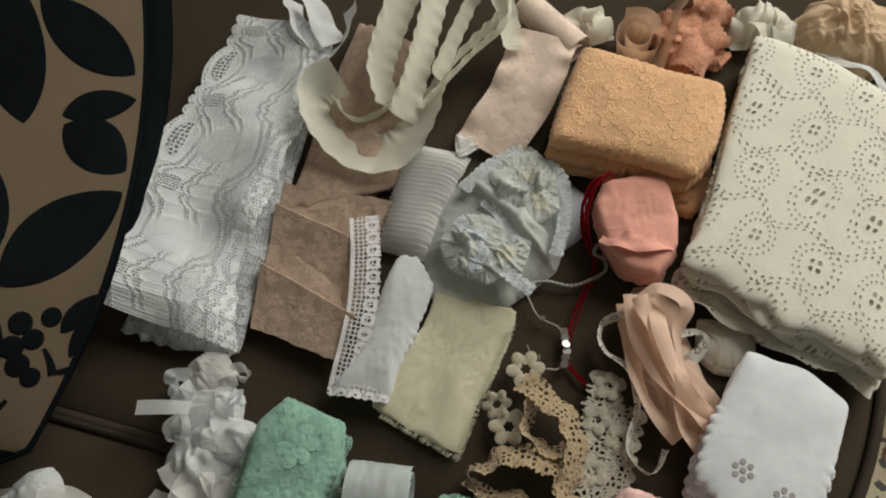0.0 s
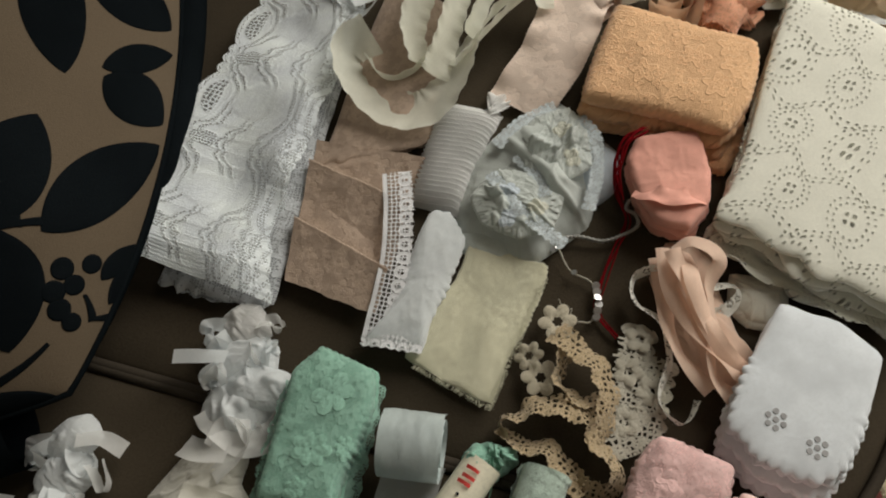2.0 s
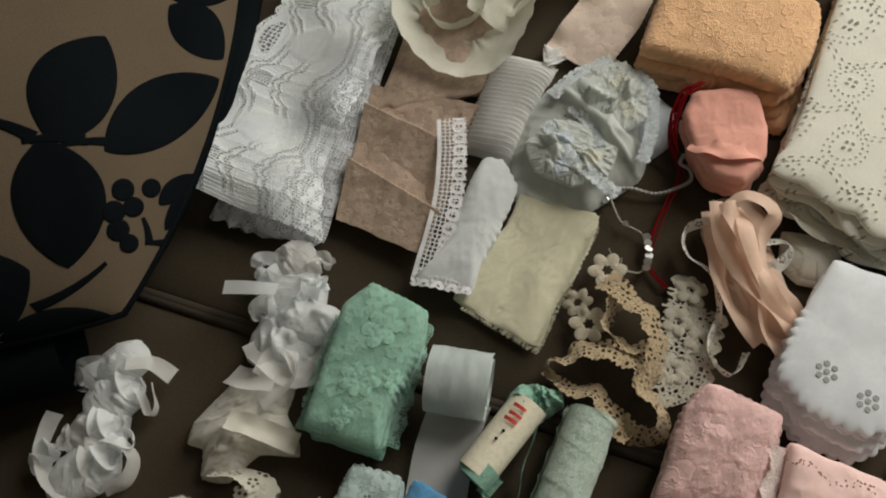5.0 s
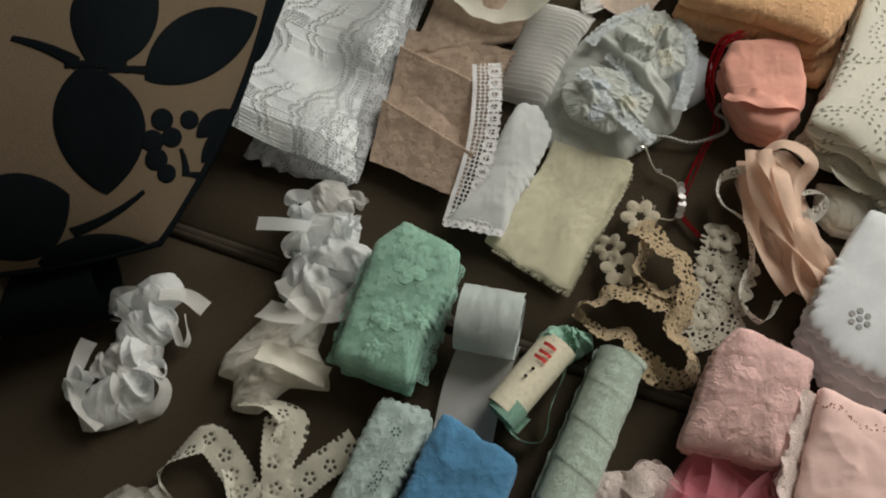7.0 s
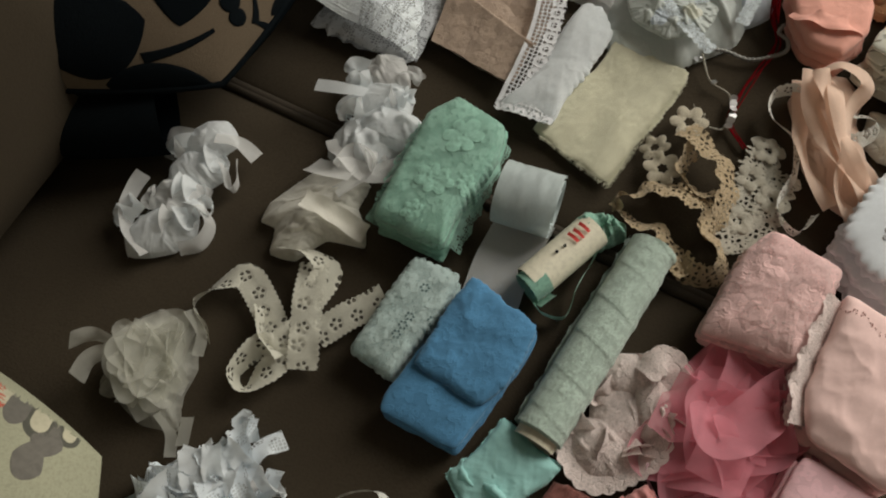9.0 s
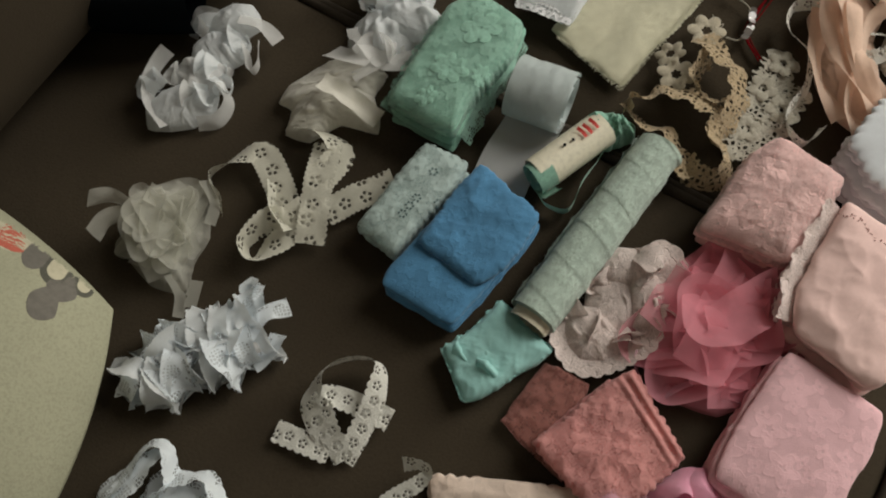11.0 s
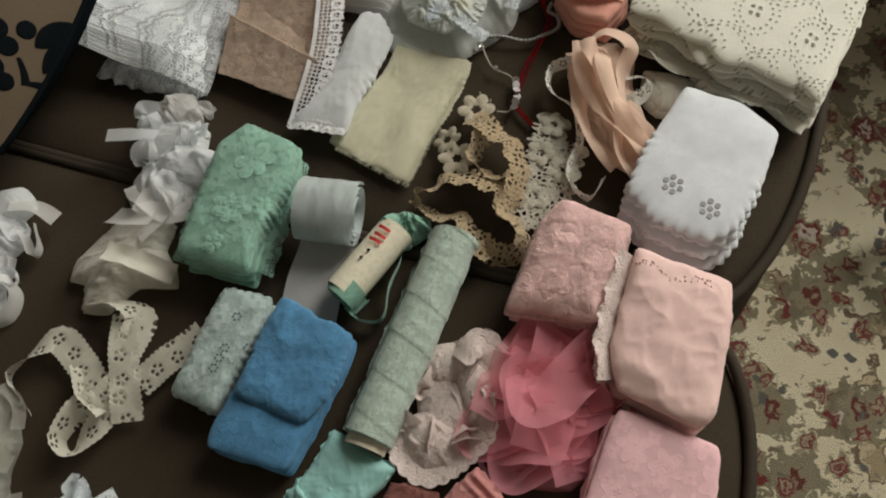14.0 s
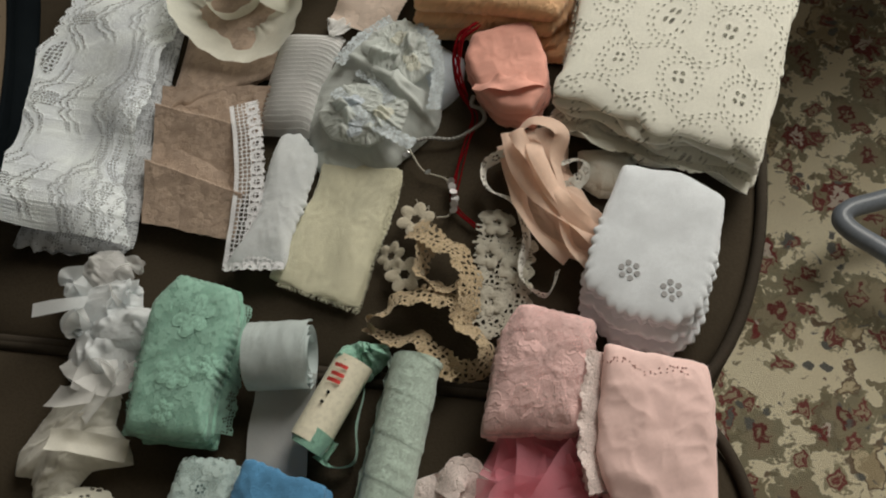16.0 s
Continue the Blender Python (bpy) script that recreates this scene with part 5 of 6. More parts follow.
part("cloth", fold_mesh([(50, 202), (60, 194), (70, 186), (82, 180), (77, 166), (71, 154), (60, 138), (51, 119), (33, 130), (15, 143), (26, 160), (42, 182)], 1.0, 1.6, seed=5, wrinkle=0.3, fold=26, dome=1.0, edge=(0.9, 2.6), sides=(-25, 60), wander=0.8, sharp=30.0, m=260, relief=lambda x, y: 0.8 * np.sin((x * 0.85 - y * 0.5) / 4.6 + 2 * vnoise(x / 30, y / 30, 3)) + 0.3 * (fbm(x / 2.2, y / 2.2, 3) - 0.5)), F_YELLOW, t)

GA = [(81, 173), (50, 116), (18, 138)]
fringe(t, GA[0], GA[1], 5, 4, F_YELLOW, 260, 2.6, 1)
fringe(t, GA[1], GA[2], 4, 5, F_YELLOW, 160, 2.0, 2)

t = thing("pleated_ribbon", 46, 232, "roll of white knife-pleated ribbon", "ribbon")


def pleats(X, Y, f, v, top):
    """Knife pleats lying across a strip that is folded over a soft roll."""
    saw = (v * 24 + 0.25 * np.sin(f * 5)) % 1
    return top * (1 - (2 * abs(f - 0.5)) ** 3.0).clip(0.05) ** 0.5 * (1 - (2 * abs(v - 0.5)) ** 8).clip(0.1) + 1.7 * saw**1.4 + 1.0


part("back_layer", band_mesh([(28, 222), (47, 271)], [(45, 214), (68, 263)], lambda X, Y, f, v: pleats(X, Y, f, v, 6), 200, 30, lambda s: 0.9 * ((s / 2.4) % 1), 0.8, 3), F_PLEAT, t)
part("front_layer", band_mesh([(21, 217), (31, 246), (42, 272)], [(43, 208), (56, 237), (69, 261)], lambda X, Y, f, v: pleats(X, Y, f, v, 9), 420, 40, lambda s: 2.0 * ((s / 2.45) % 1), 0.9, 5), F_PLEAT, t)
part("loose_end", ribbon_mesh([(62, 267, 6, 10), (66, 267, 7, 10), (69, 262, 6, 20)], 12, n=40, ruffle=1.4, pitch=2.9), F_PLEAT, t)

# bunched chiffon
t = crumple("chiffon_bundle", [(98, 266), (79, 259), (63, 250), (50, 234), (42, 214), (43, 199), (58, 192), (70, 183), (78, 182), (102, 197), (108, 212), (113, 235), (108, 251)], 27, F_CHIFFON, "pale blue and ivory embroidered chiffon, bunched up", seed=12, layers=1, ratio=(1.6, 1.25), angle=35, fold=24, n=64, core=0.45, smooth=3)
part("upper_fold", drape_mesh([(100, 255), (84, 252), (72, 240), (76, 226), (92, 216), (107, 222), (111, 238)], 18, (1.95, 1.4), -20, 31, fold=15, n=60, base=13, core=0.25, edge_z=-3.0, smooth=1), F_CHIFFON, t)
part("lower_fold", drape_mesh([(80, 222), (64, 226), (50, 214), (54, 199), (70, 190), (86, 194), (92, 208)], 17, (1.95, 1.4), 55, 37, fold=15, n=60, base=12, core=0.25, edge_z=-3.0, smooth=1), F_CHIFFON, t)
part("blue_corner", drape_mesh([(104, 255), (123, 233), (117, 214), (105, 207), (98, 222), (97, 243)], 17, (1.3, 1.1), 70, 4, fold=16, n=44), F_ICE, t)
part("fallen_end", drape_mesh([(56, 202), (47, 208), (40, 199), (46, 188), (62, 184), (72, 190)], 10, (1.3, 1.1), 20, 8, fold=12, n=36), F_CHIFFON, t)
tree = surface_of(t, "upper_fold")
low = surface_of(t, "lower_fold")
strips_of(t, F_EMB, 5, [[(x, y, max(over(tree, x, y) or 13, over(low, x, y) or 13) + 1.0, 0) for x, y in way] for way in ([(60, 224), (68, 207), (78, 195), (90, 184)], [(64, 238), (78, 250), (94, 256)], [(102, 200), (108, 216), (110, 236), (104, 248)], [(73, 232), (80, 222), (84, 208)])], ruffle=0.5, scallop=0.9, scallop_pitch=3.4, seed=5)
for k, q in enumerate([(95, 241), (68, 213), (98, 226), (66, 199), (80, 203)]):
    sewn_flower(t, low if q[1] < 215 else tree, q[0], q[1], 4.4, F_ICE if k % 2 else F_IVORY, 4, k * 0.7)

# ivory organza loops
t = thing("organza_ribbon", 45, 290, "ivory organza ribbon in loose standing loops", "ribbon")
def organza(way, width, seed, edge=0.55, curl=2.6):
    part("loop", ribbon_mesh(way, width, n=180, m=15, ruffle=edge, pitch=9, curl=curl, seed=seed, scallop=0.4, scallop_pitch=2.3), F_IVORY, t)


organza([(8, 307, 19, 62), (-5, 300, 17, 66), (-1, 284, 14, 40), (15, 268, 11, 12), (32, 265, 12, 12), (46, 278, 16, 35), (62, 305, 20, 62), (88, 328, 22, 70)], 24, 61)
organza([(47, 284, 20, 60), (73, 309, 22, 66), (92, 325, 24, 74), (93, 344, 24, 80), (82, 346, 24, 80), (71, 328, 22, 76), (57, 300, 20, 70)], 13, 62, 0.4)
organza([(50, 361, 28, 55), (36, 327, 26, 58), (29, 305, 22, 58), (32, 288, 18, 50)], 19, 63)
organza([(65, 361, 28, 60), (54, 322, 26, 62), (45, 295, 22, 62), (38, 279, 18, 52)], 18, 64)
organza([(92, 346, 24, 10), (95, 326, 22, 30), (95, 312, 19, 40)], 12, 65, 0.4)
organza([(6, 300, 12, 60), (14, 288, 9, 60), (26, 290, 10, 60), (36, 300, 14, 60)], 14, 66, 0.4)

# beige strip with a rolled end
t = thing("lace_trim", 95, 300, "blush beige lace strip with one end rolled up", "lace")
part("strip", ribbon_mesh([(113, 322, 14, 0), (101, 296, 12, 0), (90, 280, 9, 0), (76, 263, 5, 0)], 33, n=110, m=20, ruffle=1.3, scallop=0.5, scallop_pitch=2.4), F_BLUSH_STRIP, t)
part("rolled_end", roll_mesh(*[(105, 347), (128, 314)], 10, r0=3, turns=4, seed=4, squash=0.8), F_BLUSH_STRIP, t)

t = stack("lace_bundle", [(129, 304), (150, 294), (170, 283), (190, 274), (187, 258), (179, 240), (166, 227), (146, 236), (126, 245), (106, 253), (112, 270), (119, 286)], 25, F_PEACH, "apricot floral lace folded into a thick bundle", layers=3, seed=16, wrinkle=0.8, fold=22, dome=1.5, lean=(-1, -5), edge=(1.0, 4.0), lower_wander=2.4, uv_angle=-27)
part("turned_corner", drape_mesh([(166, 236), (182, 245), (181, 232), (168, 217), (158, 222)], 14, (1.3, 1.2), 30, 3, fold=12, n=36), F_PEACH, t)

SALMON = [(129, 233), (143, 234), (156, 232), (158, 213), (155, 198), (144, 185), (131, 189), (124, 203), (122, 222)]
t = stack("fabric_bundle", SALMON, 18, F_PINK_SM, "salmon pink embroidered cotton wound small", layers=3, category="fabric", seed=17, wrinkle=0.8, fold=13, dome=1.0, lower_wander=2.0)
part("drape", drape_mesh(SALMON, 9, (1.5, 1.3), 70, 17, fold=15, n=40, base=15, core=0.1, power=0.25), F_PINK_SM, t)
part("turned_end", ribbon_mesh([(124, 206, 17, 20), (133, 200, 22, 10), (143, 198, 22, 10), (152, 199, 17, 20)], 9, n=60, ruffle=1.0, pitch=20), F_PINK_SM, t)
tree = surface_of(t, "drape")
for k, q in enumerate([(146, 224), (144, 215), (149, 217)]):
    sewn_flower(t, tree, q[0], q[1], 3.4, F_PINKB, 5, k, 0.7)

# big eyelet stack
EYE = [(212, 300), (204, 285), (193, 264), (181, 236), (170, 212), (157, 188), (172, 176), (182, 163), (198, 152), (212, 144), (227, 133), (240, 154), (256, 180), (272, 207), (285, 236), (262, 260), (238, 284)]
t = stack("eyelet_fabric", EYE, 24, F_EYELET, "ivory eyelet cotton folded in a thick stack with wavy edge", layers=6, seed=18, wrinkle=0.5, fold=46, jitter=1.6, dome=0.6, edge=(5.5, 38.0), sides=(236, 42), lean=(-2, -5), lower_wander=3.0, wander=0.6, uv_angle=-38, sharp=16.0, m=260)
EG = [(156, 186), (211, 299)]
for q in range(3):
    fringe(t, EG[0], EG[1], 7 + 7 * q, 7 + 7 * q, F_EYELET, 300, 3.0, 5 + q)
part("wavy_hem", ribbon_mesh([(156, 182, 8, 20), (170, 168, 11, 25), (189, 155, 8, 20), (205, 143, 11, 30), (224, 129, 8, 30)], 12, n=120, ruffle=2.0, pitch=30), F_EYELET, t)

# peach ribbon in long loops
t = thing("ribbon_bundle", 142, 143, "peach pink ribbon folded in long loops", "ribbon")
part("folded_core", drape_mesh([(136, 186), (150, 185), (157, 174), (155, 160), (159, 140), (167, 121), (151, 114), (139, 122), (132, 136), (129, 155), (126, 170)], 18, (1.0, 1.7), -64, 19, fold=11, n=64, core=0.5), F_PRIB, t)
rng = np.random.default_rng(5)
strips_of(t, F_PRIB, 7.5, [[(x + rng.uniform(-3, 3), y + rng.uniform(-3, 3), max(z + rng.uniform(-3, 3), 2), a * 0.5 + rng.uniform(-35, 35)) for x, y, z, a in p] for p in [
    [(130, 176, 14, 60), (134, 160, 16, 40), (139, 140, 16, 30), (149, 122, 12, 30), (160, 114, 8, 20)],
    [(134, 176, 18, 50), (137, 153, 20, 30), (144, 134, 18, 20), (158, 118, 10, 20)],
    [(133, 177, 18, 70), (144, 175, 22, 80), (151, 168, 20, 80), (150, 153, 16, 60), (151, 131, 12, 40), (161, 117, 8, 20)],
    [(141, 177, 10, 30), (142, 157, 22, 40), (142, 139, 18, 40), (144, 118, 10, 40), (147, 110, 6, 30)],
    [(128, 174, 8, 30), (129, 153, 10, 30), (133, 133, 10, 30), (139, 116, 6, 20)],
    [(145, 173, 6, 10), (148, 146, 8, 10), (156, 123, 5, 10), (164, 117, 4, 0)],
]], ruffle=0.6, pitch=30, curl=-0.8, seed=8)
strips_of(t, F_LOOP, 6.5, [[(130, 170, 10, 70), (118, 168, 9, 75), (118, 156, 8, 60), (128, 144, 8, 50), (127, 130, 7, 60), (121, 112, 6, 75), (128, 103, 5, 85), (136, 112, 6, 70)], [(147, 161, 9, 40), (160, 159, 8, 50), (160, 153, 7, 50), (148, 146, 8, 30)]], ruffle=0.6, scallop=0.7, scallop_pitch=3, both=False, seed=9)

t = crumple("lace_scrap", [(161, 168), (172, 166), (184, 160), (182, 148), (176, 140), (163, 143), (157, 152)], 13, F_CREAM, "small crumpled cream scrap with torn edge", seed=20, ratio=(1.5, 1.3), fold=10, n=44)

# white eyelet corner
t = stack("eyelet_fabric", [(174, 147), (185, 141), (195, 137), (204, 127), (208, 120), (201, 106), (191, 88), (183, 78), (172, 74), (160, 79), (151, 85), (147, 93), (143, 99), (147, 109), (154, 121), (164, 134)], 19, F_EYELET_W, "white cotton with eyelet corner and scalloped layers", layers=6, seed=21, wrinkle=0.4, fold=30, jitter=1.4, dome=1.0, edge=(1.5, 5.5), sides=(235, 100), lean=(-4.5, -9.0), lower_wander=1.4, wander=0.5, sharp=12.0, m=240)
# grey discs on the top fold carry the shade inside the eyelets as colour
M_HOLE = solid("hole_shade", (0.36, 0.36, 0.37), 0.9)
top_fold = [o for o in t.children if o.name.startswith("fold")][-1]
top_tree = BVHTree.FromPolygons([v.co for v in top_fold.data.vertices], [p.vertices for p in top_fold.data.polygons])
for c in [(161, 99), (174, 87)]:
    for k in range(7):
        a = k * math.pi / 3 + 0.3
        x, y = c[0] + 3.3 * math.cos(a) * (k < 6), c[1] + 3.3 * math.sin(a) * (k < 6)
        spot = top_tree.ray_cast(Vector((x / 1000, y / 1000, 1.0)), Vector((0, 0, -1)))[0]
        if spot:
            part("eyelet_hole", disc_mesh((x, y, (spot.z - SEAT) * 1000 + 0.1), 1.25, thick=0.3), M_HOLE, t)

# sequins, braid and red thread
M_SEQ = solid("silver_sequin", (0.9, 0.9, 0.92), 0.32, 1.0, 300, 0.05, 0.05, 0.5)
t = thing("sequin_string", 100, 165, "string of silver sequins on grey thread", "trim")
part("thread", thread_mesh([(87, 189, 5, 0), (90, 179, 3, 0), (93, 175, 2, 0), (100, 170, 2, 0), (102, 162, 2, 0), (98, 152, 2, 0), (92, 152, 2, 0)], 0.45), F_DAISY_W, t)
for k, q in enumerate([(87, 189), (85, 187), (93, 175), (102, 168), (102, 165), (102, 162), (102, 159), (101, 156), (100, 153)]):
    part("sequin", disc_mesh((q[0], q[1], 2.5 + (k % 3) * 0.5), 1.9 if k > 2 else 1.4, (0.35 * math.sin(k * 2.1), 0.35 * math.cos(k * 1.3))), M_SEQ, t)
t = thing("silver_braid", 112, 196, "thin silver grey braid in a curve", "trim")
part("braid", thread_mesh([(88, 191, 6, 0), (97, 192, 4, 0), (108, 189, 3, 0), (118, 191, 4, 0), (124, 194, 5, 0), (124, 199, 6, 0), (120, 202, 7, 0), (122, 206, 8, 0)], 0.9, 120, 8, 0.3), solid("silver_braid", (0.4, 0.4, 0.38), 0.5, 0.4), t)
t = thing("red_thread", 112, 185, "tangle of dark red thread", "thread")
for k in range(4):
    part("strand", thread_mesh([(x + 1.2 * math.sin(k * 2 + i), y + 1.2 * math.cos(k * 3 + i), z, 0) for i, (x, y, z, _) in enumerate([(130, 231, 25, 0), (121, 227, 22, 0), (117, 218, 16, 0), (117, 208, 9, 0), (120, 197, 5, 0), (113, 184, 3, 0), (106, 171, 2, 0), (101, 156, 1, 0), (108, 143, 1, 0)])], 0.33), F_RED, t)
for k in range(7):
    part("twisted_strand", thread_mesh([(x + 1.5 * math.sin(k * 1.7 + i * 1.3), y + 1.5 * math.cos(k * 2.3 + i * 1.3), z, 0) for i, (x, y, z) in enumerate([(131, 232, 25), (124, 229, 24), (119, 223, 20), (117, 215, 15), (118, 207, 9)])], 0.4), F_RED, t)
t = thing("loose_thread", 92, 160, "fine pale grey loose thread", "thread")
part("strand", thread_mesh([(85, 164, 1, 0), (87, 157, 2, 0), (90, 158, 3, 0), (87, 150, 2, 0), (91, 146, 1, 0)], 0.18), F_DAISY_W, t)

# crochet trims
t = thing("crochet_trim", 82, 145, "cream crochet daisy trim", "lace")
for k, q in enumerate([(83, 152), (73, 128)]):
    part("daisy", flower_mesh(q[0], q[1], 5.0 - k, 8.6, 6, 0.28, k * 0.5), F_DAISY, t)
part("daisy", flower_mesh(*[(69, 138)][0], 4.0, 6.5, 6, 0.3, 0.2, 0.5), F_DAISY, t)
t = thing("crochet_lace", 82, 115, "tan crochet lace band in tangled loops", "lace")
strips_of(t, F_TAN, 11.5, [
    [(81, 147, 8, 10), (89, 138, 10, 30), (98, 127, 11, 40), (99, 112, 11, 45), (93, 97, 10, 50), (100, 86, 8, 60), (92, 78, 6, 60), (82, 84, 6, 50)],
    [(54, 104, 6, 75), (55, 110, 8, 75), (63, 112, 9, 55), (71, 115, 11, 40), (84, 112, 12, 30), (92, 106, 11, 40), (92, 94, 9, 55)],
    [(54, 108, 5, 65), (60, 101, 5, 55), (73, 97, 7, 45), (80, 87, 6, 40), (86, 79, 5, 30)],
    [(86, 137, 7, 60), (80, 127, 7, 70), (86, 117, 8, 60), (96, 115, 9, 50)],
], ruffle=1.2, pitch=14, scallop=1.0, scallop_pitch=3.0, seed=11)
t = thing("crochet_trim", 115, 128, "ivory crochet flower trim", "lace")
F_GUIPURE = fabric("ivory_guipure_band", (0.62, 0.59, 0.5), "floral", motif=0.0075, net=0.0024, open_=1.0, relief=0.7)
strips_of(t, F_GUIPURE, 12, [[(119, 147, 3, 5), (112, 131, 4, 10), (109, 116, 4, 5), (103, 103, 5, 10), (106, 92, 3, 0)], [(125, 132, 3, 0), (120, 121, 4, 0), (116, 109, 4, 10), (112, 97, 3, 5)]], scallop=2.4, scallop_pitch=6.5, ruffle=0.8, seed=31)
for k, q in enumerate([(117, 141), (110, 127), (118, 118), (105, 106)]):
    part("flower", flower_mesh(q[0], q[1], 4.6 + 0.4 * (k % 2), 6.5, 5, 0.3, k * 0.7), F_DAISY_W, t)

# white gathered bows
def clumped(name, label, clumps, mats, seed, h=20):
    """Ribbon gathered into a few tight clumps side by side."""
    xs, ys = [c[0] for c in clumps], [c[1] for c in clumps]
    t = thing(name, sum(xs) / len(xs), sum(ys) / len(ys), label, "lace" if "lace" in name else "ribbon")
    rng = np.random.default_rng(seed)
    for k, (x, y, r, q, a) in enumerate(clumps):
        ca, sa = math.cos(math.radians(a)), math.sin(math.radians(a))
        ring = [(r * m * math.cos(b), q * m * math.sin(b)) for b, m in ((j * 0.7, rng.uniform(0.82, 1.14)) for j in range(9))]
        part("clump", drape_mesh([(x + u * ca - v * sa, y + u * sa + v * ca) for u, v in ring], h * rng.uniform(0.85, 1.1), (rng.uniform(1.6, 1.9), rng.uniform(1.25, 1.5)), a + rng.uniform(-40, 40), seed + k, fold=11, n=60, steps=200, base=1.0 * k, core=0.5, smooth=3), mats[k % len(mats)], t)
        for j in range(3):
            b = rng.uniform(0, 6.28)
            ex, ey = x + r * 0.75 * math.cos(b), y + q * 0.75 * math.sin(b)
            ux, uy, z = math.cos(b) * 7, math.sin(b) * 7, h * 0.5
            part("loop", ribbon_mesh([(ex - ux * 0.4, ey - uy * 0.4, z, 40), (ex + ux * 0.5, ey + uy * 0.5, z + 2, 60), (ex + ux, ey + uy, z * 0.6, 70), (ex + ux * 0.7 - uy * 0.6, ey + uy * 0.7 + ux * 0.6, z * 0.4, 70), (ex - uy * 0.4, ey + ux * 0.4, z * 0.6, 50)], 7, n=50, m=8, ruffle=0.5, curl=0.8, seed=seed + j), mats[(k + j) % len(mats)], t)
    return t


t = clumped("ribbon_bow", "white gathered ribbon bow with a loose tab", [(-58, 128, 19, 15, 10), (-56, 147, 15, 15, 60), (-57, 162, 13, 12, 20), (-48, 134, 11, 16, 80)], [F_WHITE, F_WHITE, F_WHITE_SHEER], 22)
part("tab", ribbon_mesh([(-87, 150, 11, 0), (-77, 149, 12, 0), (-62, 147, 13, 20)], 6.5, n=30), F_WHITE, t)
strips_of(t, F_WHITE_SHEER, 16, [[(-71, 127, 5, 20), (-62, 115, 8, 30), (-47, 110, 8, 20), (-36, 120, 8, 20)]], ruffle=1.6, seed=2)
t = clumped("ribbon_bow", "white gathered ribbon bow with lace edge", [(-144, 72, 17, 14, 30), (-140, 88, 15, 13, 60), (-135, 103, 15, 12, 20), (-131, 118, 14, 11, 30)], [F_WHITE, F_WHITE_SHEER, F_WHITE], 23)
strips_of(t, F_WHITE_SHEER, 8, [[(-126, 116, 14, 30), (-116, 116, 10, 30), (-107, 111, 7, 20)], [(-122, 106, 8, 80), (-117, 95, 5, 80), (-114, 98, 6, 80), (-115, 108, 9, 70)], [(-126, 84, 10, 70), (-121, 76, 6, 70), (-124, 67, 4, 60), (-132, 64, 5, 60)], [(-156, 96, 10, 60), (-161, 84, 8, 70), (-156, 68, 8, 60), (-145, 60, 6, 40)]], ruffle=0.6, seed=3)

t = thing("ribbon_roll", -72, 88, "cream cotton ribbon twisted into a knot", "ribbon")
part("knot", drape_mesh([(-80, 110), (-63, 112), (-54, 106), (-57, 94), (-52, 85), (-51, 76), (-68, 77), (-80, 66), (-92, 68), (-93, 80), (-100, 83), (-98, 92), (-87, 104)], 19, (1.15, 1.9), 20, 5, fold=10, n=72, core=0.5), F_CREAM, t)
part("loose_tail", ribbon_mesh([(-78, 90, 17, 10), (-66, 86, 15, 5), (-56, 82, 10, 0), (-50, 80, 8, 0)], 9, n=60, m=10, ruffle=0.8, pitch=16, curl=2.2), F_CREAM, t)
strips_of(t, F_WHITE_SHEER, 11, [[(-82, 112, 6, 20), (-72, 107, 11, 20), (-60, 106, 13, 30)], [(-66, 96, 12, 30), (-56, 104, 12, 40), (-53, 112, 10, 60), (-62, 117, 9, 50), (-66, 108, 10, 30)]], ruffle=0.8, pitch=26, curl=1.0, seed=5)

# mint lace bundle
MINT = [(-31, 136), (-19, 145), (-8, 140), (3, 133), (2, 119), (-4, 104), (-11, 90), (-15, 75), (-30, 79), (-45, 85), (-42, 99), (-37, 115)]
t = stack("lace_bundle", MINT, 19, F_MINT, "mint green floral lace wound flat", layers=6, seed=25, wrinkle=0.4, fold=14, dome=1.5, lower_wander=1.3, jitter=1.2, uv_angle=-70, edge=(0.3, 3.0))
part("lace_overlay", fold_mesh(MINT, 8.0, 13.5, seed=66, wrinkle=0.6, fold=13, dome=1.7, edge=(0.8, 3.2), wander=1.3, grow=0.8, uv_angle=-70), N_MINT, t)
strips_of(t, N_MINT, 9, [[(-33, 134, 8, 60), (-42, 108, 8, 60), (-48, 86, 5, 50)], [(4, 130, 10, 60), (-3, 104, 9, 60), (-12, 78, 6, 60)]], ruffle=0.9, pitch=10, scallop=0.6, scallop_pitch=3, seed=44)
F_MINT_SEWN = fabric("raised_mint_embroidery", (0.4, 0.7, 0.57), relief=0.8, thin=0.15)
tree = surface_of(t, "lace_overlay")
for k, q in enumerate([(-13, 124), (-22, 102), (-8, 101), (-29, 87)]):
    sewn_flower(t, tree, q[0], q[1], (9, 8, 5, 5)[k], F_MINT_SEWN, 6 + k % 3, k * 0.7)
# grosgrain spool
t = thing("ribbon_spool", 18, 96, "roll of pale blue grosgrain ribbon with loose sheer end", "ribbon")
part("coil", roll_mesh(*[(5, 104), (30, 99)], 14.5, r0=7, turns=3.5, seed=3, lump=0.5), F_SPOOL, t)
part("loose_end", ribbon_mesh([(19, 98, 8, 0), (15, 90, 2.5, 0), (10, 76, 1.5, 0), (6, 57, 1, 0)], 25, n=60, m=14, ruffle=0.4), F_SPOOL_SHEER, t, "sheer white gauze tape")

# paper tube with green lace
t = thing("lace_tube", 32, 78, "cream paper tube wound with green lace", "ribbon")
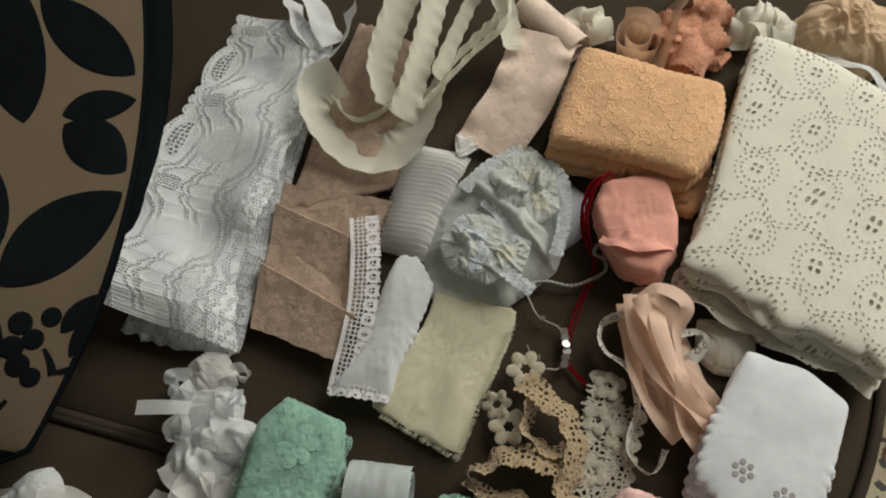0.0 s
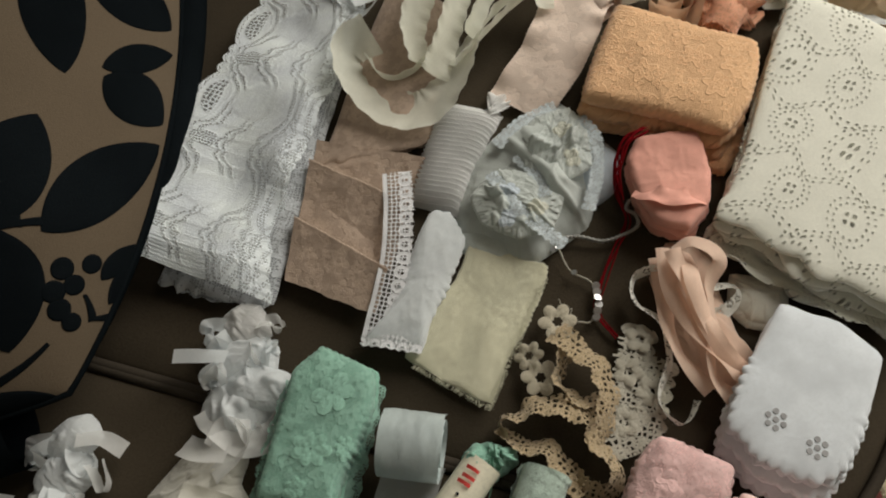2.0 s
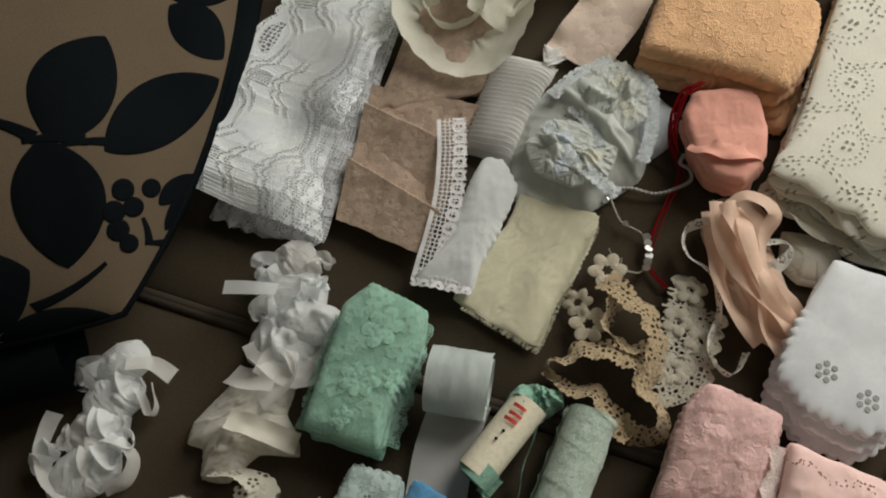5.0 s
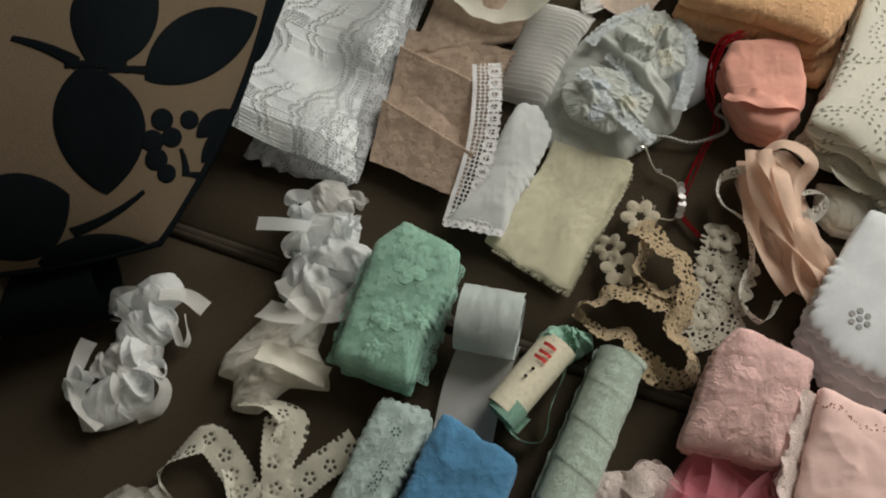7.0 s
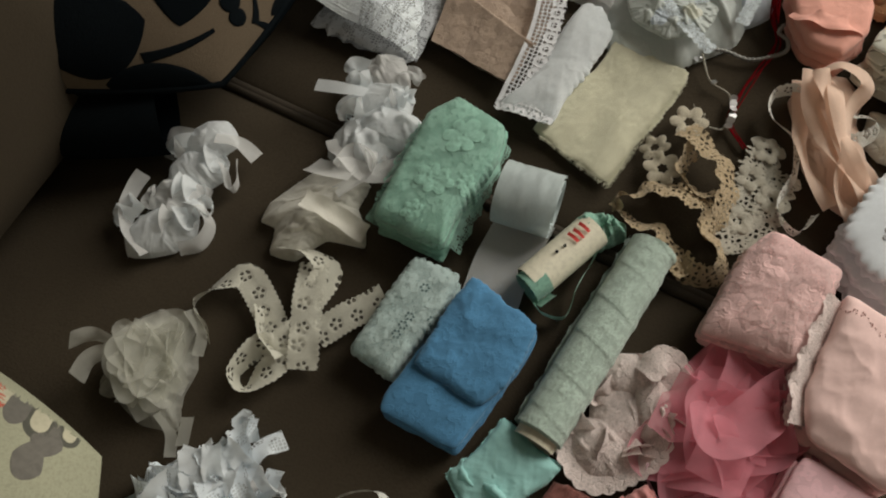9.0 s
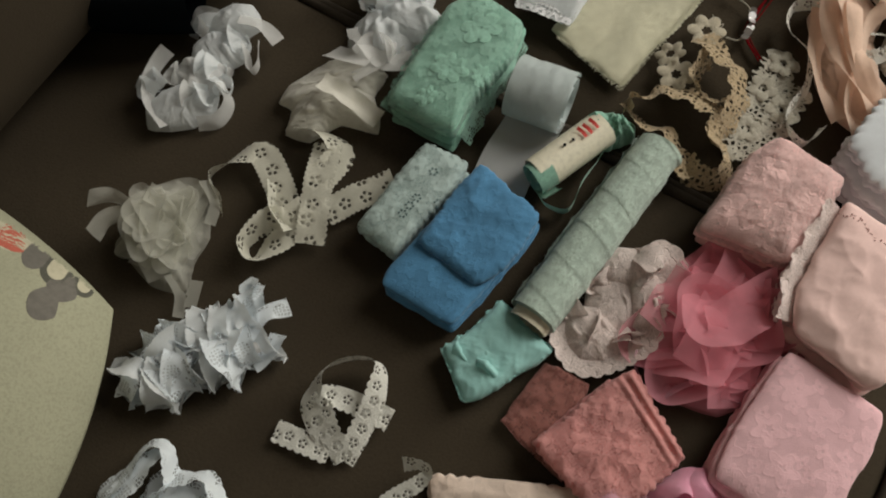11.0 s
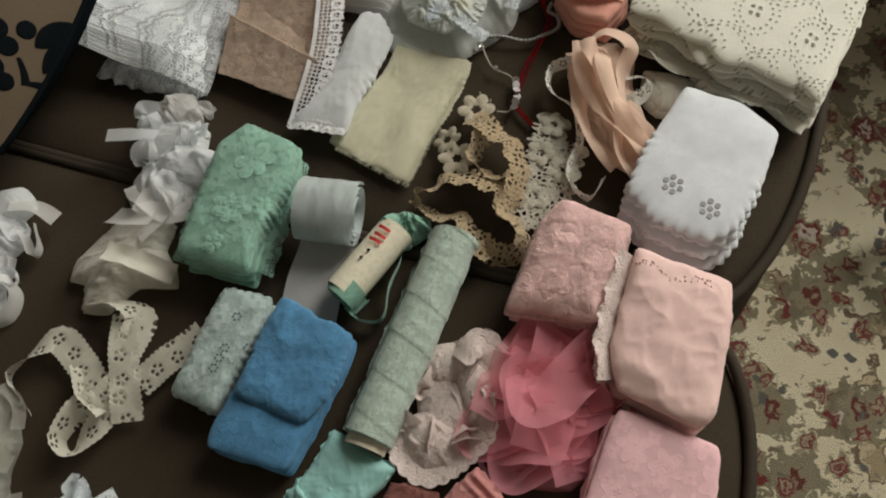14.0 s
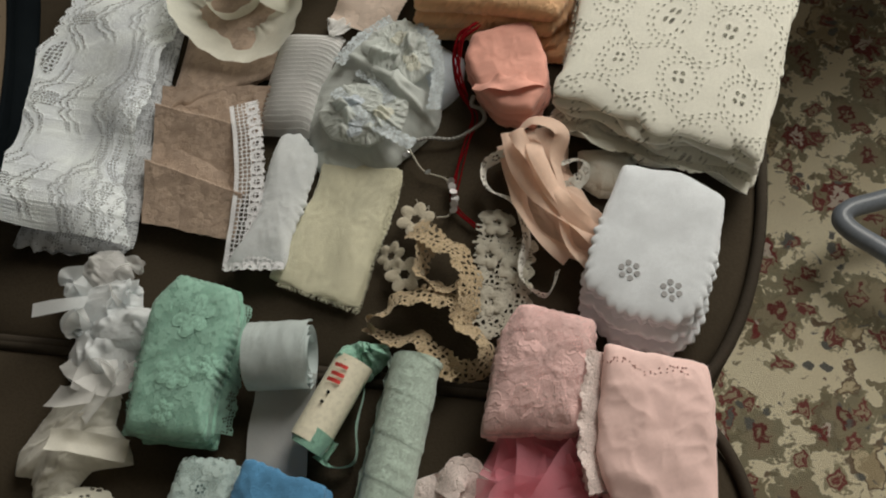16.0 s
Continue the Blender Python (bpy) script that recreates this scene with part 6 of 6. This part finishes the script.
part("paper_tube", roll_mesh(*[(23, 66), (46, 93)], 8.2, r0=7.4, turns=1.5, lump=0.05, squash=1.0), F_PAPER, t)
part("lace_cuff", roll_mesh(*[(22, 63), (28, 69)], 8.8, r0=2, turns=3, lump=0.5, squash=1.0, seed=3), F_MINT, t)
strips_of(t, F_MINT, 7, [[(24, 61, 4, 70), (29, 55, 4, 80), (38, 55, 4, 85), (42, 68, 5, 85), (47, 81, 6, 80), (49, 90, 8, 60)]], seed=13, ruffle=0.4)
TC = [(47, 95)][0]
part("lace_end", heap_mesh(TC[0], TC[1], 12, 8, 14, 10, 6, fold=7, depth=0.6, rag=0.25), F_MINT, t)
M_PRINT = solid("red_print", (0.6, 0.06, 0.05), 0.6)
for k in range(3):
    q = [(38, 85), (40, 87), (42, 90)][k]
    part("printed_bar", ribbon_mesh([(q[0] - 2.4, q[1] + 1.6, 17.3, -20), (q[0], q[1], 17.6, -10), (q[0] + 2.2, q[1] - 1.8, 17.3, 10)], 1.5, n=12, m=3), M_PRINT, t)
for q in [(32, 78), (35, 81)]:
    part("printed_dot", disc_mesh((q[0], q[1], 17.0), 0.7, thick=0.4), M_VELVET, t)

# long mint roll
t = thing("lace_roll", 50, 45, "long pale mint lace wound on a card tube", "ribbon")
MR = [(71, 88)][0], [(33, 5)][0]
part("winding", roll_mesh(MR[0], MR[1], 10.6, r0=8.5, turns=2, rib=0.4, rib_pitch=17, skew=0.25, seed=6, n=160, lump=1.1), F_MINTP, t)
part("card_tube", roll_mesh(MR[0], (MR[1][0] - 1.5, MR[1][1] - 3.2), 8.6, r0=7.6, turns=1.5, lump=0.05), F_PAPER, t, "bare card end")

# pinks
ROSE = [(116, 97), (128, 91), (142, 83), (137, 68), (131, 54), (124, 43), (107, 47), (90, 51), (96, 66), (104, 84)]
t = stack("lace_bundle", ROSE, 20, F_PINKL, "rose pink lace wound into a soft bundle", layers=4, seed=28, wrinkle=0.9, fold=11, dome=4.5, lower_wander=1.0, sharp=7.0, uv_angle=-65)
part("lace_overlay", fold_mesh(ROSE, 8.0, 13.5, seed=71, wrinkle=1.5, fold=10, dome=4.0, edge=(0.9, 4.0), wander=1.2, grow=0.6, sharp=7.0), N_PINK, t)
HOT = [(99, 54), (117, 55), (129, 46), (127, 24), (126, 2), (123, -8), (108, -17), (93, -15), (83, -3), (76, 5), (85, 25), (91, 44)]
t = crumple("chiffon_bundle", HOT, 13, F_HOT, "hot pink chiffon bunched up with loose ends", seed=29, layers=2, ratio=(1.35, 1.25), angle=60, fold=22, n=60, core=0.4)
rng = np.random.default_rng(77)
strips_of(t, F_HOT, 19, [loose_loop(rng, 103, 19, 26, 38, 23, -15, 3, (-35, 45), 1.1) for k in range(13)], ruffle=1.6, pitch=26, curl=2.5, seed=14)
strips_of(t, F_LILAC, 6, [[(76, 1, 6, 60), (76, -7, 4, 70), (85, -14, 3, 60), (97, -7, 5, 50)], [(105, -6, 4, 50), (115, -10, 3, 60), (125, -6, 4, 60)]], seed=15, ruffle=0.6)
t = stack("fabric_bundle", [(143, 72), (154, 67), (166, 61), (177, 55), (174, 38), (169, 22), (163, 5), (155, 0), (141, 8), (129, 16), (128, 33), (134, 50)], 22, F_PINKB, "powder pink cotton folded in a stack with ruffled lace edge", layers=4, seed=30, wrinkle=2.0, fold=22, dome=2.0, jitter=1.6, lower_wander=1.5)
for z in (20, 15, 10, 5):
    part("ruffled_edge", ribbon_mesh([(140, 70, z, 35), (132, 53, z + 0.5, 40), (126, 35, z, 40), (126, 20, z - 1.0, 35)], 9, n=160, m=10, ruffle=1.0, pitch=9.5 + z * 0.2, scallop=0.9, scallop_pitch=3.4, seed=z), F_BLUSH, t)
tree = surface_of(t)
# dark pink discs: shade of the small holes put into colour, nothing is cut
M_HOLE_PINK = solid("pink_hole_shade", (0.42, 0.2, 0.18), 0.9)
rng = np.random.default_rng(8)
PE = [(140, 65), (147, 64), (154, 57), (164, 56), (168, 54)]
for q in spline([(*w, 0, 0) for w in PE], 22):
    hole_discs_on(t, tree, [(q[0] + rng.uniform(-0.6, 0.6), q[1] + rng.uniform(-1.6, 1.2), rng.uniform(0.2, 0.45)) for _ in range(2)], M_HOLE_PINK)
PKC = [(129, 10), (145, 3), (163, -6), (162, -16), (154, -35), (146, -54), (127, -49), (108, -42), (112, -24), (121, -5)]
t = stack("lace_bundle", PKC, 16, F_PINKC, "pink embroidered lace folded flat", layers=5, seed=31, wrinkle=0.6, fold=22, dome=1.0, jitter=1.5, lean=(-5, -1), sharp=9.0, uv_angle=20)
part("pressed_fold", ribbon_mesh([(118, -34, 17.2, 0), (134, -30, 17.8, 0), (154, -31, 16.4, 0)], 1.6, n=40, curl=0.7), F_PINKC, t)
# coral lace
t = thing("lace_fabric", 62, -38, "coral red lace with tucked bands, folded", "lace")
part("under_layer", slab_mesh([(41, -10), (60, -15), (56, -55), (28, -37)], 0, 5, seed=33, wrinkle=1.6, fold=10), fabric("sheer_coral_lace", (0.5, 0.21, 0.18), "floral", motif=0.009, net=0.0011, open_=0.7, sheer=0.35), t)
TUCK = lambda x, y: 1.0 * np.sin(((x - 76) * 0.75 + (y + 9) * 0.66) * 1.5) * ((x - 76) * 0.75 + (y + 9) * 0.66 > -9) + 1.3 * (ridge(x / 10, y / 10, 5) - 0.5)
CORAL = [(75, -8), (84, -20), (97, -36), (86, -51), (71, -63), (58, -55), (43, -43), (54, -30), (65, -16)]
part("upper_layer", fold_mesh(CORAL, 6.0, 5.0, seed=7, wrinkle=0.9, fold=11, dome=1.5, edge=(0.7, 4.0), uv_angle=45, relief=TUCK), F_CORAL, t)
part("lace_overlay", fold_mesh(CORAL, 7.0, 5.2, seed=9, wrinkle=1.1, fold=11, dome=1.6, edge=(1.1, 4.0), wander=1.0, grow=0.6, uv_angle=45, relief=TUCK), overlay("coral_net", (0.84, 0.42, 0.4)), t)
part("middle_layer", slab_mesh([(67, -11), (92, -33), (67, -58), (44, -39)], 2, 7, seed=34, wrinkle=1.0), F_CORAL, t)

t = thing("chiffon_scrap", 20, -12, "aqua chiffon scrap folded with ragged edge", "fabric")
AQUA = [(19, 10), (31, 2), (43, -6), (33, -17), (22, -28), (13, -33), (5, -22), (0, -14), (10, -4)]
part("lower_fold", fold_mesh(AQUA, 0, 8, seed=34, wrinkle=1.0, fold=9, wander=1.4), F_TEAL, t)
part("upper_fold", drape_mesh(AQUA, 13, (2.0, 1.5), 40, 8, fold=16, n=44, base=5, core=0.1, edge_z=2.0, power=0.35), F_TEAL, t)

t = clumped("lace_scrap", "blush lace with scalloped edge, crumpled", [(57, 4, 15, 12, 20), (64, 18, 16, 14, 70), (67, 34, 17, 11, 10), (76, 24, 9, 15, 0)], [F_BLUSH], 35, 15)
strips_of(t, F_BLUSH, 12, [[(44, 9, 4, 10), (49, -3, 4, 20), (59, -7, 4, 20), (75, 3, 6, 30), (79, 21, 8, 40)], [(70, 33, 14, 40), (77, 39, 14, 20), (83, 34, 10, 10), (80, 16, 8, 20)]], scallop=1.2, ruffle=1.0, seed=18)

# blue bundle and pale aqua roll
BLUE = [(0, 61), (13, 54), (27, 46), (25, 36), (17, 20), (10, 6), (2, -6), (-13, -1), (-28, 4), (-28, 11), (-19, 28), (-12, 42)]
t = stack("lace_bundle", BLUE, 14, F_BLUE, "bright blue lace wound flat with wrapped end", layers=5, seed=36, wrinkle=0.5, fold=12, dome=1.0, lower_wander=0.9, jitter=1.0, uv_angle=-62)
part("wrapped_end", fold_mesh([(0, 62), (13, 55), (28, 46), (26, 35), (19, 20), (9, 12), (0, 15), (-18, 24), (-14, 36), (-9, 48)], 13.5, 5.0, seed=41, wrinkle=0.9, fold=12, dome=0.8, edge=(0.5, 3.0), wander=1.6, uv_angle=-62), F_BLUE, t)
PAQ = [(-26, 70), (-17, 68), (-7, 64), (-9, 52), (-18, 36), (-27, 19), (-36, 23), (-45, 28), (-40, 39), (-33, 56)]
t = stack("lace_bundle", PAQ, 12, F_PALE, "pale aqua lace wound flat", layers=4, seed=37, wrinkle=0.6, fold=9, dome=1.5, uv_angle=-62)
part("lace_overlay", fold_mesh(PAQ, 5.0, 9.5, seed=64, wrinkle=0.9, fold=9, dome=1.8, edge=(1.0, 4.0), wander=0.9, grow=0.7, uv_angle=-62), N_PALE, t)
# rings of dark aqua discs paint the shade of eyelet clusters on the overlay
M_HOLE_AQUA = solid("aqua_hole_shade", (0.14, 0.2, 0.2), 0.9)
tree = surface_of(t, "lace_overlay")
for q in [(-14, 43), (-23, 43), (-25, 39), (-27, 35), (-19, 56)]:
    hole_discs_on(t, tree, [(q[0] + 1.5 * math.cos(k * 1.05), q[1] + 1.5 * math.sin(k * 1.05), 0.55) for k in range(6)], M_HOLE_AQUA)

# cream eyelet lace in a star
t = thing("lace_trim", -80, 35, "cream lace trim with flower eyelets, tangled in a star", "lace")
strips_of(t, F_STAR, 12, [
    [(-106, 25, 8, 70), (-118, 39, 5, 75), (-112, 47, 5, 60), (-99, 55, 6, 10), (-87, 43, 5, 0), (-79, 30, 4, 0)],
    [(-69, 64, 8, 0), (-68, 46, 9, 0), (-66, 30, 8, 0), (-65, 18, 5, 10)],
    [(-63, 34, 3, 0), (-51, 44, 3, 0), (-37, 54, 3, 0)],
    [(-68, 35, 7, 10), (-77, 26, 6, 20), (-86, 24, 6, 60), (-93, 13, 6, 80), (-88, 7, 4, 70), (-80, 15, 4, 20), (-73, 27, 5, 0)],
    [(-85, 70, 6, 70), (-72, 68, 8, 60), (-63, 61, 7, 30), (-69, 44, 8, 10)],
    [(-87, 42, 4, 60), (-84, 29, 6, 80), (-74, 23, 5, 60)],
], scallop=0.8, scallop_pitch=2.4, ruffle=0.5, seed=19)

# tulle ball and its ties
t = crumple("tulle_bundle", [(-147, 28), (-133, 37), (-116, 28), (-110, 13), (-113, 1), (-112, -13), (-128, -13), (-144, -2), (-149, 16)], 23, F_TULLE, "cream tulle ribbon bunched into a ball", seed=39, layers=3, ratio=(1.8, 1.5), angle=30, fold=10, n=72)
rng = np.random.default_rng(39)
strips_of(t, F_TULLE, 9, [loose_loop(rng, -129, 12, 20, 25, 25, 0, 5, (-20, 60)) for k in range(12)], ruffle=0.8, pitch=20, curl=1.5, seed=20)
strips_of(t, F_TULLE, 6, [[(-119, -8, 8, 60), (-113, -15, 4, 60), (-111, -24, 3, 60)], [(-106, -8, 8, 60), (-107, -19, 4, 60)], [(-116, 35, 12, 40), (-109, 26, 10, 60), (-109, 17, 8, 60)]], seed=21)
strips_of(t, F_TULLE, 8, [[(-131, 13, 12, 60), (-142, 14, 14, 70), (-148, 8, 18, 60), (-151, -1, 20, 50)], [(-133, 16, 14, 60), (-146, 17, 20, 70), (-154, 12, 28, 60)]], ruffle=1.4, seed=22)

# white heap with standing ends
t = bow("ribbon_bow", *[(-75, -22), (-115, -50)], 17, 20, F_WHITE, "white ribbon and lace gathered in a heap", width=9, puffs=34, seed=40, core=F_WHITE_SHEER, sheer_mat=F_WHITE_LACE, scallop=0.4, curl=1.2, ruffle=1.0)
strips_of(t, F_WHITE_LACE, 9, [[(-82, -28, 14, 40), (-81, -15, 12, 40), (-80, -5, 9, 30)], [(-76, -28, 14, 30), (-71, -16, 12, 20), (-64, -11, 10, 10)], [(-123, -45, 6, 20), (-112, -47, 10, 30), (-101, -41, 14, 40)], [(-72, -37, 8, 20), (-66, -30, 9, 30), (-65, -23, 8, 20)]], ruffle=1.0, seed=23)

# white eyelet trim in a loop
t = thing("eyelet_trim", -35, -50, "white eyelet trim lying in a loop", "lace")
strips_of(t, F_LOOP, 8.5, [
    [(-57, -59, 3, 0), (-45, -61, 3, 0), (-33, -63, 4, 5)],
    [(-33, -62, 3, 10), (-45, -49, 7, 25), (-44, -41, 9, 40), (-42, -33, 11, 75), (-34, -27, 11, 86), (-23, -26, 10, 80), (-20, -35, 9, 40), (-22, -49, 6, 15), (-27, -65, 3, 5)],
    [(-27, -65, 4, 10), (-37, -53, 6, 20), (-41, -43, 8, 20), (-32, -42, 6, 5), (-21, -44, 5, 0), (-13, -46, 5, 0)],
], scallop=0.9, scallop_pitch=3.4, both=False, ruffle=0.3, seed=24)

# front row
t = thing("lace_scrap", -100, -98, "white lace and sheer ribbon in loose loops", "lace")
strips_of(t, F_WHITE_LACE, 8.5, [[(-117, -106, 4, 20), (-109, -89, 8, 40), (-101, -77, 10, 60), (-93, -77, 10, 70), (-88, -88, 8, 60), (-93, -96, 6, 40)], [(-99, -99, 5, 20), (-92, -88, 8, 30), (-81, -83, 8, 60), (-72, -86, 7, 60), (-65, -96, 4, 50)], [(-92, -94, 6, 10), (-78, -90, 6, 10), (-72, -92, 5, 20), (-66, -98, 4, 10)], [(-118, -109, 4, 20), (-109, -98, 8, 20), (-102, -86, 10, 20), (-98, -77, 9, 40)], [(-105, -112, 5, 30), (-98, -101, 10, 40), (-85, -103, 9, 30), (-75, -108, 5, 20)]], ruffle=1.4, scallop=0.8, seed=25)
t = thing("eyelet_trim", 0, -72, "narrow white lace trim with turned end", "lace")
strips_of(t, F_LOOP, 6, [[(-16, -89, 2, 10), (-7, -76, 3, 10), (3, -67, 5, 20), (6, -62, 6, 50), (2, -60, 6, 60), (-4, -61, 5, 40)]], scallop=0.6, scallop_pitch=2.4, seed=26)
t = pack("lace_trim", [(8, -64), (63, -58), (67, -83), (15, -89)], 5, F_BLUSH_STRIP, "blush lace with scalloped edge lying flat", layers=2, scallop={"t": (1.3, 5)}, seed=44, wrinkle=1.4)
t = thing("ribbon_roll", 105, -58, "bright pink satin ribbon loosely rolled", "ribbon")
strips_of(t, F_MAGENTA, 17, [[(89, -67, 8, 50), (89, -54, 10, 60), (95, -46, 12, 60), (103, -46, 12, 40), (108, -56, 9, 40)], [(94, -64, 10, 30), (97, -53, 14, 40), (104, -44, 14, 50), (111, -48, 10, 30), (119, -49, 6, 10)], [(105, -64, 8, 20), (112, -55, 8, 20), (120, -49, 5, 10)], [(91, -70, 8, 20), (101, -65, 12, 20), (113, -64, 8, 20)]], ruffle=1.2, seed=27)
t = thing("organza_ribbon", 80, -65, "lilac pink organza ribbon end", "ribbon")
strips_of(t, F_LILAC, 14, [[(65, -72, 6, 20), (69, -62, 14, 40), (75, -56, 14, 30), (85, -60, 8, 20), (87, -69, 4, 10)]], ruffle=1.4, seed=28)

# far row
t = thing("organza_ribbon", 155, 315, "tan organza ribbon rolled up on its edge", "ribbon")
OC = [(157, 313)][0]
strips_of(t, fabric("tan_organza", (0.86, 0.64, 0.46), sheer=0.25, thin=0.35), 20, [[(OC[0] + (3 + 0.62 * k) * math.cos(k * 0.9), OC[1] + (3 + 0.62 * k) * math.sin(k * 0.9) * 1.1, 10, 84) for k in range(17)], [(143, 302, 10, 70), (149, 295, 9, 70), (163, 296, 8, 60), (174, 316, 12, 70), (183, 336, 12, 60)]], ruffle=0.8, seed=29)
bow("lace_trim", *[(200, 336), (176, 299)], 16, 15, F_ORANGE, "coral orange lace, gathered", width=15, puffs=10, seed=50, scallop=1.2, category="lace")
bow("ribbon_roll", *[(128, 334), (145, 328)], 10, 12, F_CREAM, "cream ribbon scrap, curled", width=11, puffs=6, seed=51)
bow("ribbon_roll", *[(210, 322), (234, 311)], 12, 14, F_CREAM, "cream satin ribbon, knotted", width=13, puffs=8, seed=52)
NC = [(261, 304)][0]
heap("tulle_bundle", NC[0], NC[1], 28, 24, 22, fabric("apricot_net", (0.88, 0.68, 0.46), sheer=0.15, thin=0.2), "apricot cream net bunched up", seed=53, skins=2, fold=16, depth=0.45)
t = thing("satin_ribbon", 262, 275, "pale grey satin ribbon end", "ribbon")
strips_of(t, F_WHITE, 6, [[(234, 319, 8, 30), (239, 307, 9, 20), (248, 287, 14, 20), (258, 279, 18, 30), (265, 265, 18, 20)]], ruffle=0.8, seed=30)
